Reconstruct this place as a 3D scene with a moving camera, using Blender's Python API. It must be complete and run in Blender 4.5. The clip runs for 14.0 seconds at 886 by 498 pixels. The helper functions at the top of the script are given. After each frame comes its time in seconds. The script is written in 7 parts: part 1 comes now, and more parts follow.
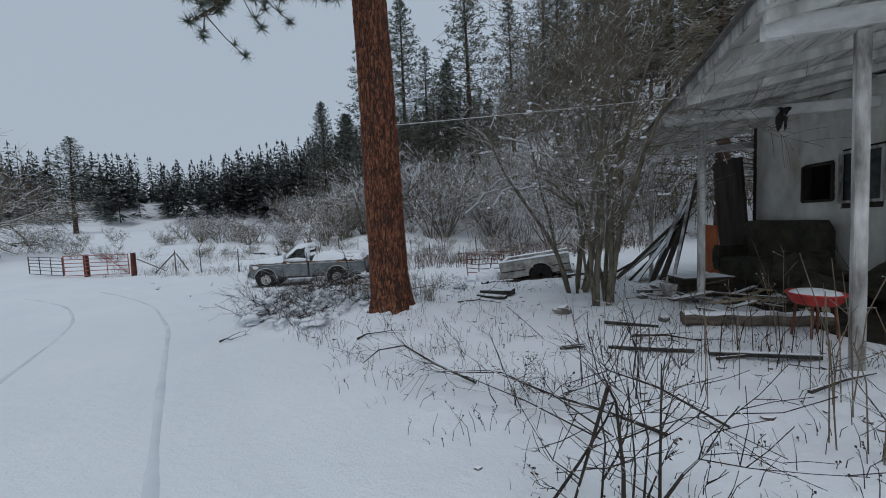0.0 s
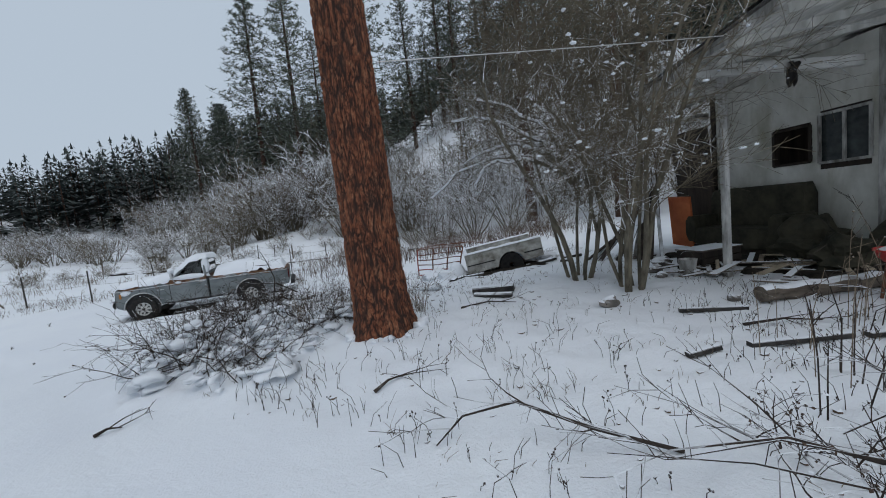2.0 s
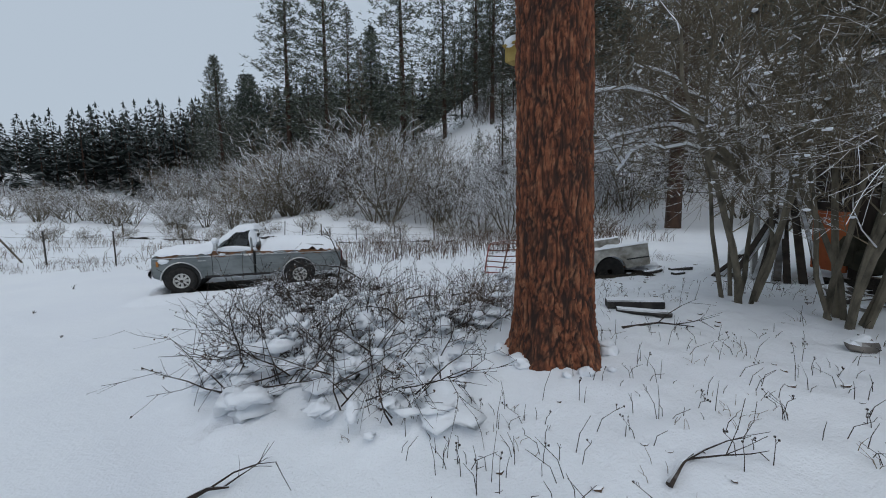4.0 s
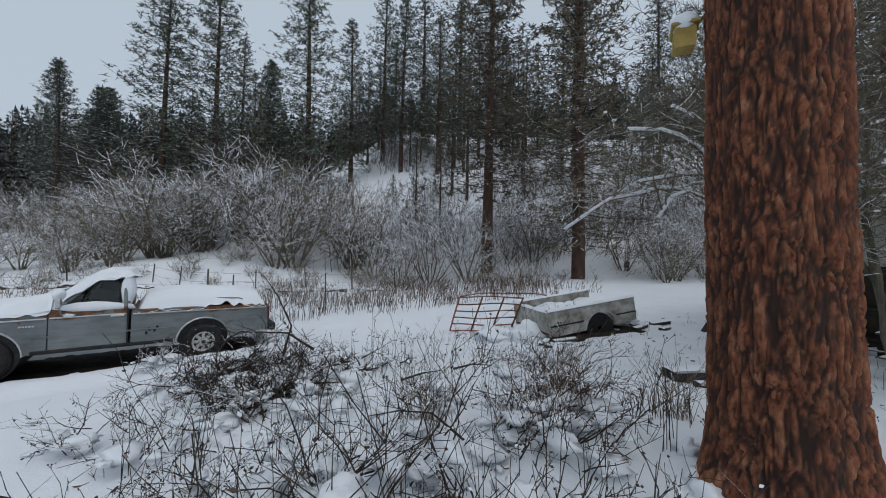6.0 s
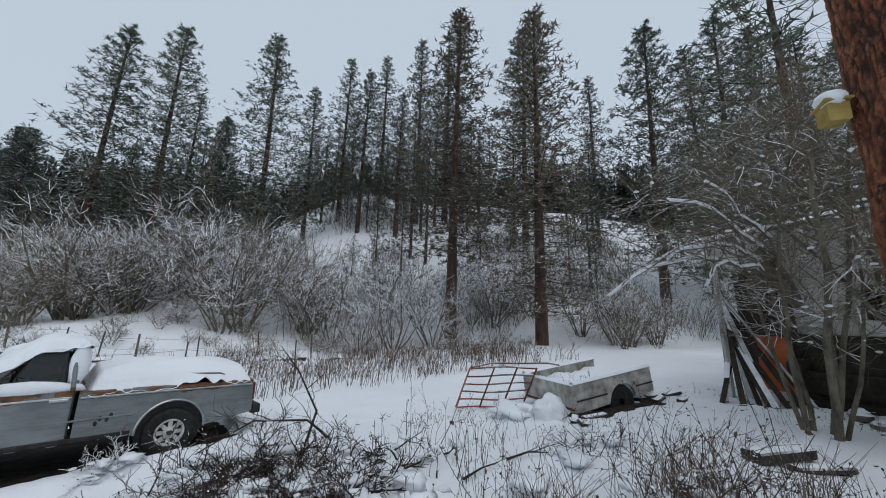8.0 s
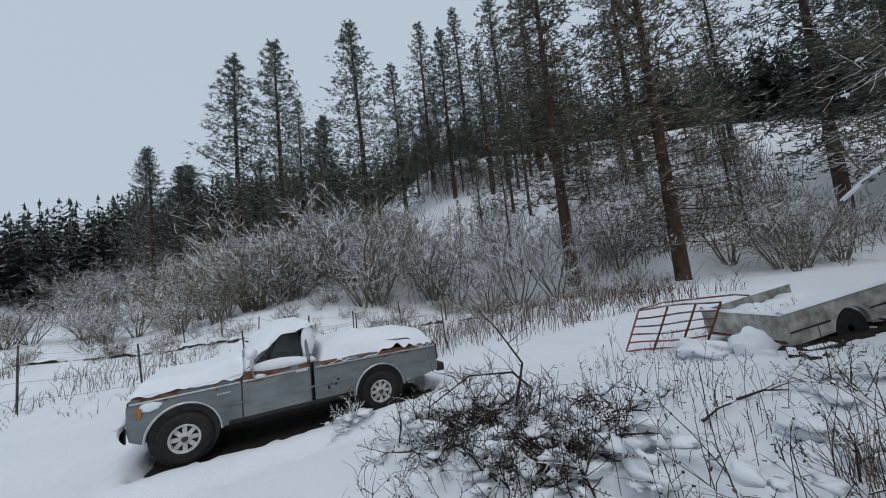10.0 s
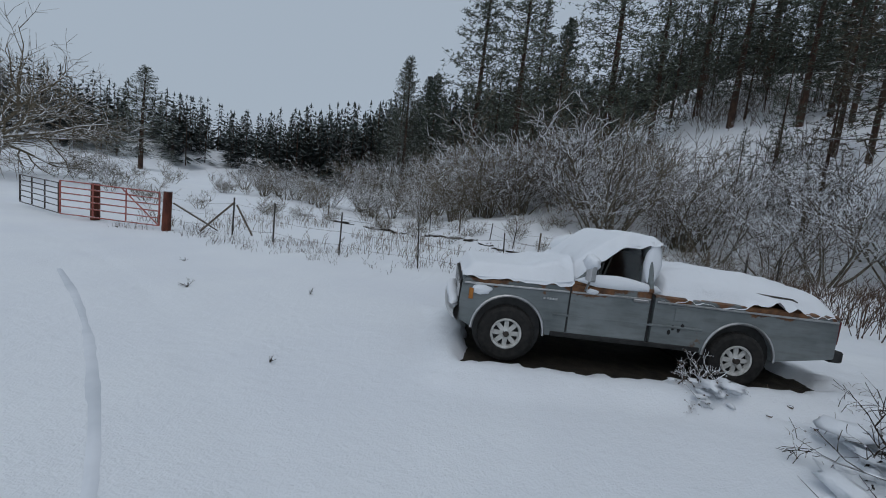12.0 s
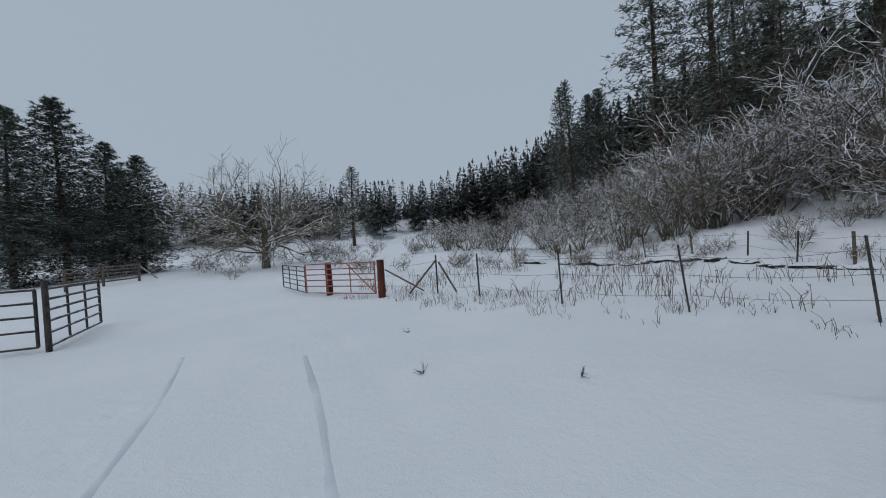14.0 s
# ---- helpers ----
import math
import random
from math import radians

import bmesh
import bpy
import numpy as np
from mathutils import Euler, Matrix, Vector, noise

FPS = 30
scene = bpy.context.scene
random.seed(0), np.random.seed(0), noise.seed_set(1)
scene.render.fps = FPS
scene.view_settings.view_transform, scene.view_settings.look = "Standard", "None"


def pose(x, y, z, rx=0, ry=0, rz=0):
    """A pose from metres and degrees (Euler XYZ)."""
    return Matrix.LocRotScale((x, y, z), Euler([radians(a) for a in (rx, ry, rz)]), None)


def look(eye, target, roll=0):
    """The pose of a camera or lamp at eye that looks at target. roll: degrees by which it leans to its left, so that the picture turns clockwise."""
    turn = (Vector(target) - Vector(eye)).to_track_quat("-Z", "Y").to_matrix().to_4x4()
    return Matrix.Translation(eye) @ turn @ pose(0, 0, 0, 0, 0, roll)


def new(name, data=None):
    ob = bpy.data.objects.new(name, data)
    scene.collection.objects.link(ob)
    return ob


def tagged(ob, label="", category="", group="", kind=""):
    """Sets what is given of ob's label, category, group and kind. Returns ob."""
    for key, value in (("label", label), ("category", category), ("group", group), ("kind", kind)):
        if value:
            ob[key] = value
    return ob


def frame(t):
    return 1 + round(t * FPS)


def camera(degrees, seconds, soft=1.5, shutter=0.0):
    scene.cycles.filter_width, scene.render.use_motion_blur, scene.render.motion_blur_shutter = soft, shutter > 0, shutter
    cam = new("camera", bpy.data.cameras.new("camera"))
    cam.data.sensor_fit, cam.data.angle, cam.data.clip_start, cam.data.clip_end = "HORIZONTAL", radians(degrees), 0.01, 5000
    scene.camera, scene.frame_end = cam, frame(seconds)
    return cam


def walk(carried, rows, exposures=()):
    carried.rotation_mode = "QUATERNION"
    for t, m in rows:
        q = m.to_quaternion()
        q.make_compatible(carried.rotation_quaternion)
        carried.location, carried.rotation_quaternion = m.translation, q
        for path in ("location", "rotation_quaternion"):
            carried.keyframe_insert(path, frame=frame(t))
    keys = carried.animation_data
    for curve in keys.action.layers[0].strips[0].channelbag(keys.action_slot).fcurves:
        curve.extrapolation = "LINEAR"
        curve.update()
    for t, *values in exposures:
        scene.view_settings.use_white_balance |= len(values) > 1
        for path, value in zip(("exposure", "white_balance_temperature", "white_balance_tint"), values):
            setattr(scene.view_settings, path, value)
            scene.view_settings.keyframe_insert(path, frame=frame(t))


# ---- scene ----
cam = camera(101.4, 14.0, soft=1.0)
PATH = [
    (0, (0.161, 0.086, 2.131), (-0.109, 2.063, 1.998), -2.5),
    (0.5, (-0.231, 0.583, 2.065), (0.035, 2.554, 1.858), 0.3),
    (1, (-0.714, 1.039, 2.08), (-0.47, 2.997, 1.757), -0.9),
    (1.5, (-1.121, 1.494, 2.035), (-0.59, 3.405, 1.782), -1.6),
    (2, (-1.587, 1.926, 2.017), (-1.311, 3.899, 1.83), -6.1),
    (2.5, (-1.996, 2.395, 1.992), (-1.477, 4.309, 1.73), -2.3),
    (3, (-2.426, 2.774, 1.977), (-2.198, 4.75, 1.769), -0.6),
    (5.5, (-4.411, 5.047, 1.946), (-3.982, 6.986, 1.708), -1.1),
    (6, (-4.681, 5.63, 1.931), (-3.878, 7.461, 1.977), 1.1),
    (6.5, (-5.069, 6.111, 1.952), (-4.275, 7.945, 2.037), 0.2),
    (7, (-5.43, 6.449, 1.929), (-4.402, 8.132, 2.262), 3.9),
    (9.5, (-6.209, 7.061, 1.973), (-5.307, 8.806, 2.347), -4.0),
    (10, (-6.592, 7.323, 1.916), (-6.027, 9.231, 2.113), -6.2),
    (10.5, (-7.048, 7.703, 1.793), (-6.785, 9.683, 1.876), -4.5),
    (11, (-7.543, 8.079, 1.743), (-7.572, 10.078, 1.714), -4.1),
    (11.5, (-8.025, 8.448, 1.649), (-8.512, 10.38, 1.473), 3.2),
    (12, (-8.539, 8.891, 1.608), (-9.009, 10.824, 1.408), 6.3),
    (12.5, (-9.054, 9.308, 1.681), (-9.997, 11.062, 1.499), 7.4),
    (13, (-9.591, 9.572, 1.741), (-10.524, 11.332, 1.561), -2.6),
    (13.5, (-10.108, 9.911, 1.627), (-11.492, 11.355, 1.604), -3.4),
    (14, (-10.683, 10.307, 1.53), (-11.975, 11.833, 1.525), -4.2),
]
walk(cam, [(t, look(eye, target, roll)) for t, eye, target, roll in PATH],
     [(0, -0.14, 6400, 10), (1.5, 0.12, 6450, 10), (3, 0.12, 6450, 10), (5.5, 0.08, 6550, 10), (7, 0.27, 6550, 10), (9.5, 0.22, 6550, 10), (10.5, 0.1, 6480, 10), (11.5, -0.12, 6400, 10), (12.5, -0.26, 6360, 10), (14, -0.26, 6400, 10)])

# ---- sky and sun: a dull overcast winter afternoon ----
world = bpy.data.worlds.new("overcast_sky")
scene.world = world
world.use_nodes = True
wt = world.node_tree
bg = wt.nodes["Background"]
sky = wt.nodes.new("ShaderNodeTexSky")
sky.sky_type = "NISHITA"
sky.sun_disc = False
sky.sun_elevation = radians(50)
sky.sun_rotation = radians(200)
sky.dust_density = 5.0
cloud = wt.nodes.new("ShaderNodeMix")
cloud.data_type = "RGBA"
cloud.inputs[0].default_value = 0.93
cloud.inputs[7].default_value = (3.85, 4.50, 5.22, 1)
wt.links.new(sky.outputs[0], cloud.inputs[6])
wt.links.new(cloud.outputs[2], bg.inputs[0])
bg.inputs[1].default_value = 0.115

sun = new("sun", bpy.data.lights.new("sun", "SUN"))
sun.data.energy = 0.6
sun.data.angle = radians(60)
sun.data.color = (1.0, 0.97, 0.95)
sun.matrix_world = look((0, 0, 30), (-4, 12, 0))


# ---- materials ----
def material(name, rough=0.8, metal=0.0):
    m = bpy.data.materials.new(name)
    m.use_nodes = True
    b = m.node_tree.nodes["Principled BSDF"]
    b.inputs["Roughness"].default_value = rough
    b.inputs["Metallic"].default_value = metal
    b.inputs["Specular IOR Level"].default_value = 0.3
    return m, m.node_tree, b


def noise_node(t, scale, detail=4.0, stretch=None, rough=0.6):
    c = t.nodes.new("ShaderNodeTexCoord")
    n = t.nodes.new("ShaderNodeTexNoise")
    n.inputs["Scale"].default_value = scale
    n.inputs["Detail"].default_value = detail
    n.inputs["Roughness"].default_value = rough
    if stretch:
        mp = t.nodes.new("ShaderNodeMapping")
        mp.inputs["Scale"].default_value = stretch
        t.links.new(c.outputs["Object"], mp.inputs[0])
        t.links.new(mp.outputs[0], n.inputs["Vector"])
    else:
        t.links.new(c.outputs["Object"], n.inputs["Vector"])
    return n.outputs["Fac"]


def ramp(t, fac, stops):
    r = t.nodes.new("ShaderNodeValToRGB")
    e = r.color_ramp.elements
    while len(e) < len(stops):
        e.new(0.5)
    for el, (p, c) in zip(e, stops):
        el.position = p
        el.color = (*c, 1) if len(c) == 3 else c
    t.links.new(fac, r.inputs[0])
    return r.outputs[0]


def mix(t, fac, a, b):
    n = t.nodes.new("ShaderNodeMix")
    n.data_type = "RGBA"
    for sock, v in ((n.inputs[0], fac), (n.inputs[6], a), (n.inputs[7], b)):
        if isinstance(v, (int, float)):
            sock.default_value = v
        elif isinstance(v, tuple):
            sock.default_value = (*v, 1)
        else:
            t.links.new(v, sock)
    return n.outputs[2]


def math_node(t, op, a, b=0.0, c=0.0):
    n = t.nodes.new("ShaderNodeMath")
    n.operation = op
    for sock, v in zip(n.inputs, (a, b, c)):
        if isinstance(v, (int, float)):
            sock.default_value = v
        else:
            t.links.new(v, sock)
    return n.outputs[0]


def bump(t, b, fac, strength=0.4, distance=0.02):
    n = t.nodes.new("ShaderNodeBump")
    n.inputs["Strength"].default_value = strength
    n.inputs["Distance"].default_value = distance
    t.links.new(fac, n.inputs["Height"])
    t.links.new(n.outputs[0], b.inputs["Normal"])


SNOW_RGB = (0.80, 0.83, 0.87)


def snow_top(t, colour, low=0.45, high=0.75, patch=3.0, amount=0.5):
    """Lays snow over a colour where a face looks up, broken up by noise."""
    g = t.nodes.new("ShaderNodeNewGeometry")
    s = t.nodes.new("ShaderNodeSeparateXYZ")
    t.links.new(g.outputs["Normal"], s.inputs[0])
    n = noise_node(t, patch, 3.0)
    up = math_node(t, "ADD", s.outputs[2], math_node(t, "MULTIPLY_ADD", n, 2 * amount, -amount))
    r = t.nodes.new("ShaderNodeMapRange")
    r.inputs[1].default_value, r.inputs[2].default_value = low, high
    t.links.new(up, r.inputs[0])
    return mix(t, r.outputs[0], colour, SNOW_RGB)


def simple(name, dark, light, scale, rough=0.8, metal=0.0, detail=5.0, stretch=None, bumps=0.3, depth=0.01, snow=None):
    """A two-tone mottled surface with fine relief, with snow on top if wanted."""
    m, t, b = material(name, rough, metal)
    n = noise_node(t, scale, detail, stretch)
    c = ramp(t, n, [(0.32, dark), (0.68, light)])
    if snow:
        c = snow_top(t, c, *snow)
    t.links.new(c, b.inputs["Base Color"])
    if bumps:
        bump(t, b, noise_node(t, scale * 4, 6.0, stretch), bumps, depth)
    return m


def snow_material(name, grain=1.0):
    m, t, b = material(name, 0.65)
    n1 = noise_node(t, 0.35, 4.0)
    n2 = noise_node(t, 9.0, 5.0)
    c = ramp(t, n1, [(0.3, (0.77, 0.80, 0.85)), (0.7, (0.83, 0.86, 0.89))])
    t.links.new(c, b.inputs["Base Color"])
    h = math_node(t, "MULTIPLY_ADD", n2, 0.5, math_node(t, "MULTIPLY", noise_node(t, 55.0, 3.0), 0.25))
    bump(t, b, h, 0.6 * grain, 0.06)
    return m


SNOW = snow_material("snow")
SNOW_SOFT = snow_material("snow_cover", 0.6)
TRACK_SNOW = simple("pressed_snow_rut_shade", (0.54, 0.58, 0.63), (0.76, 0.79, 0.84), 0.9, 0.6, bumps=0.3)

# ponderosa bark: orange plates and dark furrows, by how deep the relief lies
BARK, _t, _b = material("pine_bark", 0.9)
_a = _t.nodes.new("ShaderNodeAttribute")
_a.attribute_name = "plate"
_plate = ramp(_t, noise_node(_t, 11.0, 6.0, (1, 1, 0.55), 0.7), [(0.30, (0.085, 0.036, 0.024)), (0.5, (0.265, 0.095, 0.048)), (0.70, (0.42, 0.205, 0.115))])
_grain = ramp(_t, noise_node(_t, 40.0, 5.0, (1, 1, 0.35)), [(0.35, (0.35, 0.3, 0.28)), (0.65, (1, 1, 1))])
_mul = _t.nodes.new("ShaderNodeMix")
_mul.data_type, _mul.blend_type = "RGBA", "MULTIPLY"
_mul.inputs[0].default_value = 0.7
_t.links.new(_plate, _mul.inputs[6])
_t.links.new(_grain, _mul.inputs[7])
_deep = ramp(_t, _a.outputs["Fac"], [(0.10, (0, 0, 0)), (0.60, (1, 1, 1))])
_t.links.new(mix(_t, _deep, (0.032, 0.018, 0.014), _mul.outputs[2]), _b.inputs["Base Color"])
bump(_t, _b, noise_node(_t, 45.0, 6.0, (1, 1, 0.4)), 0.6, 0.012)

BARK_DARK = simple("conifer_bark", (0.03, 0.02, 0.016), (0.105, 0.06, 0.042), 5.0, 0.9, stretch=(1, 1, 0.3), bumps=0.5, depth=0.03)
TWIG = simple("snowy_twig", (0.055, 0.044, 0.036), (0.15, 0.115, 0.09), 6.0, 0.9, bumps=0, snow=(-0.15, 0.25, 2.2, 0.6))
TWIG_BARE = simple("bare_twig", (0.020, 0.016, 0.014), (0.058, 0.043, 0.034), 9.0, 0.9, bumps=0, snow=(0.75, 1.0, 3.0, 0.45))
TWIG_DARK = simple("dark_twig", (0.018, 0.014, 0.012), (0.055, 0.038, 0.028), 9.0, 0.95, bumps=0)
TWIG_SPECK = simple("snow_flecked_twig", (0.075, 0.062, 0.042), (0.20, 0.165, 0.115), 9.0, 0.9, bumps=0, snow=(0.30, 0.65, 4.0, 0.6))
STEM_GREY = simple("shrub_bark", (0.05, 0.045, 0.034), (0.20, 0.175, 0.13), 7.0, 0.9, stretch=(1, 1, 0.4), bumps=0.4, snow=(0.72, 0.95, 1.6, 0.4))
STRAW = simple("dead_grass", (0.095, 0.072, 0.05), (0.23, 0.18, 0.13), 4.0, 0.9, bumps=0, snow=(0.7, 1.0, 5.0, 0.5))
LEAF_DRY = simple("dry_leaves", (0.045, 0.032, 0.025), (0.14, 0.092, 0.066), 5.0, 0.9, bumps=0, snow=(0.40, 0.8, 4.0, 0.55))


def needle_material(name, dark, light, lo, hi, amount=0.5):
    m, t, b = material(name, 0.75)
    o = t.nodes.new("ShaderNodeObjectInfo")
    g = t.nodes.new("ShaderNodeNewGeometry")
    c = ramp(t, g.outputs["Random Per Island"], [(0.0, dark), (1.0, light)])
    hs = t.nodes.new("ShaderNodeHueSaturation")
    t.links.new(c, hs.inputs["Color"])
    t.links.new(math_node(t, "MULTIPLY_ADD", o.outputs["Random"], 0.5, 0.75), hs.inputs["Value"])
    c2 = snow_top(t, hs.outputs[0], lo, hi, 0.9, amount)
    t.links.new(c2, b.inputs["Base Color"])
    return m


NEEDLE = needle_material("pine_needles", (0.046, 0.060, 0.048), (0.115, 0.130, 0.092), 0.55, 1.0)
NEEDLE_FIR = needle_material("fir_needles", (0.030, 0.045, 0.038), (0.080, 0.098, 0.074), 0.65, 1.1)
NEEDLE_FAR = needle_material("far_needles", (0.026, 0.038, 0.038), (0.066, 0.082, 0.074), 0.95, 1.5)
NEEDLE_BROWN = needle_material("browning_needles", (0.062, 0.056, 0.040), (0.150, 0.125, 0.085), 0.52, 1.0)

# old painted wood, metals, rubber
PAINT_WOOD = simple("peeling_white_paint", (0.13, 0.12, 0.105), (0.66, 0.65, 0.62), 6.0, 0.8, stretch=(1, 1, 0.25), bumps=0.4, depth=0.01)
BEAM_PAINT = simple("chalky_white_paint", (0.42, 0.41, 0.38), (0.84, 0.83, 0.80), 3.0, 0.8, stretch=(0.5, 1, 1), bumps=0.4, depth=0.01)
WALL_PAINT, _t, _b = material("dirty_white_siding", 0.8)
_w = ramp(_t, noise_node(_t, 1.5, 5.0, (1, 1, 0.6)), [(0.3, (0.40, 0.39, 0.335)), (0.68, (0.76, 0.75, 0.70))])
_stain = ramp(_t, noise_node(_t, 1.1, 6.0, (1, 1.6, 0.5)), [(0.50, (0, 0, 0)), (0.66, (1, 1, 1))])
_t.links.new(mix(_t, math_node(_t, "MULTIPLY", _stain, 0.6), _w, (0.27, 0.25, 0.15)), _b.inputs["Base Color"])
bump(_t, _b, noise_node(_t, 9.0, 6.0), 0.3, 0.008)
SOFFIT = simple("weathered_soffit_board", (0.36, 0.35, 0.315), (0.80, 0.785, 0.74), 1.2, 0.85, stretch=(3, 0.25, 1), bumps=0.3, depth=0.008)
OLD_WOOD = simple("grey_old_wood", (0.055, 0.045, 0.036), (0.20, 0.165, 0.13), 3.0, 0.9, stretch=(1, 4, 4), bumps=0.4, depth=0.008, snow=(0.55, 0.8, 1.5, 0.35))
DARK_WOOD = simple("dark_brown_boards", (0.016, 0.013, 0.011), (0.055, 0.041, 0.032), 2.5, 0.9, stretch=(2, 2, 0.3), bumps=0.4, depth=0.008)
PALE_WOOD = simple("pale_bare_wood", (0.26, 0.21, 0.15), (0.46, 0.39, 0.30), 4.0, 0.85, stretch=(1, 1, 0.2), bumps=0.3)
ROOFING = simple("worn_roofing", (0.05, 0.05, 0.05), (0.16, 0.15, 0.14), 5.0, 0.9, bumps=0.4)
ORANGE = simple("faded_orange_panel", (0.36, 0.085, 0.03), (0.55, 0.16, 0.055), 2.5, 0.7, bumps=0.15)
RED = simple("worn_red_paint", (0.33, 0.022, 0.022), (0.55, 0.06, 0.05), 5.0, 0.5, bumps=0.1)
TAIL_RED = simple("dull_red_lens", (0.07, 0.008, 0.008), (0.13, 0.02, 0.018), 20.0, 0.35, bumps=0)
CLOTH = simple("mouldy_dark_cloth", (0.018, 0.020, 0.014), (0.070, 0.062, 0.042), 3.0, 0.95, bumps=0.5, depth=0.03)
CHAR = simple("blackened_scrap", (0.012, 0.012, 0.012), (0.06, 0.055, 0.05), 6.0, 0.8, bumps=0.4, snow=(0.6, 0.85, 2.0, 0.35))
RUST = simple("rusty_pipe", (0.07, 0.028, 0.018), (0.22, 0.085, 0.048), 9.0, 0.8, bumps=0.3, snow=(0.55, 0.85, 3.0, 0.4))
RED_PIPE = simple("faded_red_pipe", (0.24, 0.05, 0.04), (0.42, 0.16, 0.13), 6.0, 0.6, bumps=0.2, snow=(0.65, 0.9, 3.0, 0.4))
DARK_PIPE = simple("dark_steel_pipe", (0.02, 0.018, 0.016), (0.085, 0.07, 0.06), 8.0, 0.6, bumps=0.2, snow=(0.6, 0.9, 3.0, 0.4))
POST_RED = simple("dark_red_post_wood", (0.05, 0.018, 0.012), (0.17, 0.055, 0.035), 5.0, 0.9, stretch=(1, 1, 0.3), bumps=0.5, snow=(0.7, 0.9, 3.0, 0.3))
T_POST = simple("fence_steel", (0.02, 0.02, 0.018), (0.09, 0.08, 0.07), 10.0, 0.7, bumps=0.2)
WIRE = simple("fence_wire", (0.10, 0.095, 0.09), (0.26, 0.25, 0.24), 20.0, 0.5, 0.6, bumps=0)
ROPE = simple("pale_line", (0.45, 0.44, 0.42), (0.6, 0.6, 0.58), 20.0, 0.8, bumps=0)
STONE = simple("field_stone", (0.07, 0.065, 0.06), (0.22, 0.2, 0.18), 5.0, 0.9, bumps=0.5, snow=(0.5, 0.8, 3.0, 0.3))
YELLOW = simple("faded_yellow_wood", (0.26, 0.18, 0.05), (0.42, 0.31, 0.10), 8.0, 0.8, bumps=0.2)
# wet earth under the pickup and porch; also paints shade below the wreck
EARTH_AND_SHADE = simple("wet_earth_and_shade", (0.010, 0.009, 0.007), (0.042, 0.034, 0.025), 6.0, 0.95, bumps=0.7, depth=0.03)
BANK = simple("snowy_earth_bank", (0.014, 0.012, 0.010), (0.06, 0.05, 0.04), 6.0, 0.95, bumps=0.6, depth=0.03, snow=(0.30, 0.5, 3.0, 0.35))
RUBBER = simple("tyre_rubber", (0.012, 0.012, 0.012), (0.032, 0.030, 0.028), 12.0, 0.85, bumps=0.3)
RIM = simple("white_steel_rim", (0.42, 0.42, 0.40), (0.68, 0.68, 0.66), 14.0, 0.5, bumps=0.1)
CHROME = simple("dull_chrome", (0.42, 0.42, 0.42), (0.62, 0.62, 0.62), 10.0, 0.32, 0.9, bumps=0.05)
BLACK = simple("black_trim", (0.012, 0.012, 0.012), (0.035, 0.035, 0.035), 10.0, 0.6, bumps=0.1)
AMBER = simple("amber_lens", (0.28, 0.10, 0.02), (0.42, 0.17, 0.03), 20.0, 0.3, bumps=0)
WHITE_BODY = simple("dirty_white_body", (0.17, 0.155, 0.125), (0.60, 0.59, 0.55), 3.5, 0.6, bumps=0.15, snow=(0.55, 0.8, 2.0, 0.4))
INSIDE = simple("dark_cab_lining", (0.015, 0.014, 0.013), (0.05, 0.045, 0.04), 5.0, 0.9, bumps=0.2)


def truck_paint():
    """Dull grey-green paint, stained, with a ragged band of rust along the belt line."""
    m, t, b = material("worn_grey_paint", 0.5)
    base = ramp(t, noise_node(t, 1.6, 5.0), [(0.3, (0.125, 0.145, 0.150)), (0.7, (0.225, 0.248, 0.252))])
    fine = ramp(t, noise_node(t, 7.0, 5.0, (0.4, 1, 2.5)), [(0.3, (0.35, 0.33, 0.3)), (0.55, (1, 1, 1))])
    mm = t.nodes.new("ShaderNodeMix")
    mm.data_type, mm.blend_type = "RGBA", "MULTIPLY"
    mm.inputs[0].default_value = 0.35
    t.links.new(base, mm.inputs[6])
    t.links.new(fine, mm.inputs[7])
    c = t.nodes.new("ShaderNodeTexCoord")
    s = t.nodes.new("ShaderNodeSeparateXYZ")
    t.links.new(c.outputs["Object"], s.inputs[0])
    edge = math_node(t, "ADD", s.outputs[2], math_node(t, "MULTIPLY_ADD", noise_node(t, 3.4, 7.0), 0.6, -0.31))
    r = t.nodes.new("ShaderNodeMapRange")
    r.inputs[1].default_value, r.inputs[2].default_value = 0.96, 0.985
    t.links.new(edge, r.inputs[0])
    rust = ramp(t, noise_node(t, 11.0, 5.0), [(0.3, (0.055, 0.030, 0.020)), (0.55, (0.165, 0.080, 0.038)), (0.75, (0.26, 0.135, 0.065))])
    spot = ramp(t, noise_node(t, 4.6, 6.0), [(0.66, (0, 0, 0)), (0.71, (1, 1, 1))])
    low = math_node(t, "LESS_THAN", s.outputs[2], 1.10)
    col = mix(t, math_node(t, "MULTIPLY", r.outputs[0], low), mix(t, math_node(t, "MULTIPLY", spot, 0.7), mm.outputs[2], rust), rust)
    t.links.new(col, b.inputs["Base Color"])
    bump(t, b, noise_node(t, 30.0, 4.0), 0.12, 0.004)
    return m


TRUCK = truck_paint()

GLASS, _t, _b = material("window_glass", 0.06)
_b.inputs["Transmission Weight"].default_value = 1.0
_b.inputs["Base Color"].default_value = (0.42, 0.46, 0.46, 1)
_b.inputs["IOR"].default_value = 1.45
GLASS_DIRTY, _t, _b = material("dirty_glass", 0.25)
_t.links.new(ramp(_t, noise_node(_t, 5.0, 4.0), [(0.3, (0.02, 0.025, 0.025)), (0.7, (0.07, 0.08, 0.08))]), _b.inputs["Base Color"])


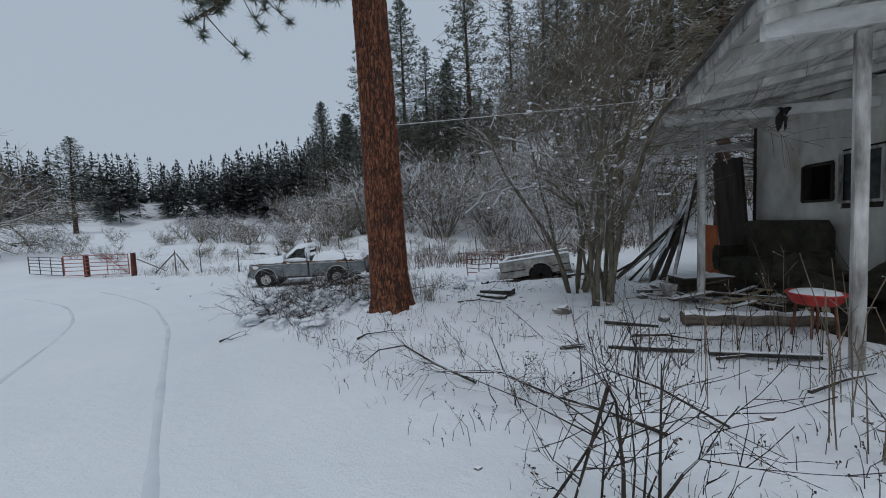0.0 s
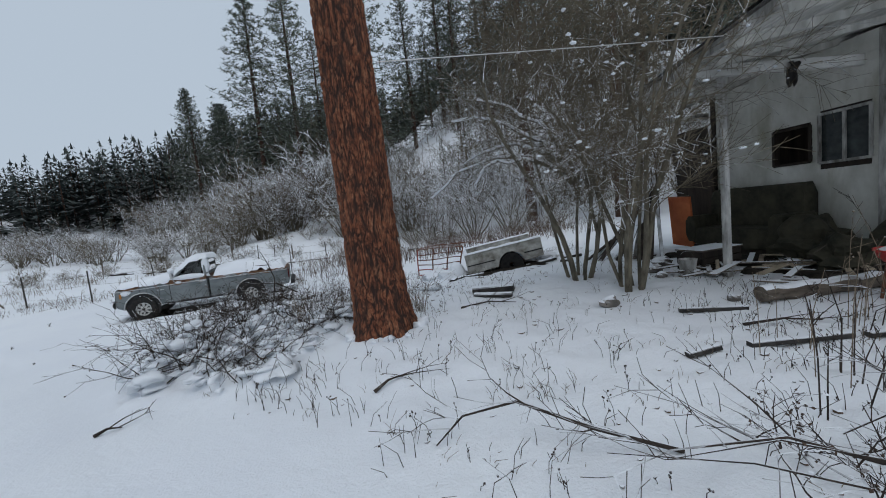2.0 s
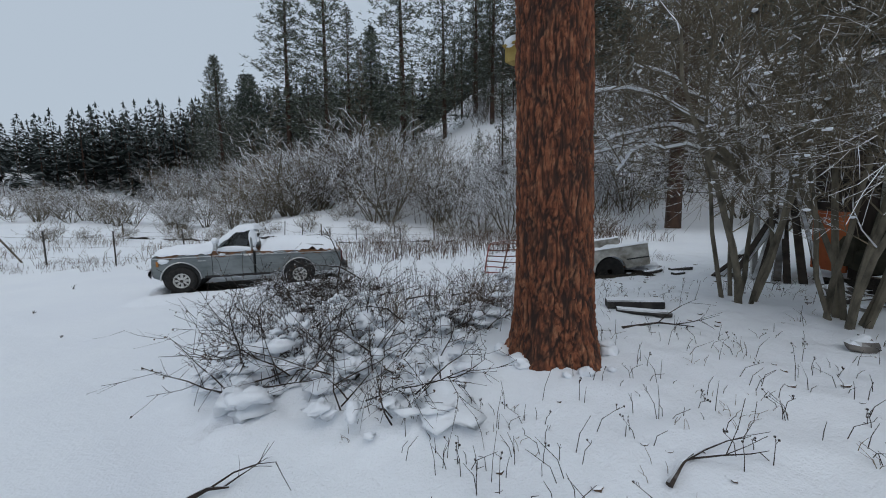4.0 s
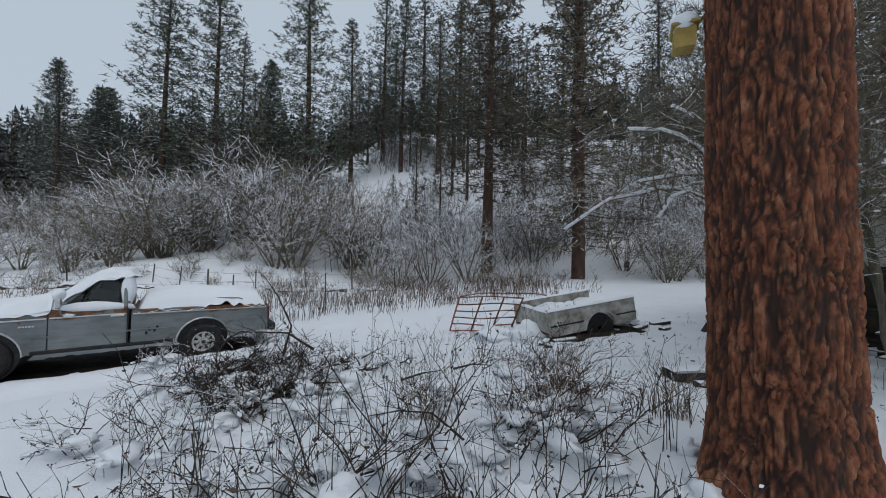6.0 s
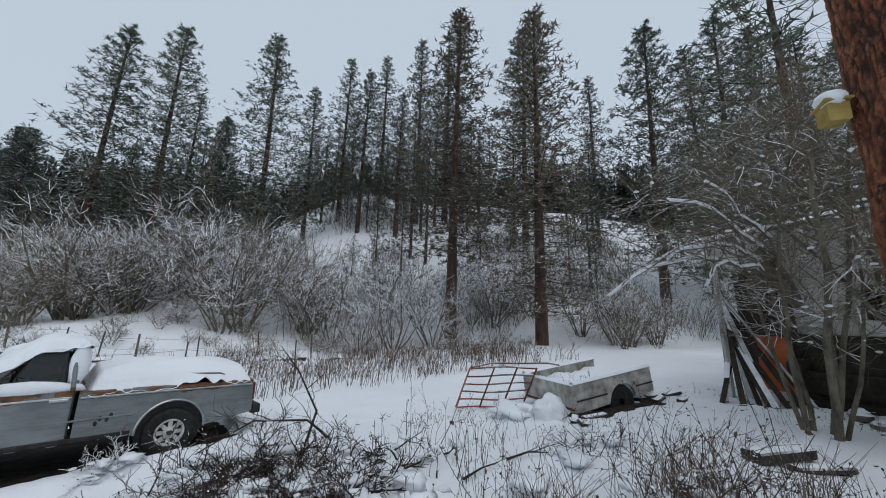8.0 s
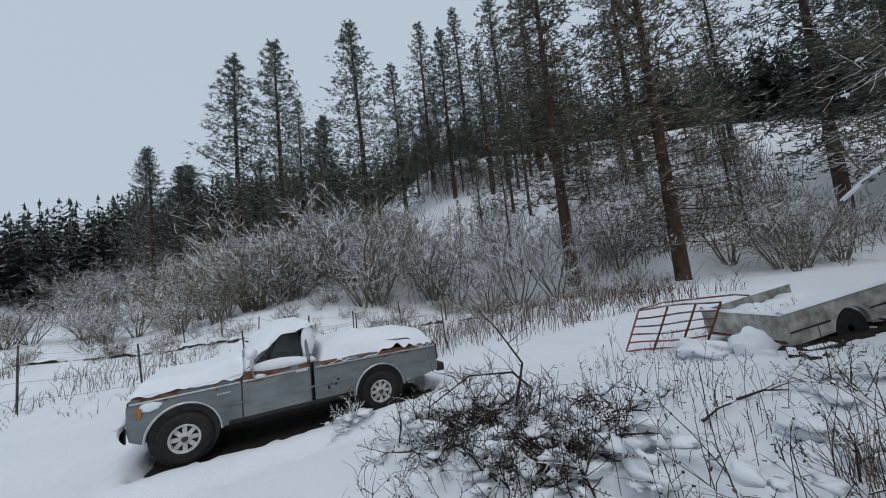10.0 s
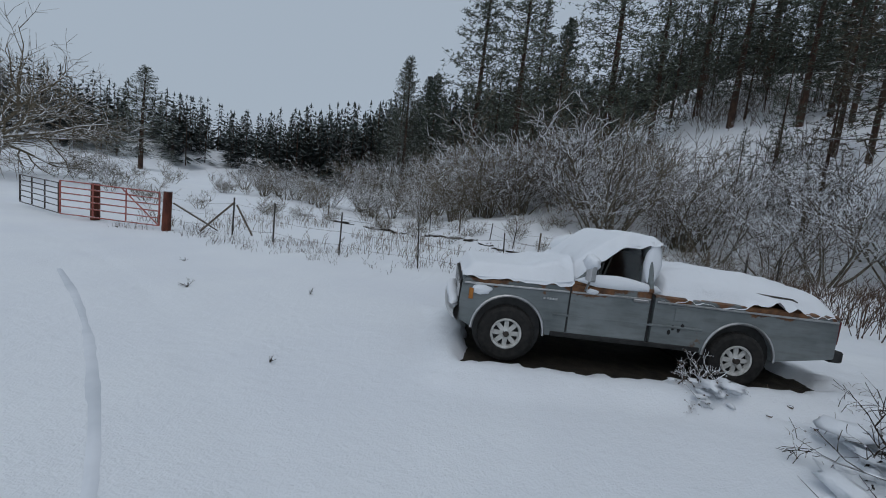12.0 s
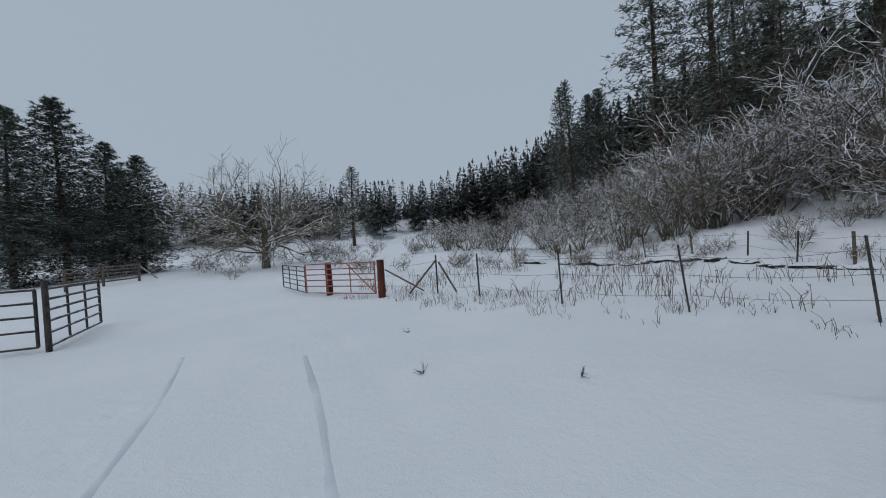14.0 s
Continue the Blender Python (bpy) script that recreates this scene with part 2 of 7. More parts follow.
# ---- mesh helpers ----
class Geo:
    """Collects vertices and faces for one mesh."""

    def __init__(self):
        self.v, self.f = [], []

    def tube(self, pts, radii, sides=4, cap=True):
        pts = [Vector(p) for p in pts]
        base = len(self.v)
        ref = Vector((0.31, 0.87, 0.38))
        for i, p in enumerate(pts):
            d = (pts[min(i + 1, len(pts) - 1)] - pts[max(i - 1, 0)])
            d = d.normalized() if d.length > 1e-9 else Vector((0, 0, 1))
            a = d.cross(ref)
            if a.length < 1e-3:
                a = d.cross(Vector((1, 0, 0)))
            a.normalize()
            b = d.cross(a)
            r = radii[i] if isinstance(radii, (list, tuple)) else radii
            for k in range(sides):
                w = 2 * math.pi * k / sides
                self.v.append(p + r * (math.cos(w) * a + math.sin(w) * b))
        for i in range(len(pts) - 1):
            for k in range(sides):
                k2 = (k + 1) % sides
                self.f.append((base + i * sides + k, base + i * sides + k2, base + (i + 1) * sides + k2, base + (i + 1) * sides + k))
        if cap:
            self.f.append(tuple(base + k for k in reversed(range(sides))))
            e = base + (len(pts) - 1) * sides
            self.f.append(tuple(e + k for k in range(sides)))

    def tri(self, a, b, c):
        n = len(self.v)
        self.v += [Vector(a), Vector(b), Vector(c)]
        self.f.append((n, n + 1, n + 2))

    def quad(self, a, b, c, d):
        n = len(self.v)
        self.v += [Vector(a), Vector(b), Vector(c), Vector(d)]
        self.f.append((n, n + 1, n + 2, n + 3))

    def box(self, m, s, chamfer=0.0):
        """A box of size s at the pose m, with its long edges chamfered if wanted."""
        hx, hy, hz = (v / 2 for v in s)
        n = len(self.v)
        if not chamfer:
            self.v += [m @ Vector((x, y, z)) for x in (-hx, hx) for y in (-hy, hy) for z in (-hz, hz)]
            self.f += [tuple(n + i for i in q) for q in ((0, 1, 3, 2), (4, 6, 7, 5), (0, 4, 5, 1), (2, 3, 7, 6), (0, 2, 6, 4), (1, 5, 7, 3))]
            return
        c = chamfer
        ring = [(-hy + c, -hz), (hy - c, -hz), (hy, -hz + c), (hy, hz - c), (hy - c, hz), (-hy + c, hz), (-hy, hz - c), (-hy, -hz + c)]
        for x in (-hx, hx):
            self.v += [m @ Vector((x, y, z)) for y, z in ring]
        self.f += [tuple(n + i for i in reversed(range(8))), tuple(n + 8 + i for i in range(8))]
        self.f += [(n + i, n + (i + 1) % 8, n + 8 + (i + 1) % 8, n + 8 + i) for i in range(8)]

    def blob(self, c, r, seed=0, rough=0.25, seg=10, rings=6):
        """A lumpy rounded mass; r: its three half sizes."""
        n = len(self.v)
        off = Vector((seed * 3.7, seed * 1.3, seed * 2.1))
        for i in range(rings + 1):
            th = math.pi * i / rings
            for k in range(seg):
                ph = 2 * math.pi * k / seg
                d = Vector((math.sin(th) * math.cos(ph), math.sin(th) * math.sin(ph), math.cos(th)))
                s = 1 + rough * noise.noise(d * 1.7 + off)
                self.v.append(Vector((c[0] + r[0] * d.x * s, c[1] + r[1] * d.y * s, c[2] + r[2] * d.z * s)))
        for i in range(rings):
            for k in range(seg):
                k2 = (k + 1) % seg
                self.f.append((n + i * seg + k, n + (i + 1) * seg + k, n + (i + 1) * seg + k2, n + i * seg + k2))

    def grid(self, fn, nu, nv):
        """A sheet of nu by nv quads; fn(u, v) gives the place for u, v in 0 to 1."""
        n = len(self.v)
        self.v += [Vector(fn(i / nu, j / nv)) for i in range(nu + 1) for j in range(nv + 1)]
        w = nv + 1
        self.f += [(n + i * w + j, n + (i + 1) * w + j, n + (i + 1) * w + j + 1, n + i * w + j + 1) for i in range(nu) for j in range(nv)]

    def mesh(self, name, mat, smooth=False):
        me = bpy.data.meshes.new(name)
        me.from_pydata([tuple(p) for p in self.v], [], self.f)
        me.materials.append(mat)
        if smooth:
            me.polygons.foreach_set("use_smooth", [True] * len(me.polygons))
        me.update()
        return me


def thing(name, m=None, label="", category="", group="", kind=""):
    ob = new(name)
    ob.empty_display_size = 0.1
    if m is not None:
        ob.matrix_basis = m
    return tagged(ob, label, category, group, kind)


def part(name, geo, mat, parent=None, label="", smooth=False, m=None):
    """Links a Geo (or a finished mesh) as one mesh object under a thing or a part."""
    me = geo if isinstance(geo, bpy.types.Mesh) else geo.mesh(name, mat, smooth)
    ob = new(name, me)
    if parent is not None:
        ob.parent = parent
    if m is not None:
        ob.matrix_basis = m
    if label:
        tagged(ob, label)
    return ob


def whole(name, geo, mat, label, category, group="", kind="", smooth=False, m=None):
    ob = part(name, geo, mat, None, "", smooth, m)
    return tagged(ob, label, category, group, kind)


def smooth_step(v):
    v = min(1.0, max(0.0, v))
    return v * v * (3 - 2 * v)


def board(a, b, w, h, chamfer=0.004, up=(0, 0, 1)):
    """Pose and size of a board from a to b, w wide and h thick."""
    a, b = Vector(a), Vector(b)
    x = (b - a).normalized()
    y = Vector(up).cross(x)
    if y.length < 1e-3:
        y = Vector((0, 1, 0)).cross(x)
    y.normalize()
    z = x.cross(y)
    m = Matrix((x, y, z)).transposed().to_4x4()
    m.translation = (a + b) / 2
    return m, ((b - a).length, w, h)


def plank(geo, a, b, w, h, chamfer=0.004, up=(0, 0, 1)):
    m, s = board(a, b, w, h, chamfer, up)
    geo.box(m, s, min(chamfer, w / 3, h / 3))


def lathe(geo, profile, seg=24, m=Matrix()):
    """A solid of revolution about the local y axis; profile: (radius, y)."""
    n = len(geo.v)
    for r, y in profile:
        for k in range(seg):
            w = 2 * math.pi * k / seg
            geo.v.append(m @ Vector((r * math.cos(w), y, r * math.sin(w))))
    for i in range(len(profile) - 1):
        for k in range(seg):
            k2 = (k + 1) % seg
            geo.f.append((n + i * seg + k, n + i * seg + k2, n + (i + 1) * seg + k2, n + (i + 1) * seg + k))


# ---- terrain: a yard that falls gently to a lane, fields beyond and a wooded hillside ----
HILL_FOOT = [Vector(p) for p in ((260, -90), (60, 8), (15, 27), (-12, 31), (-28, 60), (-52, 84), (-98, 92), (-122, 50), (-128, 0), (-190, -120))]


def hill_depth(x, y):
    """How far a place lies up the hill from its foot; negative in the valley."""
    p, best, sign = Vector((x, y)), 1e9, 1
    for a, b in zip(HILL_FOOT, HILL_FOOT[1:]):
        ab, ap = b - a, p - a
        k = min(1, max(0, ap.dot(ab) / ab.length_squared))
        d = (ap - k * ab).length
        if d < best - 1e-6:
            best, sign = d, -1 if ab.x * ap.y - ab.y * ap.x > 0 else 1
    return best * sign


def soft_plus(v, s):
    return s * math.log1p(math.exp(min(40, v / s)))


def ground_z(x, y):
    u = 0.8 * x - 0.45 * y
    z = -0.13 + 0.63 * smooth_step((u + 13) / 11.5)
    if abs(x) < 12 and abs(y) < 22:
        z += 0.17 * math.exp(-((x + 1.8) ** 2 + (y - 6.85) ** 2) / 1.8) - 0.16 * math.exp(-((x - 0.2) ** 2 + (y - 13) ** 2) / 5)
    w = -0.75 * (x + 21) + 0.66 * (y - 18.9)
    if w > -30:
        z += 0.048 * soft_plus(w - 2, 4) * (1 if w < 150 else 150 / w)
    d = hill_depth(x, y)
    if d > -20:
        steep = smooth_step((x - 2) / 14)
        cap = 46 - 38 * smooth_step((-x - 15) / 80) + 26 * steep
        h = (0.58 + 0.17 * steep) * soft_plus(d - 3.5, 1.2)
        z += cap * (1 - math.exp(-h / cap)) + 1.3 * smooth_step((d + 4) / 5) * smooth_step((2 - x) / 10)
        z += 0.5 * noise.noise(Vector((x * 0.09, y * 0.09, 3))) * smooth_step(d / 12)
    return z


TRACKS = [[(-2.2, 2.15), (-7.2, 7.3), (-10.56, 10.2), (-13.05, 11.7), (-14.8, 12.6), (-17.1, 13.65), (-22, 15.2), (-34, 17.5)],
          [(-1.2, -1.4), (-4.4, 2.0), (-6.9, 4.25), (-9.0, 6.25), (-11.6, 8.7), (-14.2, 10.45), (-16.9, 11.6), (-19.3, 12.4), (-23, 13.6), (-34, 15.8)]]
TRACKS[0].insert(0, (0.6, -0.6))


def line_distance(x, y, line):
    best = 1e9
    for (ax, ay), (bx, by) in zip(line, line[1:]):
        dx, dy = bx - ax, by - ay
        k = min(1, max(0, ((x - ax) * dx + (y - ay) * dy) / (dx * dx + dy * dy)))
        best = min(best, math.hypot(x - ax - k * dx, y - ay - k * dy))
    return best


def lane_side(x, y):
    """Metres to the right of the right-hand wheel track; negative on the lane."""
    best, side = 1e9, 1
    line = TRACKS[0]
    for (ax, ay), (bx, by) in zip(line, line[1:]):
        dx, dy = bx - ax, by - ay
        k = min(1, max(0, ((x - ax) * dx + (y - ay) * dy) / (dx * dx + dy * dy)))
        d = math.hypot(x - ax - k * dx, y - ay - k * dy)
        if d < best:
            best, side = d, 1 if dx * (y - ay) - dy * (x - ax) < 0 else -1
    return best * side


TRUCK_AT, TRUCK_TURN = (-7.555, 14.255), 193.3


def truck_local(x, y):
    c, s = math.cos(radians(TRUCK_TURN)), math.sin(radians(TRUCK_TURN))
    dx, dy = x - TRUCK_AT[0], y - TRUCK_AT[1]
    return c * dx + s * dy, -s * dx + c * dy


def weedy(x, y):
    """How rough the ground is: 0 on the lane and the cleared yard, 1 among the weeds."""
    side = lane_side(x, y)
    a = smooth_step((side - 1.0) / 1.2) * smooth_step((x + 6.9) / 1.0) if y < 15.5 else 0
    b = smooth_step((y - 17.6 - 0.05 * x) / 0.8) if side > 2.5 else 0
    c = smooth_step((y - 15.0) / 1.0) * smooth_step((x + 6.0) / 1.5)
    return max(a, b, c)


BRUSH = [(-4.3, 7.3, 1.1), (-4.2, 9.1, 1.6), (-5.1, 11.7, 1.3), (-3.6, 11.1, 1.2), (-2.4, 8.3, 0.9), (-3.2, 6.6, 0.8)]


def brushy(x, y):
    """1 where brush lies under the snow and makes it lumpy."""
    return max(smooth_step(1.4 - math.hypot(x - a, y - b) / r) for a, b, r in BRUSH)


def sheltered(x, y, lx, ly):
    """How far inside the ragged edge of the bare ground under the pickup."""
    e = 0.12 * noise.noise(Vector((x * 2.2, y * 2.2, 9))) + 0.08 * noise.noise(Vector((x * 6.5, y * 6.5, 19)))
    return min(2.2 - abs(lx + 0.32), 1.03 - abs(ly - 0.07)) + e


_fr = random.Random(3)
FOOTPRINTS = [(-12.6 - 0.55 * i + _fr.uniform(-0.1, 0.1), 9.1 + 0.26 * i + (0.13 if i % 2 else -0.13) + _fr.uniform(-0.06, 0.06)) for i in range(9)]
FOOT_X = (min(p[0] for p in FOOTPRINTS) - 0.3, max(p[0] for p in FOOTPRINTS) + 0.3)


def snow_z(x, y):
    """The snow's surface."""
    z = ground_z(x, y)
    if -45 < x < 20 and -6 < y < 40:
        k = weedy(x, y)
        z += 0.014 * noise.noise(Vector((x * 0.9, y * 0.9, 0))) + 0.006 * noise.noise(Vector((x * 3.1, y * 3.1, 2)))
        side = lane_side(x, y)
        if -2.4 < side < 1.4:
            z -= 0.012 * math.exp(-((side - 0.75) / 0.16) ** 2) + 0.010 * math.exp(-((side + 0.8) / 0.3) ** 2)
        if FOOT_X[0] < x < FOOT_X[1]:
            for fx, fy in FOOTPRINTS:
                d2 = (x - fx) ** 2 + (y - fy) ** 2
                if d2 < 0.09:
                    z -= 0.035 * math.exp(-d2 / 0.008) - 0.010 * math.exp(-((math.sqrt(d2) - 0.17) / 0.05) ** 2)
        if k > 0:
            z += k * (0.050 * noise.noise(Vector((x * 1.7, y * 1.7, 5))) + 0.030 * noise.noise(Vector((x * 5.1, y * 5.1, 8))) + 0.016 * noise.noise(Vector((x * 11.3, y * 11.3, 9))))
            b = brushy(x, y)
            if b > 0.01:
                z += b * (0.03 + 0.21 * abs(noise.noise(Vector((x * 2.6, y * 2.6, 15)))) + 0.17 * max(0, noise.noise(Vector((x * 6.3, y * 6.3, 25)))))
        lx, ly = truck_local(x, y)
        if abs(lx) < 3.4 and abs(ly) < 2.2:
            inner = sheltered(x, y, lx, ly)
            z += 0.15 * smooth_step((inner + 0.6) / 0.5) * smooth_step((0.6 - inner) / 0.5) - 0.20 * smooth_step((inner + 0.02) / 0.16)
    return z


def axis_steps(fine_from, fine_to, step, far):
    out = [fine_from]
    while out[-1] < fine_to:
        out.append(out[-1] + step)
    s = step
    while out[-1] < far:
        s *= 1.16
        out.append(out[-1] + s)
    s = step
    while out[0] > -far:
        s *= 1.16
        out.insert(0, out[0] - s)
    return out


GX, GY = axis_steps(-16.5, 6.5, 0.085, 1600), axis_steps(-1.5, 16.0, 0.085, 1600)
gg = Geo()
gg.v = [Vector((x, y, snow_z(x, y))) for x in GX for y in GY]
w_ = len(GY)
gg.f = [(i * w_ + j, (i + 1) * w_ + j, (i + 1) * w_ + j + 1, i * w_ + j + 1) for i in range(len(GX) - 1) for j in range(w_ - 1)]
whole("ground", gg, SNOW, "snow-covered yard, lane, fields and hillside", "ground", kind="structure", smooth=True)

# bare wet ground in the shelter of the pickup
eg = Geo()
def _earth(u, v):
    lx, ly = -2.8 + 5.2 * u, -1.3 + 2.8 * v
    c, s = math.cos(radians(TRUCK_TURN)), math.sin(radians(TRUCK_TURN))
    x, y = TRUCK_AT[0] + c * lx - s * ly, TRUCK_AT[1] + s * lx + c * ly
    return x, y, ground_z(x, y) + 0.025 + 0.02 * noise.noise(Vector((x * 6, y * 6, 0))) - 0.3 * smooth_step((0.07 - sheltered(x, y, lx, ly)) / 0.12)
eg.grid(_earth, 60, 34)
whole("bare_earth", eg, EARTH_AND_SHADE, "bare wet earth under the parked pickup", "ground", kind="structure", smooth=True)

# wheel tracks: two faint strips, grey for pressed slush and the ruts' painted shading
for line in (TRACKS[0][:-2], TRACKS[1][:-2]):
    pts = []
    for (ax, ay), (bx, by) in zip(line, line[1:]):
        n = max(2, int(math.hypot(bx - ax, by - ay) / 0.12))
        pts += [(ax + (bx - ax) * i / n, ay + (by - ay) * i / n) for i in range(n)]
    sm = [(sum(p[0] for p in pts[max(0, i - 9):i + 10]) / len(pts[max(0, i - 9):i + 10]), sum(p[1] for p in pts[max(0, i - 9):i + 10]) / len(pts[max(0, i - 9):i + 10])) for i in range(len(pts))]
    g = Geo()
    for i, (x, y) in enumerate(sm):
        (px, py), (qx, qy) = sm[max(0, i - 1)], sm[min(len(sm) - 1, i + 1)]
        l = math.hypot(qx - px, qy - py) or 1
        nx, ny = -(qy - py) / l, (qx - px) / l
        half = 0.036 * (0.85 + 0.6 * noise.noise(Vector((x * 1.3, y * 1.3, 4)))) + 0.008
        for s in (-1, -0.35, 0.35, 1):
            e = half * s * (1 + 0.25 * noise.noise(Vector((x * 9, y * 9, s))))
            vx, vy = x + nx * e, y + ny * e
            g.v.append(Vector((vx, vy, snow_z(vx, vy) + (0.007 if abs(s) < 1 else 0.001))))
    g.f = [(4 * i + k, 4 * i + k + 1, 4 * i + k + 5, 4 * i + k + 4) for i in range(len(sm) - 1) for k in range(3)]
    whole("wheel_track", g, TRACK_SNOW, "faint wheel track pressed into the snow, its rut shading painted grey", "track", kind="structure", smooth=True)

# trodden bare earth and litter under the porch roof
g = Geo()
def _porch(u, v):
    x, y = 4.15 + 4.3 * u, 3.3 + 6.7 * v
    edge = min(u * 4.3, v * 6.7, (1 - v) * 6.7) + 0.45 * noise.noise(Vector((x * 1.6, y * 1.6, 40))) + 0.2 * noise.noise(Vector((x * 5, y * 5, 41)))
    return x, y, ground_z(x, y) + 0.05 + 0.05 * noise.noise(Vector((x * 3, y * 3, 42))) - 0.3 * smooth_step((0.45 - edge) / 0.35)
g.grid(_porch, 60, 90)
whole("porch_earth", g, EARTH_AND_SHADE, "dark trodden earth under the porch roof", "ground", kind="structure", smooth=True)


# ---- the old house with its open porch ----
EAVE_NEAR, EAVE_FAR = Vector((2.72, 3.85, 4.02)), Vector((4.15, 11.0, 3.86))
RIDGE_NEAR, RIDGE_FAR = Vector((9.6, 2.75, 5.05)), Vector((11.0, 9.9, 4.9))


def roof_at(u, v, lift=0.0):
    """A place on the roof: u from eave to ridge, v from the near to the far gable."""
    p = EAVE_NEAR.lerp(EAVE_FAR, v).lerp(RIDGE_NEAR.lerp(RIDGE_FAR, v), u)
    return Vector((p.x, p.y, p.z + lift - 0.035 * math.sin(math.pi * v)))


house = thing("house", pose(0, 0, 0), "abandoned white clapboard house with an open porch and sagging roof", "house")

# soffit boards run along the eave and show from below
roof = part("roof", Geo(), ROOFING, house)
gr = Geo()
for k, lift in ((0, 0.030), (1, 0.115)):
    gr.grid(lambda u, v, l=lift: roof_at(u, v, l), 8, 12) if k else gr.grid(lambda v, u, l=lift: roof_at(u, v, l), 12, 8)
for a, b in (((0, 0), (0, 1)), ((0, 1), (1, 1)), ((1, 1), (1, 0)), ((1, 0), (0, 0))):
    gr.grid(lambda s, h, a=a, b=b: roof_at(a[0] + (b[0] - a[0]) * s, a[1] + (b[1] - a[1]) * s, 0.03 + 0.085 * h), 12, 1)
roof.data = gr.mesh("roof", ROOFING)
rs = random.Random(4)
for i in range(26):
    u0, u1 = i / 26 + 0.0012, (i + 1) / 26 - 0.0012
    g = Geo()
    dz = rs.uniform(-0.006, 0.004)
    for lo in (True, False):
        f = lambda a, b, lo=lo: roof_at(u0 + (u1 - u0) * (b if lo else a), (a if lo else b), (0.006 if lo else 0.027) + dz)
        g.grid(f, 10 if lo else 1, 1 if lo else 10)
    g.grid(lambda a, b: roof_at(u0, a, 0.006 + dz + 0.021 * b), 10, 1)
    g.grid(lambda a, b: roof_at(u1, 1 - a, 0.006 + dz + 0.021 * b), 10, 1)
    part("soffit_board", g, SOFFIT, roof)
# rafters under the boards, from eave to house
for v in (0.03, 0.135, 0.245, 0.355, 0.47, 0.58, 0.69, 0.80, 0.91, 0.985):
    g = Geo()
    plank(g, roof_at(0.005, v, -0.055), roof_at(0.5, v, -0.055), 0.05, 0.115)
    part("rafter", g, SOFFIT, house)
# fascia along the eave and the near gable
for a, b, name in ((roof_at(-0.004, 0, 0.055), roof_at(-0.004, 0.5, 0.055), "fascia"), (roof_at(-0.004, 0.5, 0.055), roof_at(-0.004, 1, 0.055), "fascia"),
                   (roof_at(0, -0.004, 0.04), roof_at(0.5, -0.004, 0.04), "fascia"), (roof_at(0.5, -0.004, 0.04), roof_at(1, -0.004, 0.04), "fascia"),
                   (roof_at(0, 1.004, 0.04), roof_at(1, 1.004, 0.04), "fascia")):
    g = Geo()
    plank(g, a, b, 0.03, 0.17, up=(0, 0, 1))
    part(name, g, PAINT_WOOD, house)

for a, b in (((-0.012, -0.008), (-0.012, 1.008)), ((-0.012, -0.008), (0.6, -0.008))):
    g = Geo()
    for i in range(6):
        plank(g, roof_at(a[0] + (b[0] - a[0]) * i / 6, a[1] + (b[1] - a[1]) * i / 6, 0.128), roof_at(a[0] + (b[0] - a[0]) * (i + 1) / 6, a[1] + (b[1] - a[1]) * (i + 1) / 6, 0.128), 0.06, 0.03)
    part("drip_edge", g, ROOFING, house, "dark worn drip edge of the roofing")
# pale battens over the soffit joints
for u in (0.055, 0.135, 0.215, 0.30):
    g = Geo()
    for i in range(8):
        plank(g, roof_at(u, i / 8, -0.004), roof_at(u, (i + 1) / 8, -0.004), 0.045, 0.018)
    part("batten", g, BEAM_PAINT, roof)

POSTS = [((3.70, 4.10), 3.80, (0.03, 0.08)), ((3.89, 7.17), 3.70, (0.0, 0.0)), ((4.42, 10.55), 3.60, (0.04, 0.08))]
for (px, py), top, (lx, ly) in POSTS:
    z0 = ground_z(px, py) - 0.15
    g = Geo()
    plank(g, (px, py, z0), (px + lx, py + ly, top), 0.10, 0.10, 0.012)
    part("porch_post", g, PAINT_WOOD, house, "square porch post with peeling white paint")
for (ax, ay, az), (bx, by, bz), h in (((2.86, 4.17, 3.90), (8.4, 3.95, 4.04), 0.2), ((3.30, 7.17, 3.80), (6.62, 7.17, 3.86), 0.18), ((3.95, 10.62, 3.70), (6.9, 10.5, 3.82), 0.17)):
    g = Geo()
    plank(g, (ax, ay, az), (bx, by, bz), 0.09, h, 0.01)
    part("porch_beam", g, BEAM_PAINT, house)

# front wall: clapboards round two windows
WX, WY0, WY1, WZ0, WZ1 = 6.60, 6.92, 9.95, 0.55, 4.25
HOLES = [(7.93, 8.60, 2.28, 2.98), (7.03, 7.78, 2.23, 3.12)]
wall = part("wall_front", Geo(), DARK_WOOD, house)
g = Geo()
ys = sorted({WY0, WY1, *(v for h in HOLES for v in h[:2])})
zs = sorted({WZ0, WZ1, *(v for h in HOLES for v in h[2:])})
for y0, y1 in zip(ys, ys[1:]):
    for z0, z1 in zip(zs, zs[1:]):
        if not any(h[0] <= (y0 + y1) / 2 <= h[1] and h[2] <= (z0 + z1) / 2 <= h[3] for h in HOLES):
            g.box(pose(WX + 0.07, (y0 + y1) / 2, (z0 + z1) / 2), (0.12, y1 - y0, z1 - z0))
wall.data = g.mesh("wall_front", DARK_WOOD)
z = WZ0
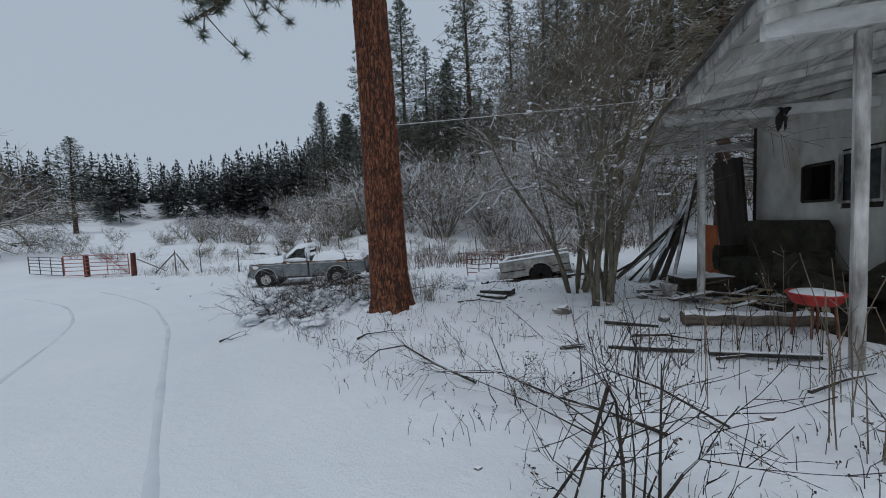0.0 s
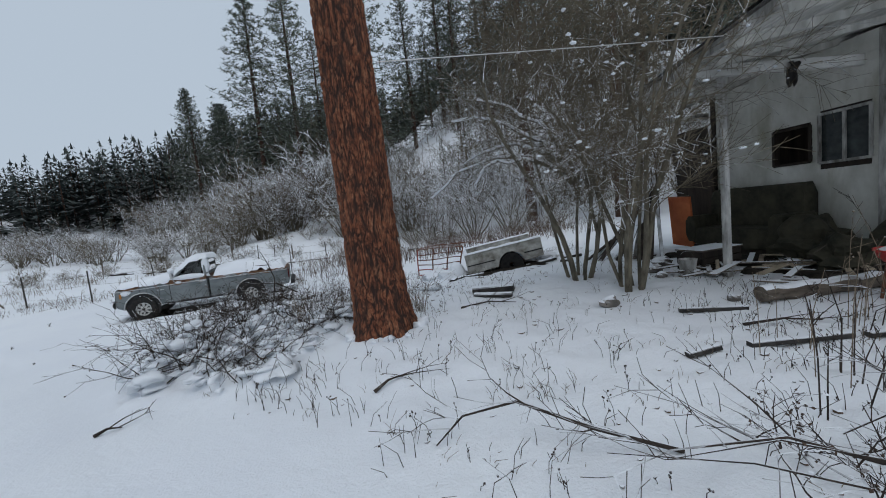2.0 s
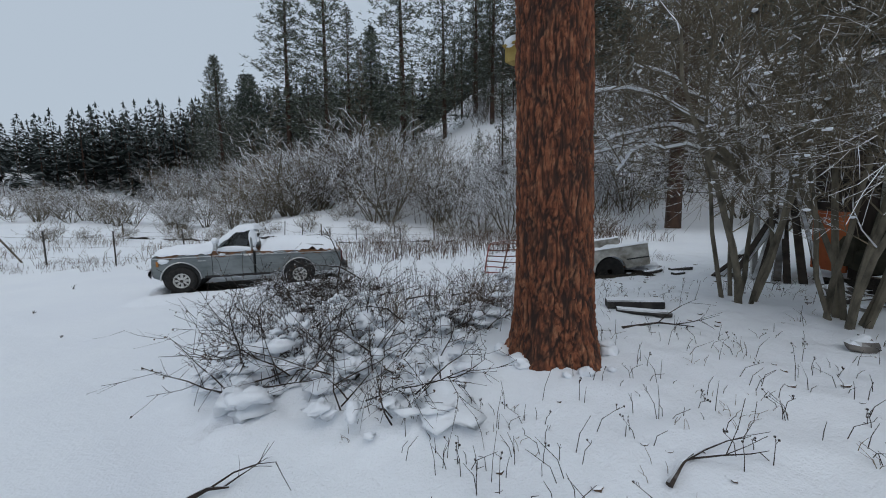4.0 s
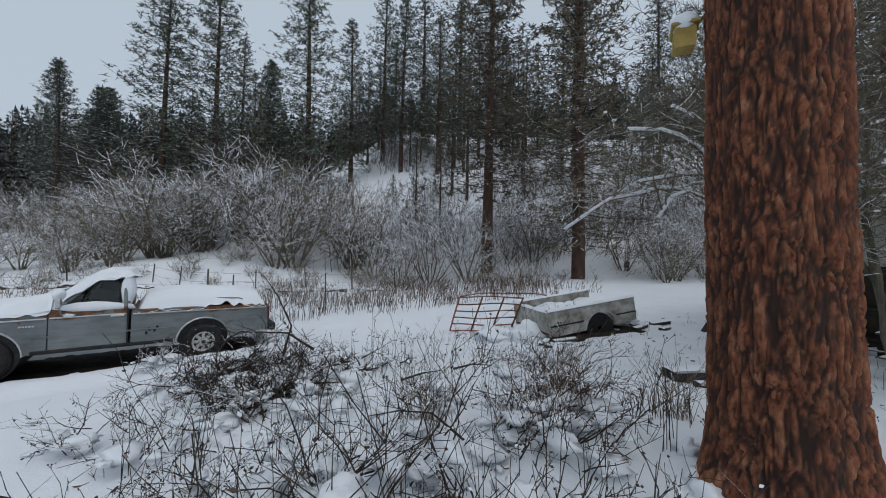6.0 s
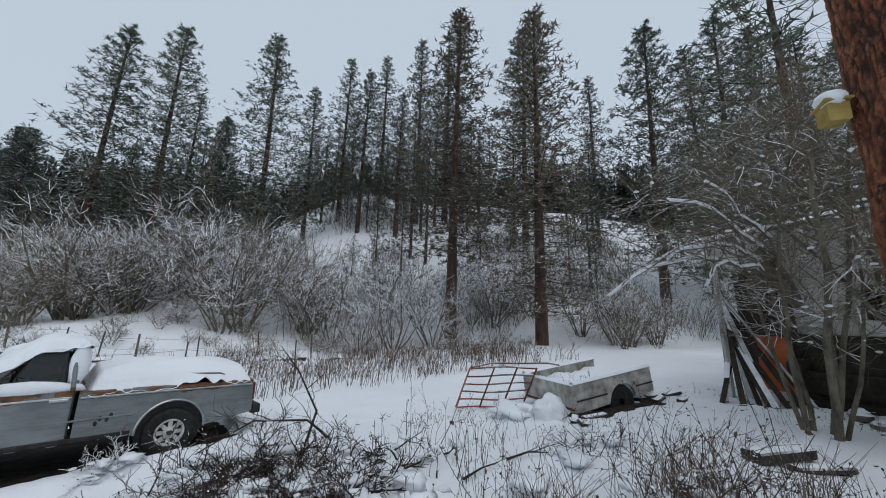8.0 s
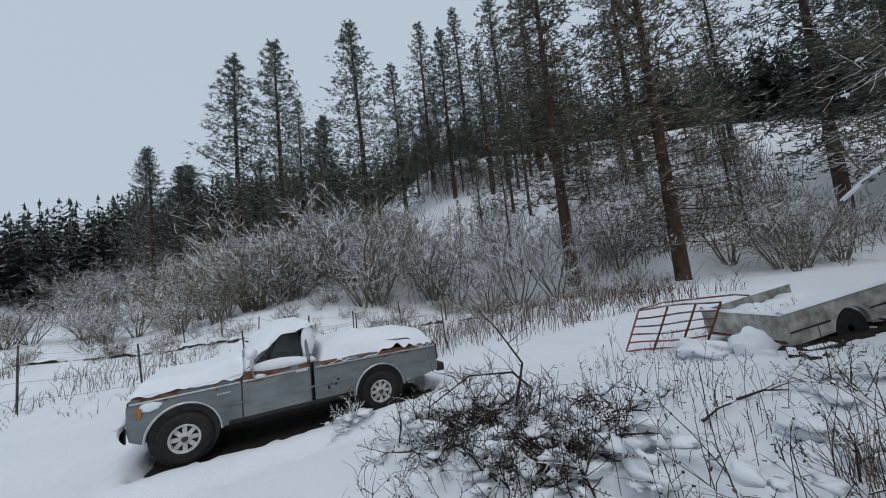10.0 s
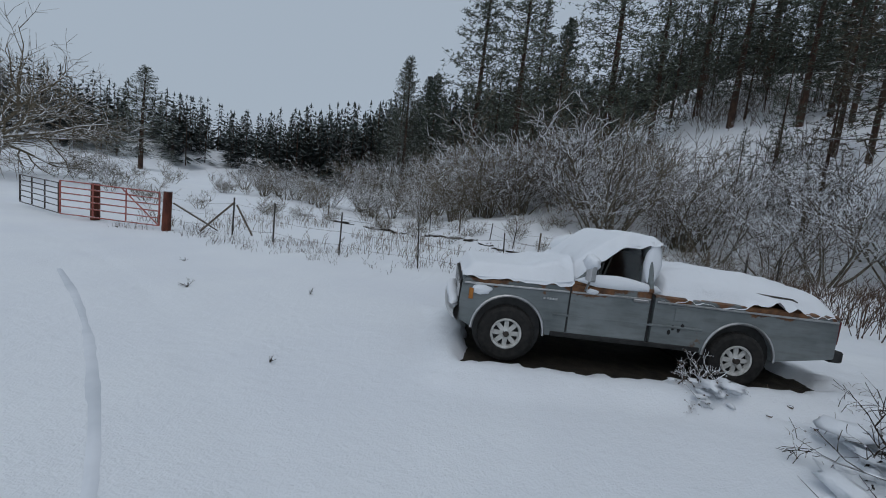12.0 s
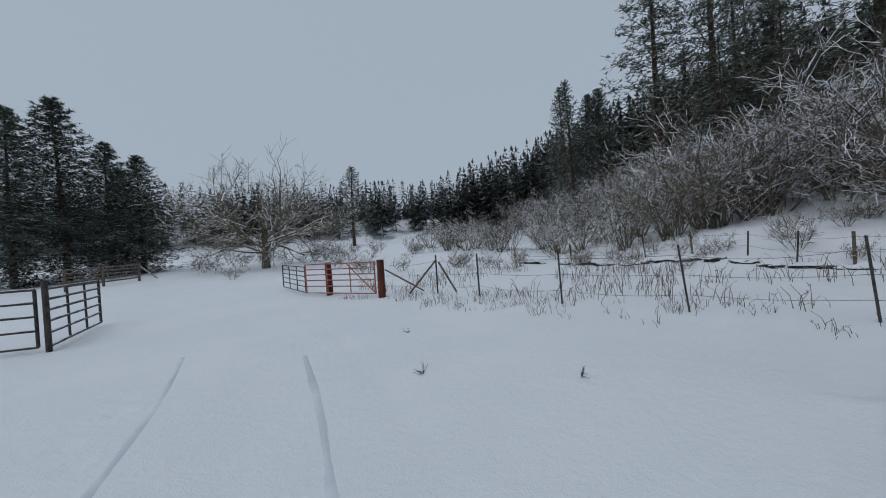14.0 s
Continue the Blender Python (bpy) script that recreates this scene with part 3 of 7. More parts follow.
while z < WZ1 - 0.01:
    z1 = z + 0.155
    cuts = [(WY0, WY1)]
    for hy0, hy1, hz0, hz1 in HOLES:
        if z1 > hz0 + 0.02 and z < hz1 - 0.02:
            cuts = [c for a, b in cuts for c in ((a, min(b, hy0)), (max(a, hy1), b)) if c[1] - c[0] > 0.02]
    for a, b in cuts:
        g = Geo()
        o = rs.uniform(-0.004, 0.003)
        pts = [(WX - 0.014 + o, z), (WX - 0.002 + o, z1 + 0.01), (WX + 0.008, z1 + 0.01), (WX + 0.008, z)]
        n = 0
        g.v = [Vector((x, yy, zz)) for yy in (a, b) for x, zz in pts]
        g.f = [(0, 1, 2, 3), (7, 6, 5, 4), (0, 4, 5, 1), (1, 5, 6, 2), (2, 6, 7, 3), (3, 7, 4, 0)]
        part("clapboard", g, WALL_PAINT, wall)
    z = z1
for i, (y0, y1, z0, z1) in enumerate(HOLES):
    win = part("window", Geo(), PAINT_WOOD, house)
    g = Geo()
    for a, b in (((y0, z0), (y1, z0)), ((y1, z0), (y1, z1)), ((y1, z1), (y0, z1)), ((y0, z1), (y0, z0))):
        plank(g, (WX - 0.02, *a), (WX - 0.02, *b), 0.05, 0.05, up=(1, 0, 0))
    if i:
        plank(g, (WX - 0.012, (y0 + y1) / 2, z0), (WX - 0.012, (y0 + y1) / 2, z1), 0.04, 0.05, up=(1, 0, 0))
    win.data = g.mesh("window", PAINT_WOOD if i else DARK_WOOD)
    if i:
        for a, b in ((y0, (y0 + y1) / 2), ((y0 + y1) / 2, y1)):
            g = Geo()
            g.box(pose(WX + 0.03, (a + b) / 2, (z0 + z1) / 2), (0.006, b - a - 0.02, z1 - z0))
            part("pane", g, GLASS_DIRTY, win, "dirty dark window pane")
g = Geo()
plank(g, (WX - 0.01, WY0 - 0.05, WZ0), (WX - 0.01, WY0 - 0.05, WZ1), 0.11, 0.10, 0.01)
part("corner_board", g, PAINT_WOOD, house)

# recessed porch bay: dark board walls
bx = 8.35
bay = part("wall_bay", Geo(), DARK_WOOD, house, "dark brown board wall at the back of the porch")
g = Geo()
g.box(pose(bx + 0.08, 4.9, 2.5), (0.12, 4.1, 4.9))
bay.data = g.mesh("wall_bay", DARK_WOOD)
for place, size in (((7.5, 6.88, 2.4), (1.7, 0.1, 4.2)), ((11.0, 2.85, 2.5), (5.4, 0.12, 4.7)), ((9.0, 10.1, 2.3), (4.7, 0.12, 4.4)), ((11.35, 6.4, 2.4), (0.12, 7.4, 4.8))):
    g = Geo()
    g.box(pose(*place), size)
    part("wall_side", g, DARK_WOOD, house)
y = 2.9
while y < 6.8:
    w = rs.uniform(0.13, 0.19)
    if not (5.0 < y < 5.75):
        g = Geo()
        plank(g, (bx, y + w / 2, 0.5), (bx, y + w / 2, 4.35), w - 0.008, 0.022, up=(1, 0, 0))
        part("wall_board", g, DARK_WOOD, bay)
    y += w
door = part("door", Geo(), DARK_WOOD, house, "dark weathered door with a narrow glazed light")
g = Geo()
g.box(pose(bx - 0.005, 5.4, 1.6), (0.045, 0.72, 2.0), 0.01)
for zc in (1.15, 2.05):
    g.box(pose(bx - 0.032, 5.4, zc), (0.012, 0.46, 0.6), 0.004)
door.data = g.mesh("door", OLD_WOOD)
g = Geo()
for a, b in (((5.85, 2.0), (6.35, 2.0)), ((6.35, 2.0), (6.35, 2.95)), ((6.35, 2.95), (5.85, 2.95)), ((5.85, 2.95), (5.85, 2.0))):
    plank(g, (bx - 0.03, *a), (bx - 0.03, *b), 0.05, 0.05, up=(1, 0, 0))
win = part("window", g, PAINT_WOOD, house)
g = Geo()
g.box(pose(bx - 0.022, 6.1, 2.47), (0.008, 0.46, 0.9))
part("pane", g, GLASS_DIRTY, win)
# porch ceiling beam end and a dark rag that hangs from it
g = Geo()
g.grid(lambda u, v: (5.02 + 0.16 * u + 0.03 * math.sin(9 * v), 7.09 - 0.04 * math.sin(7 * u + 5 * v), 3.86 - v * (0.30 + 0.1 * math.sin(11 * u))), 8, 8)
g.grid(lambda v, u: (5.02 + 0.16 * u + 0.03 * math.sin(9 * v), 7.07 - 0.04 * math.sin(7 * u + 5 * v), 3.86 - v * (0.30 + 0.1 * math.sin(11 * u))), 8, 8)
whole("rag", g, CHAR, "dark rag hanging from the porch beam", "rag")

# snow on the roof
g = Geo()
def _roof_snow(u, v):
    e = min(u, 1 - u, v, 1 - v) * 14
    n = noise.noise(Vector((u * 9, v * 12, 2)))
    return roof_at(-0.010 + 1.012 * u, -0.006 + 1.012 * v, 0.146 + 0.13 * smooth_step(e * 2 + 0.45) * (1 + 0.35 * n))
g.grid(_roof_snow, 40, 50)
whole("roof_snow", g, SNOW_SOFT, "even layer of snow on the house roof", "snow", kind="stuff", smooth=True)

# ---- clutter on and about the porch ----
def log_thing(a, b, r, mat, label, name="log"):
    g = Geo()
    a, b = Vector(a), Vector(b)
    n = 14
    pts = [a.lerp(b, i / n) + Vector((0, 0, 0.012 * math.sin(i * 1.7))) for i in range(n + 1)]
    g.tube(pts, [r * (1 + 0.07 * math.sin(i * 2.3)) for i in range(n + 1)], 12)
    return whole(name, g, mat, label, "log", smooth=False)


gz = ground_z
log_thing((2.92, 5.80, gz(2.9, 5.8) + 0.10), (4.72, 5.66, gz(4.7, 5.66) + 0.10), 0.105, OLD_WOOD, "snow-topped grey log lying before the porch")
for a, b in (((0.98, 4.82), (1.28, 4.78)), ((1.55, 4.74), (2.45, 4.58)), ((2.6, 4.56), (3.6, 4.37)), ((2.5, 5.6), (1.85, 5.9))):
    g = Geo()
    plank(g, (*a, snow_z(*a) + 0.03), (*b, snow_z(*b) + 0.035), 0.07, 0.05, 0.006)
    whole("rail", g, CHAR, "dark snow-dusted wooden rail lying in the snow", "rail", "rails before the porch")

# red tub on a leg frame
tub = thing("red_tub", pose(4.17, 5.18, 0), "faded red shallow tub on thin legs, full of snow", "tub")
g = Geo()
lathe(g, [(0.02, 0.92), (0.30, 0.93), (0.36, 0.98), (0.40, 1.06), (0.425, 1.065), (0.425, 1.09), (0.40, 1.09), (0.375, 1.04), (0.02, 1.03)], 28, Matrix(((1, 0, 0, 0), (0, 0, 1, 0), (0, 1, 0, 0), (0, 0, 0, 1))))
g.v = [Vector((p.x * 0.68, p.y * 0.68, 1.0 + (p.z - 1.0) * 0.9)) for p in g.v]
part("bowl", g, RED, tub, "worn red bowl", smooth=True)
for k in range(4):
    w = math.pi / 4 + k * math.pi / 2
    g = Geo()
    g.tube([(0.17 * math.cos(w), 0.17 * math.sin(w), 0.95), (0.22 * math.cos(w), 0.22 * math.sin(w), 0.42)], 0.016, 6)
    part("leg", g, RUST, tub)
g = Geo()
g.blob((4.17, 5.18, 1.055), (0.25, 0.25, 0.07), 3, 0.12, 18, 8)
whole("tub_snow", g, SNOW_SOFT, "rounded snow heap filling the red tub", "snow", smooth=True)

# sagging sofa under mouldy cloth against the front wall
sofa = thing("sofa", pose(6.0, 8.75, gz(6, 8.7)), "sagging old sofa draped in dark mouldy cloth", "sofa")
for name, c, s, r in (("seat", (0, 0, 0.36), (0.42, 0.95, 0.22), 1), ("backrest", (0.34, 0, 0.86), (0.16, 1.0, 0.55), 2), ("armrest", (-0.02, 0.98, 0.55), (0.42, 0.13, 0.3), 3), ("armrest", (-0.02, -0.98, 0.55), (0.42, 0.13, 0.3), 4)):
    g = Geo()
    n0 = 14
    g.blob(c, [v * 1.55 for v in s], r, 0.10, 24, 16)
    for i, p in enumerate(g.v):
        for ax in range(3):
            p[ax] = c[ax] + max(-s[ax], min(s[ax], p[ax] - c[ax]))
    part(name, g, CLOTH, sofa, smooth=False)
g = Geo()
g.box(pose(0.02, 0, 0.09), (0.8, 1.9, 0.18), 0.02)
part("base", g, DARK_WOOD, sofa)
g = Geo()
g.box(pose(5.62, 10.05, gz(5.6, 10) + 0.72, 4, -8, 3), (0.05, 0.62, 1.25), 0.012)
whole("orange_panel", g, ORANGE, "faded orange sheet leaning beside the sofa", "panel")
g = Geo()
g.box(pose(6.25, 10.3, gz(6, 10) + 1.5, 0, -5, 0), (0.06, 1.1, 2.9), 0.02)
whole("dark_board", g, DARK_WOOD, "tall dark sheet of board leaning at the house corner", "board")

# boards leaning against the far end of the porch, and fallen ones
rb = random.Random(11)
for i in range(13):
    t = i / 12
    x0, y0 = 3.2 + 1.25 * t + rb.uniform(-0.1, 0.1), 10.3 - 0.9 * t + rb.uniform(-0.35, 0.25)
    x1, y1 = 5.3 + 0.45 * t + rb.uniform(-0.12, 0.12), 10.75 + 0.4 * t
    g = Geo()
    plank(g, (x0, y0, snow_z(x0, y0) + 0.01), (x1, y1, 1.7 + 1.3 * t + rb.uniform(-0.3, 0.2)), rb.uniform(0.05, 0.13), 0.03, 0.004)
    whole("leaning_board", g, OLD_WOOD if i % 2 else DARK_WOOD, "long grey board leaning against the porch end, dusted with snow", "board", "boards leaning on the porch")
for i in range(34):
    x, y = rb.uniform(3.5, 5.6), rb.uniform(5.9, 7.9)
    a, l = rb.uniform(-0.9, 0.9) + (1.57 if rb.random() < 0.25 else 0), rb.uniform(0.4, 1.2)
    z = gz(x, y) + 0.03 + 0.006 * (i % 12) + rb.uniform(0, 0.1)
    g = Geo()
    plank(g, (x - l / 2 * math.cos(a), y - l / 2 * math.sin(a), z), (x + l / 2 * math.cos(a), y + l / 2 * math.sin(a), z + rb.uniform(-0.03, 0.06)), rb.uniform(0.03, 0.12), 0.022, 0.003)
    whole("scrap_board", g, OLD_WOOD if rb.random() < 0.75 else PALE_WOOD, "short weathered board in the junk heap on the porch", "board", "junk boards on the porch")
for i, (x, y, h, w, mat) in enumerate(((6.05, 5.75, 1.45, 0.10, PALE_WOOD), (6.15, 5.35, 2.0, 0.08, PAINT_WOOD), (6.5, 5.0, 1.25, 0.22, OLD_WOOD), (6.6, 6.4, 1.9, 0.14, OLD_WOOD), (6.9, 6.15, 1.6, 0.2, DARK_WOOD), (7.2, 4.6, 1.5, 0.3, OLD_WOOD), (6.3, 4.65, 1.3, 0.12, PALE_WOOD))):
    g = Geo()
    plank(g, (x, y, gz(x, y) - 0.02), (x + 0.35, y + 0.12, gz(x, y) + h), w, 0.035, 0.005, up=(0, 1, 0))
    whole("upright_board", g, mat, "bare board standing among the junk of the porch", "board", "boards standing in the porch")
# a box, buckets and stones by the second post
box_ = thing("wooden_crate", pose(4.25, 7.9, gz(4.2, 7.9), 0, 0, 8), "dark wooden crate with snow on its lid", "crate")
for zc in (0.07, 0.19, 0.31):
    for s in (-1, 1):
        g = Geo()
        g.box(pose(0, s * 0.24, zc), (0.95, 0.02, 0.105), 0.003)
        part("slat", g, DARK_WOOD, box_)
        g = Geo()
        g.box(pose(s * 0.465, 0, zc, 0, 0, 90), (0.46, 0.02, 0.105), 0.003)
        part("slat", g, DARK_WOOD, box_)
g = Geo()
g.box(pose(0, 0, 0.385), (1.0, 0.54, 0.025), 0.004)
part("lid", g, OLD_WOOD, box_)
for i, (x, y, r) in enumerate(((3.35, 8.2, 0.17), (3.75, 8.5, 0.2), (3.1, 7.7, 0.11), (3.6, 7.55, 0.13), (1.35, 6.57, 0.15), (5.2, 7.2, 0.16), (2.75, 6.0, 0.09), (4.6, 4.1, 0.14))):
    g = Geo()
    g.blob((x, y, snow_z(x, y) + r * 0.35), (r, r * 0.8, r * 0.6), i, 0.35, 10, 7)
    whole("stone", g, STONE, "rounded grey stone half buried in snow", "stone", "stones in the yard")
pail = thing("pail", pose(3.55, 7.62, gz(3.5, 7.6)), "pale enamel pail beside the porch post", "pail")
g = Geo()
lathe(g, [(0.0, 0.01), (0.11, 0.01), (0.145, 0.27), (0.152, 0.28), (0.14, 0.28), (0.105, 0.03), (0.0, 0.03)], 20, Matrix(((1, 0, 0, 0), (0, 0, 1, 0), (0, 1, 0, 0), (0, 0, 0, 1))))
part("bucket", g, PAINT_WOOD, pail, smooth=True)
g = Geo()
g.tube([(0.145 * math.cos(w), 0.03, 0.27 + 0.145 * math.sin(w)) for w in [math.pi * i / 10 for i in range(11)]], 0.004, 5)
part("handle", g, DARK_PIPE, pail)
# a heap of dark rags and bushy junk under the windows
for i, (x, y, sx, sy, sz, mat) in enumerate(((5.7, 7.35, 0.5, 0.45, 0.42, CLOTH), (5.35, 6.55, 0.45, 0.4, 0.3, CLOTH), (6.4, 6.2, 0.5, 0.5, 0.5, CLOTH), (7.4, 5.4, 0.6, 0.8, 0.5, CLOTH), (6.3, 4.5, 0.45, 0.5, 0.32, CLOTH))):
    g = Geo()
    g.blob((x, y, gz(x, y) + sz * 0.7), (sx, sy, sz), 20 + i, 0.7, 22, 14)
    whole("rag_heap", g, mat, "heap of dark mouldy rags and scrap", "rag heap", "rag heaps in the porch")
# clothes line
g = Geo()
pa, pb = Vector((-1.50, 6.66, 3.98)), Vector((8.3, 5.62, 3.93))
g.tube([pa.lerp(pb, i / 20) - Vector((0, 0, 0.05 * math.sin(math.pi * i / 20))) for i in range(21)], 0.006, 5)
whole("washing_line", g, ROPE, "pale slack washing line from the pine to the house", "line")
# two dark slabs lying in the snow past the pine
for a, b, w, h in (((-0.12, 8.75), (0.60, 8.45), 0.26, 0.13), ((-0.2, 8.35), (0.42, 8.05), 0.16, 0.07)):
    g = Geo()
    plank(g, (*a, snow_z(*a) + h * 0.5), (*b, snow_z(*b) + h * 0.5), w, h, 0.02)
    whole("scrap_slab", g, CHAR, "dark slab of scrap lying in the snow, snow along its top", "scrap", "slabs past the pine")


# ---- the grey pickup; local x forward, y to its left, z up from the ground under its tyres ----
TZ = -0.105
pickup = thing("pickup_truck", pose(*TRUCK_AT, TZ, 0, -0.4, TRUCK_TURN), "rusty grey two-door pickup under thick snow, parked", "pickup")
FX, RX, AXLE, HW = 1.37, -1.37, 0.36, 0.80


def arch(cx, r, n=12):
    return [(cx + r * math.cos(math.pi * i / n), 0.39 + r * math.sin(math.pi * i / n)) for i in range(n + 1)]


def slab_side(geo, outline, y0, y1, tuck=0.03):
    """A body shell from a side outline (x, z), rounded in a little at its foot and top."""
    n = len(geo.v)
    zs = [p[1] for p in outline]
    zmin, zmax = min(zs), max(zs)
    rings = []
    for y, t in ((y0, tuck), (y0 + 0.035 * (1 if y1 > y0 else -1), 0), (y1 - 0.035 * (1 if y1 > y0 else -1), 0), (y1, tuck)):
        ring = []
        for x, z in outline:
            cz = (zmin + zmax) / 2
            ring.append(len(geo.v))
            geo.v.append(Vector((x, y, z - t * (z - cz) / (zmax - zmin) * 1.2)))
        rings.append(ring)
    m = len(outline)
    for a, b in zip(rings, rings[1:]):
        geo.f += [(a[i], a[(i + 1) % m], b[(i + 1) % m], b[i]) for i in range(m)]
    geo.f.append(tuple(rings[0]))
    geo.f.append(tuple(reversed(rings[-1])))


# front clip and cab tub
g = Geo()
front = [(1.94, 0.46), (1.97, 0.60), (1.95, 0.93), (1.92, 0.985), (1.2, 1.015), (0.62, 1.045), (-0.27, 1.065), (-0.27, 0.44)] + [(x, z) for x, z in reversed(arch(FX, 0.425))]
slab_side(g, front, HW, -HW)
part("cab_body", g, TRUCK, pickup)
# cargo box
g = Geo()
bed = [(-0.31, 0.46), (-0.31, 1.03), (-2.46, 1.03), (-2.48, 0.52), (-2.46, 0.50)] + [(x, z) for x, z in arch(RX, 0.42)][::-1]
slab_side(g, bed, HW, -HW)
part("cargo_box", g, TRUCK, pickup)
g = Geo()
g.box(pose(-2.485, 0, 0.80), (0.03, 1.36, 0.40), 0.01)
part("tailgate", g, TRUCK, pickup)
for s in (1, -1):
    g = Geo()
    g.box(pose(-2.49, s * 0.74, 0.83), (0.035, 0.08, 0.28), 0.008)
    part("tail_light", g, TAIL_RED, pickup, "dull red tail light")
# wheel wells
for cx in (FX, RX):
    g = Geo()
    g.tube([(cx, -0.74, 0.41), (cx, 0.74, 0.41)], 0.405, 20)
    part("wheel_well", g, BLACK, pickup)
# chassis
for s in (1, -1):
    g = Geo()
    g.box(pose(-0.25, s * 0.42, 0.44), (4.0, 0.09, 0.12), 0.01)
    part("frame_rail", g, BLACK, pickup)
for cx in (FX, RX):
    g = Geo()
    g.tube([(cx, -0.6, AXLE), (cx, 0.6, AXLE)], 0.05, 10)
    g.blob((cx, 0.05, AXLE), (0.14, 0.13, 0.13), 1, 0.1)
    part("axle", g, BLACK, pickup)
# doors with seam, handle and belt trim
for s in (1, -1):
    g = Geo()
    g.box(pose(0.215, s * (HW + 0.001), 0.755, 0, 0.8, 0), (0.92, 0.018, 0.58), 0.006)
    door = part("door", g, TRUCK, pickup)
    g = Geo()
    g.box(pose(-0.13, s * (HW + 0.022), 0.945), (0.17, 0.02, 0.035), 0.006)
    part("handle", g, CHROME, door)
    for x0, x1, z0, z1 in ((1.93, 0.70, 0.925, 0.952), (0.67, -0.245, 0.955, 0.972), (-0.33, -2.44, 0.955, 0.955)):
        g = Geo()
        plank(g, (x0, s * (HW + 0.012), z0), (x1, s * (HW + 0.012), z1), 0.012, 0.022, 0.003)
        part("belt_trim", g, CHROME, pickup, "thin pale side moulding")
    for cx, r in ((FX, 0.43), (RX, 0.425)):
        g = Geo()
        g.tube([(x, s * (HW - 0.005), z) for x, z in [(cx + r * math.cos(math.pi * i / 18), 0.39 + r * math.sin(math.pi * i / 18)) for i in range(19)]], 0.018, 6)
        part("arch_trim", g, CHROME, pickup, "dull chrome wheel arch trim")
    g = Geo()
    plank(g, (0.86, s * (HW - 0.01), 0.43), (-0.9, s * (HW - 0.01), 0.44), 0.05, 0.06, 0.01)
    part("rocker", g, BLACK, pickup)
    g = Geo()
    g.box(pose(1.84, s * (HW + 0.006), 0.80), (0.05, 0.02, 0.13), 0.005)
    part("side_marker", g, AMBER, pickup, "amber side marker lamp")
    for sx in (0.685, -0.262):
        g = Geo()
        g.box(pose(sx, s * (HW + 0.0015), 0.755), (0.016, 0.012, 0.57), 0.003)
        part("door_gap", g, BLACK, pickup)
    g = Geo()
    plank(g, (0.86, s * (HW + 0.002), 0.665), (-0.9, s * (HW + 0.002), 0.68), 0.02, 0.028, 0.008)
    part("crease", g, TRUCK, pickup)
    # model badge: a row of bars
    badge = part("badge", Geo(), CHROME, pickup, "small chrome badge, unreadable")
    g = Geo()
    for k in range(5):
        g.box(pose(0.98 - 0.035 * k, s * (HW + 0.006), 0.845), (0.024, 0.01, 0.022))
    badge.data = g.mesh("badge", CHROME)
    # fuel door and door mirror
    if s == 1:
        g = Geo()
        g.box(pose(-0.64, HW + 0.004, 0.83), (0.17, 0.014, 0.15), 0.006)
        part("fuel_door", g, TRUCK, pickup)
        g = Geo()
        for k, (x, z) in enumerate(((-0.56, 0.67), (-0.63, 0.65), (-0.52, 0.61), (-0.67, 0.70))):
            g.blob((x, HW + 0.002, z), (0.022, 0.006, 0.032), k, 0.3, 8, 5)
        part("paint_chip", g, BLACK, pickup, "dark paint chips")
    mir = part("mirror", Geo(), CHROME, pickup, "chrome door mirror on a bracket")
    g = Geo()
    g.box(pose(0.55, s * (HW + 0.16), 1.22), (0.05, 0.17, 0.19), 0.02)
    mir.data = g.mesh("mirror", CHROME)
    for a, b in (((0.55, s * (HW + 0.16), 1.13), (0.53, s * (HW + 0.02), 0.99)), ((0.52, s * (HW + 0.02), 1.0), (0.42, s * (HW + 0.015), 0.985)), ((0.55, s * (HW + 0.10), 1.2), (0.5, s * (HW - 0.04), 1.18))):
        g = Geo()
        g.tube([a, b], 0.013, 6)
        part("bracket", g, CHROME, mir)
# cab frame: pillars, roof, back, with glass between
g = Geo()
for s in (1, -1):
    b0, b1 = s * 0.755, s * 0.63
    plank(g, (0.66, b0, 1.03), (0.13, b1, 1.57), 0.05, 0.05, 0.012)
    plank(g, (-0.24, b0, 1.04), (-0.20, b1, 1.58), 0.05, 0.17, 0.015, up=(0, 1, 0))
    plank(g, (0.15, b1, 1.575), (-0.26, b1, 1.585), 0.05, 0.05, 0.012)
    plank(g, (0.66, b0, 1.05), (-0.27, b0, 1.075), 0.05, 0.05, 0.012)
plank(g, (0.655, -0.76, 1.05), (0.655, 0.76, 1.05), 0.06, 0.05, 0.012)
plank(g, (-0.26, -0.76, 1.10), (-0.26, 0.76, 1.10), 0.05, 0.16, 0.012)
plank(g, (-0.23, -0.64, 1.565), (-0.23, 0.64, 1.565), 0.06, 0.07, 0.012)
plank(g, (0.14, -0.64, 1.57), (0.14, 0.64, 1.57), 0.06, 0.05, 0.012)
part("cab_frame", g, TRUCK, pickup)
g = Geo()
g.grid(lambda u, v: (0.19 - 0.47 * u, -0.66 + 1.32 * v, 1.60 + 0.035 * math.sin(math.pi * u) * math.sin(math.pi * v)), 8, 10)
g.grid(lambda v, u: (0.19 - 0.47 * u, -0.66 + 1.32 * v, 1.575), 1, 1)
for u in (0, 1):
    g.grid(lambda a, b, u=u: (0.19 - 0.47 * u, -0.66 + 1.32 * a, 1.575 + 0.025 * b), 4, 1)
part("cab_roof", g, TRUCK, pickup)


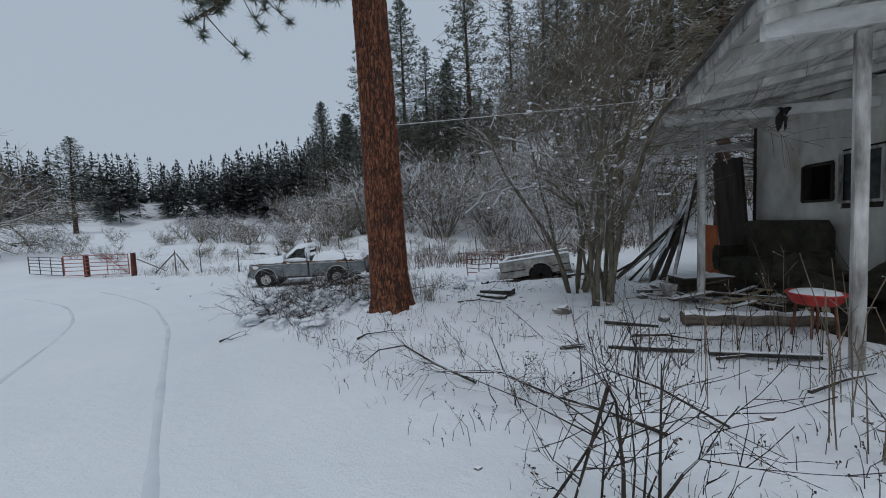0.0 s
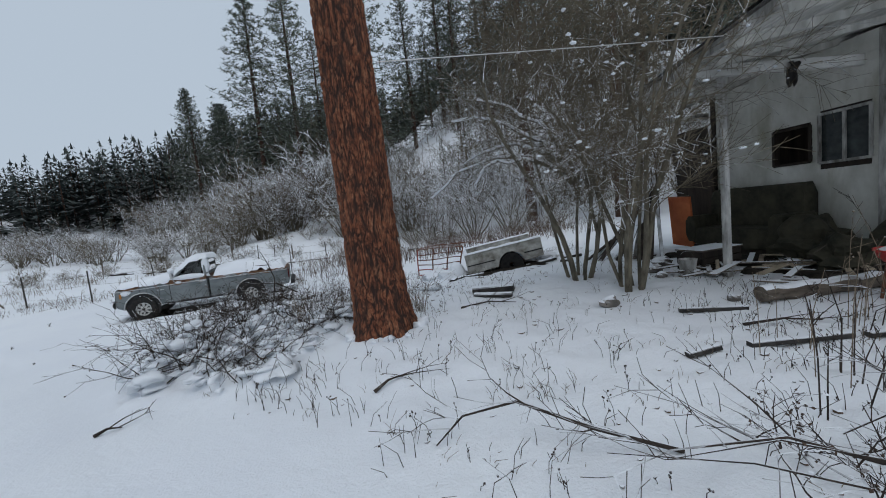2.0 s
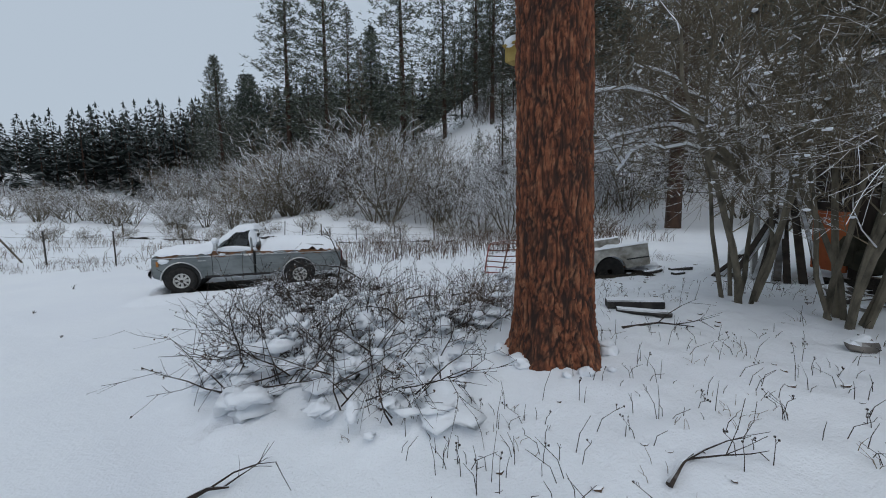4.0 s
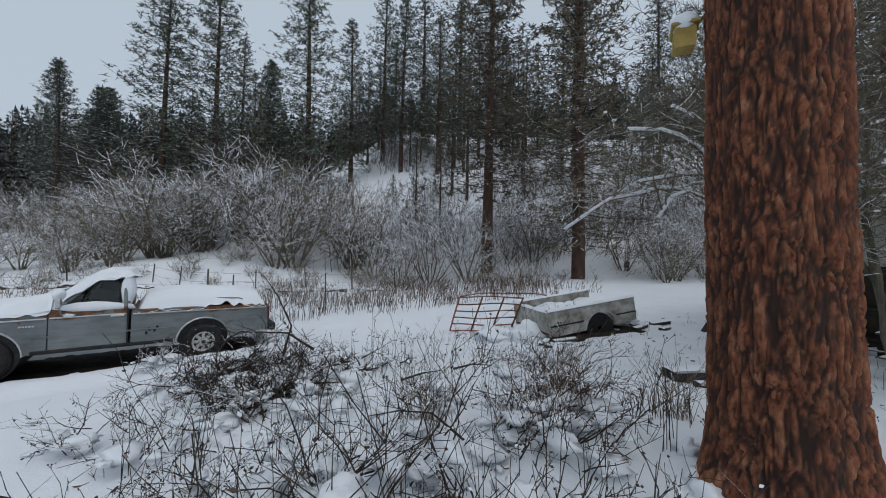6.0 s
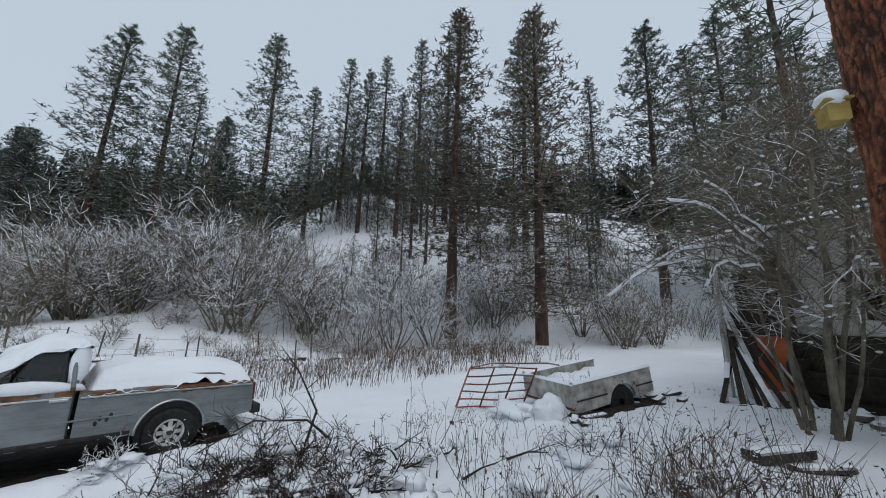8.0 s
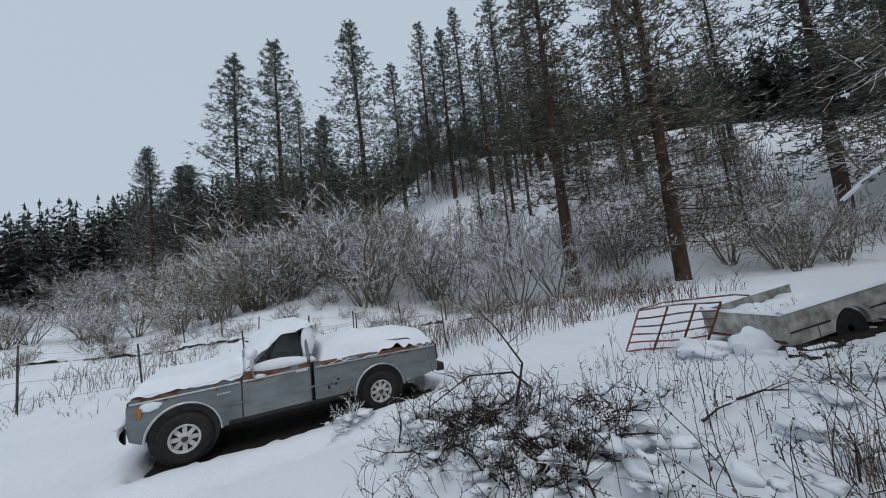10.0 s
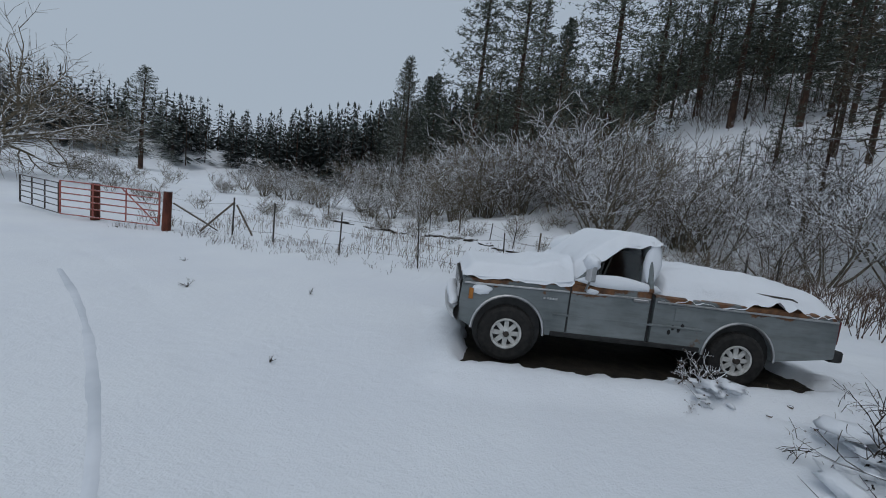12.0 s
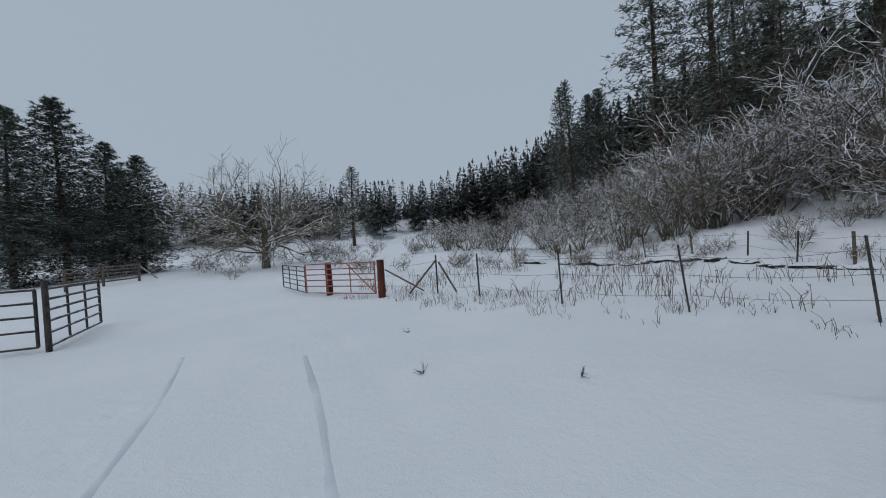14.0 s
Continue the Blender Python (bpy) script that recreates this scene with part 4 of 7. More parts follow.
def pane(name, quad, mat=GLASS, label=""):
    a, b, c, d = (Vector(p) for p in quad)
    nrm = (b - a).cross(c - a).normalized() * 0.005
    g = Geo()
    g.v = [p + k * nrm for k in (0, 1) for p in (a, b, c, d)]
    g.f = [(0, 1, 2, 3), (7, 6, 5, 4), (0, 4, 5, 1), (1, 5, 6, 2), (2, 6, 7, 3), (3, 7, 4, 0)]
    ob = part(name, g, mat, pickup, label)
    ob.visible_shadow = False
    return ob


pane("windscreen", ((0.65, -0.73, 1.07), (0.65, 0.73, 1.07), (0.15, 0.61, 1.56), (0.15, -0.61, 1.56)))
pane("rear_window", ((-0.255, 0.6, 1.2), (-0.255, -0.6, 1.2), (-0.235, -0.58, 1.53), (-0.235, 0.58, 1.53)))
for s in (1, -1):
    pane("side_window", ((0.58, s * 0.752, 1.085), (0.36, s * 0.747, 1.10), (0.30, s * 0.70, 1.33), (0.35, s * 0.70, 1.30)))
    pane("side_window", ((0.36, s * 0.750, 1.10), (-0.14, s * 0.750, 1.10), (-0.13, s * 0.635, 1.55), (0.14, s * 0.635, 1.55)))
    g = Geo()
    plank(g, (0.34, s * 0.748, 1.10), (0.17, s * 0.645, 1.55), 0.014, 0.018, 0.003)
    part("vent_bar", g, BLACK, pickup)
# inside: bench seat, wheel, dash
g = Geo()
g.box(pose(-0.02, 0, 0.98), (0.45, 1.36, 0.2), 0.04)
g.box(pose(-0.17, 0, 1.22, 0, -10, 0), (0.12, 1.36, 0.45), 0.04)
part("bench_seat", g, INSIDE, pickup)
g = Geo()
g.box(pose(0.5, 0, 1.03), (0.28, 1.4, 0.16), 0.04)
part("dashboard", g, INSIDE, pickup)
g = Geo()
g.tube([(0.30 + 0.06 * math.sin(w), 0.36 + 0.19 * math.cos(w), 1.17 + 0.18 * math.sin(w)) for w in [2 * math.pi * i / 18 for i in range(19)]], 0.013, 6)
g.tube([(0.30, 0.36, 1.17), (0.5, 0.36, 1.05)], 0.02, 6)
part("steering_wheel", g, BLACK, pickup)
# front end
g = Geo()
g.box(pose(1.95, 0, 0.80), (0.05, 1.46, 0.27), 0.012)
grille = part("grille", g, BLACK, pickup, "black grille")
for k in range(6):
    g = Geo()
    plank(g, (1.978, -0.50, 0.70 + 0.04 * k), (1.978, 0.50, 0.70 + 0.04 * k), 0.02, 0.012, 0.003)
    part("slat", g, CHROME if k in (0, 5) else DARK_PIPE, grille)
for s in (1, -1):
    g = Geo()
    g.box(pose(1.975, s * 0.62, 0.80), (0.03, 0.2, 0.16), 0.01)
    part("headlight", g, CHROME, pickup, "square glass headlight")
bump_ = part("bumper", Geo(), CHROME, pickup, "dented chrome front bumper")
g = Geo()
g.grid(lambda u, v: (2.13 - 0.10 * (2 * u - 1) ** 4 - 0.05 * (2 * v - 1) ** 2, -0.84 + 1.68 * u, 0.47 + 0.19 * v), 14, 5)
g.grid(lambda v, u: (2.06 - 0.10 * (2 * u - 1) ** 4, -0.84 + 1.68 * u, 0.47 + 0.19 * v), 5, 14)
for v in (0, 1):
    g.grid(lambda u, w, v=v: (2.06 - 0.10 * (2 * u - 1) ** 4 + 0.02 * w, -0.84 + 1.68 * u, 0.47 + 0.19 * v), 14, 1)
bump_.data = g.mesh("bumper", CHROME)
for s in (1, -1):
    g = Geo()
    plank(g, (2.0, s * 0.4, 0.54), (1.8, s * 0.42, 0.5), 0.06, 0.08)
    part("bumper_arm", g, BLACK, pickup)
g = Geo()
g.box(pose(-2.58, 0, 0.53), (0.12, 1.5, 0.14), 0.02)
part("rear_bumper", g, BLACK, pickup)
# wheels
def wheel(cx, s):
    w = thing("wheel", pose(cx, s * 0.70, AXLE) @ Matrix.Diagonal((0.87, 1.0, 0.87, 1)))
    w.parent = pickup
    g = Geo()
    lathe(g, [(0.205, -0.09), (0.23, -0.105), (0.33, -0.115), (0.372, -0.10), (0.385, -0.075), (0.385, 0.075), (0.372, 0.10), (0.33, 0.115), (0.23, 0.105), (0.205, 0.09)], 40)
    for k in range(40):
        a = 2 * math.pi * (k + 0.5) / 40
        for o in (-1, 1):
            g.box(Matrix.Rotation(-a, 4, "Y") @ pose(0.384, o * 0.06, 0, 0, 0, o * 14), (0.016, 0.055, 0.030))
    part("tyre", g, RUBBER, w)
    g = Geo()
    lathe(g, [(0.215, 0.095 * s), (0.205, 0.105 * s), (0.185, 0.10 * s), (0.178, 0.05 * s)], 32)
    lathe(g, [(0.215, -0.095 * s), (0.19, -0.10 * s), (0.178, 0.05 * s)], 32)
    for k in range(8):
        a = 2 * math.pi * k / 8
        plank(g, (0.05 * math.cos(a), 0.075 * s, 0.05 * math.sin(a)), (0.185 * math.cos(a), 0.058 * s, 0.185 * math.sin(a)), 0.062, 0.02, 0.004, up=(0, 1, 0))
    g.tube([(0, 0.05 * s, 0), (0, 0.082 * s, 0)], 0.085, 16)
    part("rim", g, RIM, w, "white spoked steel rim")
    g = Geo()
    g.tube([(0, 0.03 * s, 0), (0, 0.115 * s, 0)], 0.042, 12)
    part("hub", g, DARK_PIPE, w)
    g = Geo()
    g.tube([(0, -0.02 * s, 0), (0, 0.025 * s, 0)], 0.178, 20)
    part("drum", g, BLACK, w)


for cx in (FX, RX):
    for s in (1, -1):
        wheel(cx, s)
# bar that pokes out of the load
g = Geo()
g.tube([(-1.15, 0.62, 1.04), (-1.45, 0.66, 1.17), (-1.95, 0.70, 1.15), (-2.02, 0.70, 1.12)], 0.016, 6)
part("tie_bar", g, DARK_PIPE, pickup)


# snow lying on the pickup
def snow_pad(x0, x1, y0, y1, base, thick, name, label, nx=36, ny=30, droop=0.0, seed=0, close=True):
    g = Geo()
    T = pickup.matrix_basis

    def top(u, v):
        x, y = x0 + (x1 - x0) * u, y0 + (y1 - y0) * v
        n = noise.noise(Vector((x * 2.1, y * 2.1, seed))) + 0.5 * noise.noise(Vector((x * 6, y * 6, seed + 4)))
        fine = 0.5 * noise.noise(Vector((x * 9, y * 9, seed + 7)))
        e = min(u * abs(x1 - x0), (1 - u) * abs(x1 - x0), v * abs(y1 - y0), (1 - v) * abs(y1 - y0)) if close else min(v * abs(y1 - y0), (1 - v) * abs(y1 - y0), abs(x - 1.96))
        k = smooth_step((e + 0.005) / 0.14)
        z = base(x, y) + thick(x, y) * k * (1 + 0.16 * n) - (1 - k) * (droop * (0.4 + 1.6 * n + 2.2 * fine))
        out = (1 - k) * 0.012
        return T @ Vector((x, y + (out if v > 0.5 else -out), z))

    g.grid(top, nx, ny)
    g.grid(lambda v, u: T @ Vector((x0 + (x1 - x0) * u, y0 + (y1 - y0) * v, base(x0 + (x1 - x0) * u, y0 + (y1 - y0) * v) - 0.01)), 6, 6)
    return whole(name, g, SNOW_SOFT, label, "snow", kind="stuff", smooth=True)




def hood_z(x, y):
    """The bonnet, then the slope of the windscreen."""
    return 1.02 + 0.03 * (1.9 - x) + max(0.0, 0.70 - x) * 0.86


def hood_thick(x, y):
    side = 1 - 0.55 * smooth_step((abs(y) - 0.45) / 0.33) * smooth_step((0.95 - x) / 0.3)
    return (0.13 + 0.13 * smooth_step((1.25 - x) / 0.6)) * side


snow_pad(1.96, 0.66, -0.81, 0.81, hood_z, hood_thick, "bonnet_snow", "thick snow on the pickup's bonnet", 44, 34, 0.04, seed=1, close=False)
def cab_z(x, y):
    """The windscreen's slope, rounding off into the roof."""
    h = hood_z(x, y)
    return h - soft_plus(h - 1.585, 0.03)


snow_pad(0.76, -0.37, -0.735, 0.735, cab_z, lambda x, y: 0.17 - 0.03 * smooth_step((0.5 - x) / 0.4), "cab_snow", "thick snow over the pickup's windscreen and cab roof", 52, 40, 0.045, seed=3)
snow_pad(-0.36, -2.44, -0.80, 0.795, lambda x, y: 1.02, lambda x, y: 0.12 + 0.20 * smooth_step((0.85 - abs(y)) / 0.5) * (0.75 + 0.35 * smooth_step((-x - 0.4) / 0.6) - 0.45 * smooth_step((-x - 1.6) / 0.8)), "load_snow", "snow heaped in the pickup's cargo box", 50, 36, 0.06, seed=5)
# the last clump is added over the unseen far window to darken the cab
for i, (x, y, z, r) in enumerate(((0.56, HW + 0.16, 1.34, (0.085, 0.115, 0.085)), (1.72, HW + 0.005, 0.86, (0.12, 0.02, 0.06)), (0.16, HW - 0.035, 1.095, (0.5, 0.06, 0.085)), (2.04, 0.1, 0.68, (0.08, 0.75, 0.05)), (0.45, HW + 0.03, 0.99, (0.07, 0.03, 0.03)), (-0.25, 0.70, 1.36, (0.10, 0.07, 0.30)), (0.18, -0.76, 1.3, (0.42, 0.06, 0.3)))):
    g = Geo()
    g.blob(pickup.matrix_basis @ Vector((x, y, z)), r if i not in (1, 2, 3) else (r[0], r[1], r[2]), i, 0.3, 14, 8)
    if True:
        c = pickup.matrix_basis @ Vector((x, y, z))
        R = Matrix.Rotation(radians(TRUCK_TURN), 4, "Z")
        g = Geo()
        g.blob((0, 0, 0), r, i, 0.35, 14, 8)
        g.v = [c + (R @ p) for p in g.v]
    whole("snow_clump", g, SNOW_SOFT, "small clump of snow clinging to the pickup", "snow", "snow clumps on the pickup", kind="stuff", smooth=True)


# ---- white cargo box of a wrecked pickup, tilted in the snow ----
wreck = thing("wrecked_cargo_box", pose(0.42, 11.62, 0.26, 0, -8.5, -10), "dirty white pickup cargo box dumped in the snow, tilted", "cargo box")
L_, W_, H_ = 2.12, 1.66, 0.56


def side_panel(y, flip):
    """A side with a wheel arch cut from its foot and a swage line."""
    g = Geo()
    out = [(0.0, 0.04), (0.0, H_), (L_, H_), (L_, 0.08)] + [(1.22 + 0.36 * math.cos(math.pi * i / 10), 0.06 + 0.34 * math.sin(math.pi * i / 10)) for i in range(11)]
    rings = []
    for yy in (y, y + flip * 0.07):
        rings.append(range(len(g.v), len(g.v) + len(out)))
        g.v += [Vector((x, yy - flip * 0.03 * math.sin(math.pi * z / H_), z)) for x, z in out]
    n = len(out)
    a, b = rings
    g.f = [tuple(a), tuple(reversed(b))] + [(a[i], a[(i + 1) % n], b[(i + 1) % n], b[i]) for i in range(n)]
    return part("side_panel", g, WHITE_BODY, wreck)


for y, fl in ((0.0, 1), (W_, -1)):
    side = side_panel(y, fl)
    for x0, x1 in ((0.02, 0.80), (1.60, L_ - 0.02)):
        g = Geo()
        plank(g, (x0, y - fl * 0.035, 0.27), (x1, y - fl * 0.035, 0.27), 0.012, 0.03, 0.004)
        part("moulding", g, BLACK, side)
    g = Geo()
    plank(g, (0, y + fl * 0.035, H_ + 0.012), (L_, y + fl * 0.035, H_ + 0.012), 0.12, 0.03, 0.01)
    part("top_rail", g, WHITE_BODY, side)
g = Geo()
g.box(pose(0.03, W_ / 2, 0.30), (0.05, W_, 0.50), 0.012)
part("front_panel", g, WHITE_BODY, wreck)
g = Geo()
g.box(pose(L_ / 2, W_ / 2, 0.10), (L_, W_ - 0.1, 0.05), 0.01)
part("floor_pan", g, RUST, wreck)
for s in (0.12, W_ - 0.12):
    g = Geo()
    lathe(g, [(0.06, -0.08), (0.19, -0.09), (0.32, -0.1), (0.34, -0.06), (0.34, 0.06), (0.32, 0.1), (0.19, 0.09), (0.06, 0.08)], 28, pose(1.22, s, 0.02))
    tw = part("wheel", g, RUBBER, wreck, "old dark tyre in the wheel arch")
for s in (0.45, W_ - 0.45):
    g = Geo()
    plank(g, (0.1, s, 0.02), (L_ + 0.12, s, 0.04), 0.08, 0.11)
    part("frame_rail", g, RUST, wreck)
MW = wreck.matrix_basis
g = Geo()
g.grid(lambda u, v: MW @ Vector((0.06 + (L_ - 0.1) * u, 0.07 + (W_ - 0.14) * v, 0.40 + 0.08 * noise.noise(Vector((u * 4, v * 4, 1))) + 0.05 * noise.noise(Vector((u * 11, v * 11, 3))))), 30, 26)
whole("cargo_snow", g, SNOW_SOFT, "uneven snow filling the wrecked cargo box", "snow", kind="stuff", smooth=True)
g = Geo()
for y in (0.035, W_ - 0.035):
    g.grid(lambda u, v, y=y: MW @ Vector((L_ * u, y - 0.075 + 0.15 * v, H_ + 0.025 + 0.055 * math.sin(math.pi * v) * (0.75 + 0.5 * noise.noise(Vector((u * 6, y, 2)))))), 30, 6)
g.grid(lambda u, v: MW @ Vector((-0.02 + 0.12 * v, W_ * u, H_ - 0.0 + 0.05 * math.sin(math.pi * v) * (0.8 + 0.5 * noise.noise(Vector((u * 6, 3, 2)))))), 24, 6)
whole("rail_snow", g, SNOW_SOFT, "strips of snow along the cargo box rails", "snow", kind="stuff", smooth=True)

# ---- pipe panel that leans on the wreck ----
cage = thing("stock_panel", pose(0, 0, 0), "bent dark red pipe stock panel leaning against the wreck", "gate panel")
BL, BR, TL, TR = Vector((-0.80, 13.95, 0.08)), Vector((0.42, 13.1, 0.16)), Vector((-0.80, 13.42, 1.0)), Vector((0.55, 12.75, 1.02))
for i in range(6):
    k = i / 5
    g = Geo()
    a, b = BL.lerp(TL, k), BR.lerp(TR, k)
    g.tube([a.lerp(b, j / 6) + Vector((0, 0, 0.02 * math.sin(j + i))) for j in range(7)], 0.019, 6)
    part("rail", g, RED_PIPE if i < 2 else RUST, cage)
for k in (0, 0.36, 0.7, 1):
    g = Geo()
    a, b = BL.lerp(BR, k), TL.lerp(TR, k)
    g.tube([a, a.lerp(b, 0.5) + Vector((-0.02, -0.02, 0)), b], 0.021, 6)
    part("upright", g, RED_PIPE if k == 0 else RUST, cage)
g = Geo()
g.tube([TL, TL.lerp(TR, 0.3) + Vector((0, 0, 0.09)), TR + Vector((0.25, -0.1, 0.1)), TR + Vector((0.55, -0.15, 0.05))], 0.018, 6)
part("loose_bar", g, RUST, cage)


# ---- gates and fences ----
def pipe_gate(name, a, b, h, rails, uprights, mat, label, group, brace=False, r=0.024):
    ob = thing(name, pose(0, 0, 0), label, "gate", group)
    a, b = Vector(a), Vector(b)
    up = Vector((0, 0, h))
    lift = Vector((0, 0, 0.12))
    for i in range(rails):
        k = (i / (rails - 1)) ** 0.9
        g = Geo()
        g.tube([a + lift + up * k, b + lift + up * k], r, 8)
        part("rail", g, mat, ob)
    for i in range(uprights):
        p = a.lerp(b, i / (uprights - 1)) + lift
        g = Geo()
        g.tube([p, p + up], r * (1.15 if i in (0, uprights - 1) else 0.9), 8)
        part("upright", g, mat, ob)
    if brace:
        g = Geo()
        g.tube([a + lift, a.lerp(b, 0.38) + lift + up], r, 8)
        part("brace", g, mat, ob)
    return ob


def wood_post(x, y, h, r, mat, label, lean=(0, 0)):
    g = Geo()
    z = ground_z(x, y)
    g.tube([(x, y, z - 0.3), (x + lean[0] * 0.5, y + lean[1] * 0.5, z + h * 0.5), (x + lean[0], y + lean[1], z + h)], [r * 1.06, r, r * 0.94], 10)
    ob = whole("gate_post", g, mat, label, "post", "gate posts")
    g = Geo()
    g.blob((x + lean[0], y + lean[1], z + h + 0.02), (r * 1.05, r * 1.05, 0.05), 2, 0.2, 10, 6)
    whole("post_snow", g, SNOW_SOFT, "cap of snow on a gate post", "snow", kind="stuff", smooth=True)
    return ob


def gpt(x, y, dz=0.0):
    return (x, y, ground_z(x, y) + dz)


wood_post(-20.85, 18.75, 1.32, 0.13, POST_RED, "stout dark wooden gate post with a snow cap", (0.04, 0))
wood_post(-23.55, 18.35, 1.30, 0.13, POST_RED, "dark red wooden gate post with a snow cap")
pipe_gate("pipe_gate", gpt(-21.05, 18.65), gpt(-24.5, 17.9), 1.14, 6, 4, RED_PIPE, "faded red tubular farm gate, closed, snow on its rails", "farm gates", True)
pipe_gate("pipe_gate", gpt(-24.65, 17.95), gpt(-28.2, 18.75), 1.05, 6, 4, DARK_PIPE, "dark tubular farm gate beside the lane", "farm gates")
# gate at the lane's other side, with its open leaf
hx, hy = -22.4, 10.7
pipe_gate("pipe_gate", gpt(hx, hy), gpt(-25.7, 11.9), 1.25, 6, 4, DARK_PIPE, "dark brown tubular farm gate standing open", "lane gates", False, 0.03)
pipe_gate("pipe_gate", gpt(-22.55, 10.55), gpt(-23.6, 9.1), 1.25, 5, 2, DARK_PIPE, "dark brown tubular fence panel at the lane", "lane gates", False, 0.03)
g = Geo()
g.tube([gpt(hx, hy, -0.3), gpt(hx, hy, 1.55)], 0.055, 10)
whole("gate_post", g, DARK_PIPE, "dark steel gate post at the lane", "post", "gate posts")
for i in range(5):
    x0, x1 = -44.0, -48.2
    g = Geo()
    plank(g, gpt(x0 - 1.5, 12.4, 0.35 + 0.27 * i), gpt(x1, 16.7, 0.3 + 0.25 * i), 0.04, 0.11, 0.01)
    whole("fence_rail", g, OLD_WOOD, "snow-topped wooden rail of a far corral", "rail", "corral rails")
for x, y in ((-45.5, 12.4), (-46.6, 14.4), (-48.2, 16.7)):
    g = Geo()
    plank(g, gpt(x, y, -0.2), gpt(x, y, 1.5), 0.16, 0.16, 0.02)
    whole("fence_post", g, OLD_WOOD, "snow-capped wooden corner post of a corral", "post", "corral posts")
g = Geo()
plank(g, gpt(-48.3, 16.8, 1.2), gpt(-48.9, 18.0, 0.0), 0.12, 0.1, 0.02)
whole("fence_brace", g, PAINT_WOOD, "pale slanting brace of the corral corner", "brace")

FENCE = [(-20.85, 18.75), (-19.2, 19.9), (-17.2, 19.6), (-14.35, 19.10), (-11.65, 18.92), (-9.2, 18.87), (-6.2, 19.1), (-3.2, 19.6)]
LEAN = [(0, 0), (0.02, 0), (-0.02, 0.02), (-0.07, 0.12), (-0.16, 0.10), (-0.10, 0.05), (0.05, 0.02), (-0.06, 0)]
for (x, y), (lx, ly) in list(zip(FENCE, LEAN))[1:]:
    g = Geo()
    z = ground_z(x, y)
    plank(g, (x, y, z - 0.3), (x + lx, y + ly, z + 1.36), 0.035, 0.035, 0.004, up=(0, 1, 0))
    plank(g, (x, y + 0.02, z - 0.3), (x + lx, y + ly + 0.02, z + 1.36), 0.012, 0.05, 0.003, up=(0, 1, 0))
    whole("fence_post", g, T_POST, "thin dark steel fence post leaning in the snow", "post", "wire fence posts")
rf = random.Random(21)
for k, h in enumerate((0.35, 0.75, 1.15)):
    g, run = Geo(), []
    for ((x0, y0), (l0, m0)), ((x1, y1), (l1, m1)) in zip(list(zip(FENCE, LEAN)), list(zip(FENCE, LEAN))[1:]):
        a = Vector((x0 + l0 * h, y0 + m0 * h, ground_z(x0, y0) + h))
        b = Vector((x1 + l1 * h, y1 + m1 * h, ground_z(x1, y1) + h))
        sag = rf.uniform(0.03, 0.12)
        run += [a.lerp(b, i / 6) - Vector((0, 0, sag * math.sin(math.pi * i / 6))) for i in range(6)]
    g.tube(run, 0.005, 4)
    whole("fence_wire", g, WIRE, "sagging strand of fence wire", "wire", "fence wires")
for a, b in (((-20.75, 18.9, 0.95), (-19.7, 19.75, 0.1)), ((-19.15, 19.9, 1.2), (-20.0, 19.3, 0.05)), ((-19.1, 19.95, 1.1), (-18.5, 20.1, 0.05))):
    g = Geo()
    g.tube([(a[0], a[1], ground_z(a[0], a[1]) + a[2]), (b[0], b[1], ground_z(b[0], b[1]) + b[2])], 0.035, 8)
    whole("fence_brace", g, OLD_WOOD, "grey slanting brace beside the gate post", "brace", "fence braces")
# older fence further back
BACK = [(-22.5, 31.5), (-18.5, 30.8), (-14.5, 29.7), (-12.6, 29.1), (-10.8, 28.6), (-9.5, 27.8), (-8.2, 27.4), (-6.0, 27.2), (-3.5, 27.0), (-1, 27), (1.5, 26.8)]
for i, (x, y) in enumerate(BACK):
    g = Geo()
    z = ground_z(x, y)
    g.tube([(x, y, z - 0.2), (x + rf.uniform(-0.12, 0.12), y, z + rf.uniform(0.95, 1.3))], 0.03 if i % 3 else 0.045, 6)
    whole("fence_post", g, OLD_WOOD if i % 3 == 0 else T_POST, "old thin fence post at the foot of the hill", "post", "back fence posts")
for h in (0.45, 0.9):
    g, run = Geo(), []
    for (x0, y0), (x1, y1) in zip(BACK, BACK[1:]):
        a, b = Vector((x0, y0, ground_z(x0, y0) + h)), Vector((x1, y1, ground_z(x1, y1) + h))
        run += [a.lerp(b, i / 5) - Vector((0, 0, 0.07 * math.sin(math.pi * i / 5))) for i in range(5)]
    g.tube(run, 0.006, 4)
    whole("fence_wire", g, WIRE, "strand of old wire at the foot of the hill", "wire", "fence wires")

# low broken bank of earth along the older fence
rbk = random.Random(33)
for (x0, y0), (x1, y1) in zip(BACK, BACK[1:]):
    for k in range(3):
        q = (k + rbk.random()) / 3
        x, y = x0 + (x1 - x0) * q, y0 + (y1 - y0) * q - 0.5
        g = Geo()
        g.blob((x, y, ground_z(x, y)), (rbk.uniform(0.35, 0.9), 0.3, rbk.uniform(0.12, 0.22)), k + int(x * 7), 0.7, 16, 9)
        whole("earth_bank", g, BANK, "dark broken edge of a bank topped with snow", "bank", "bank along the old fence", smooth=True)

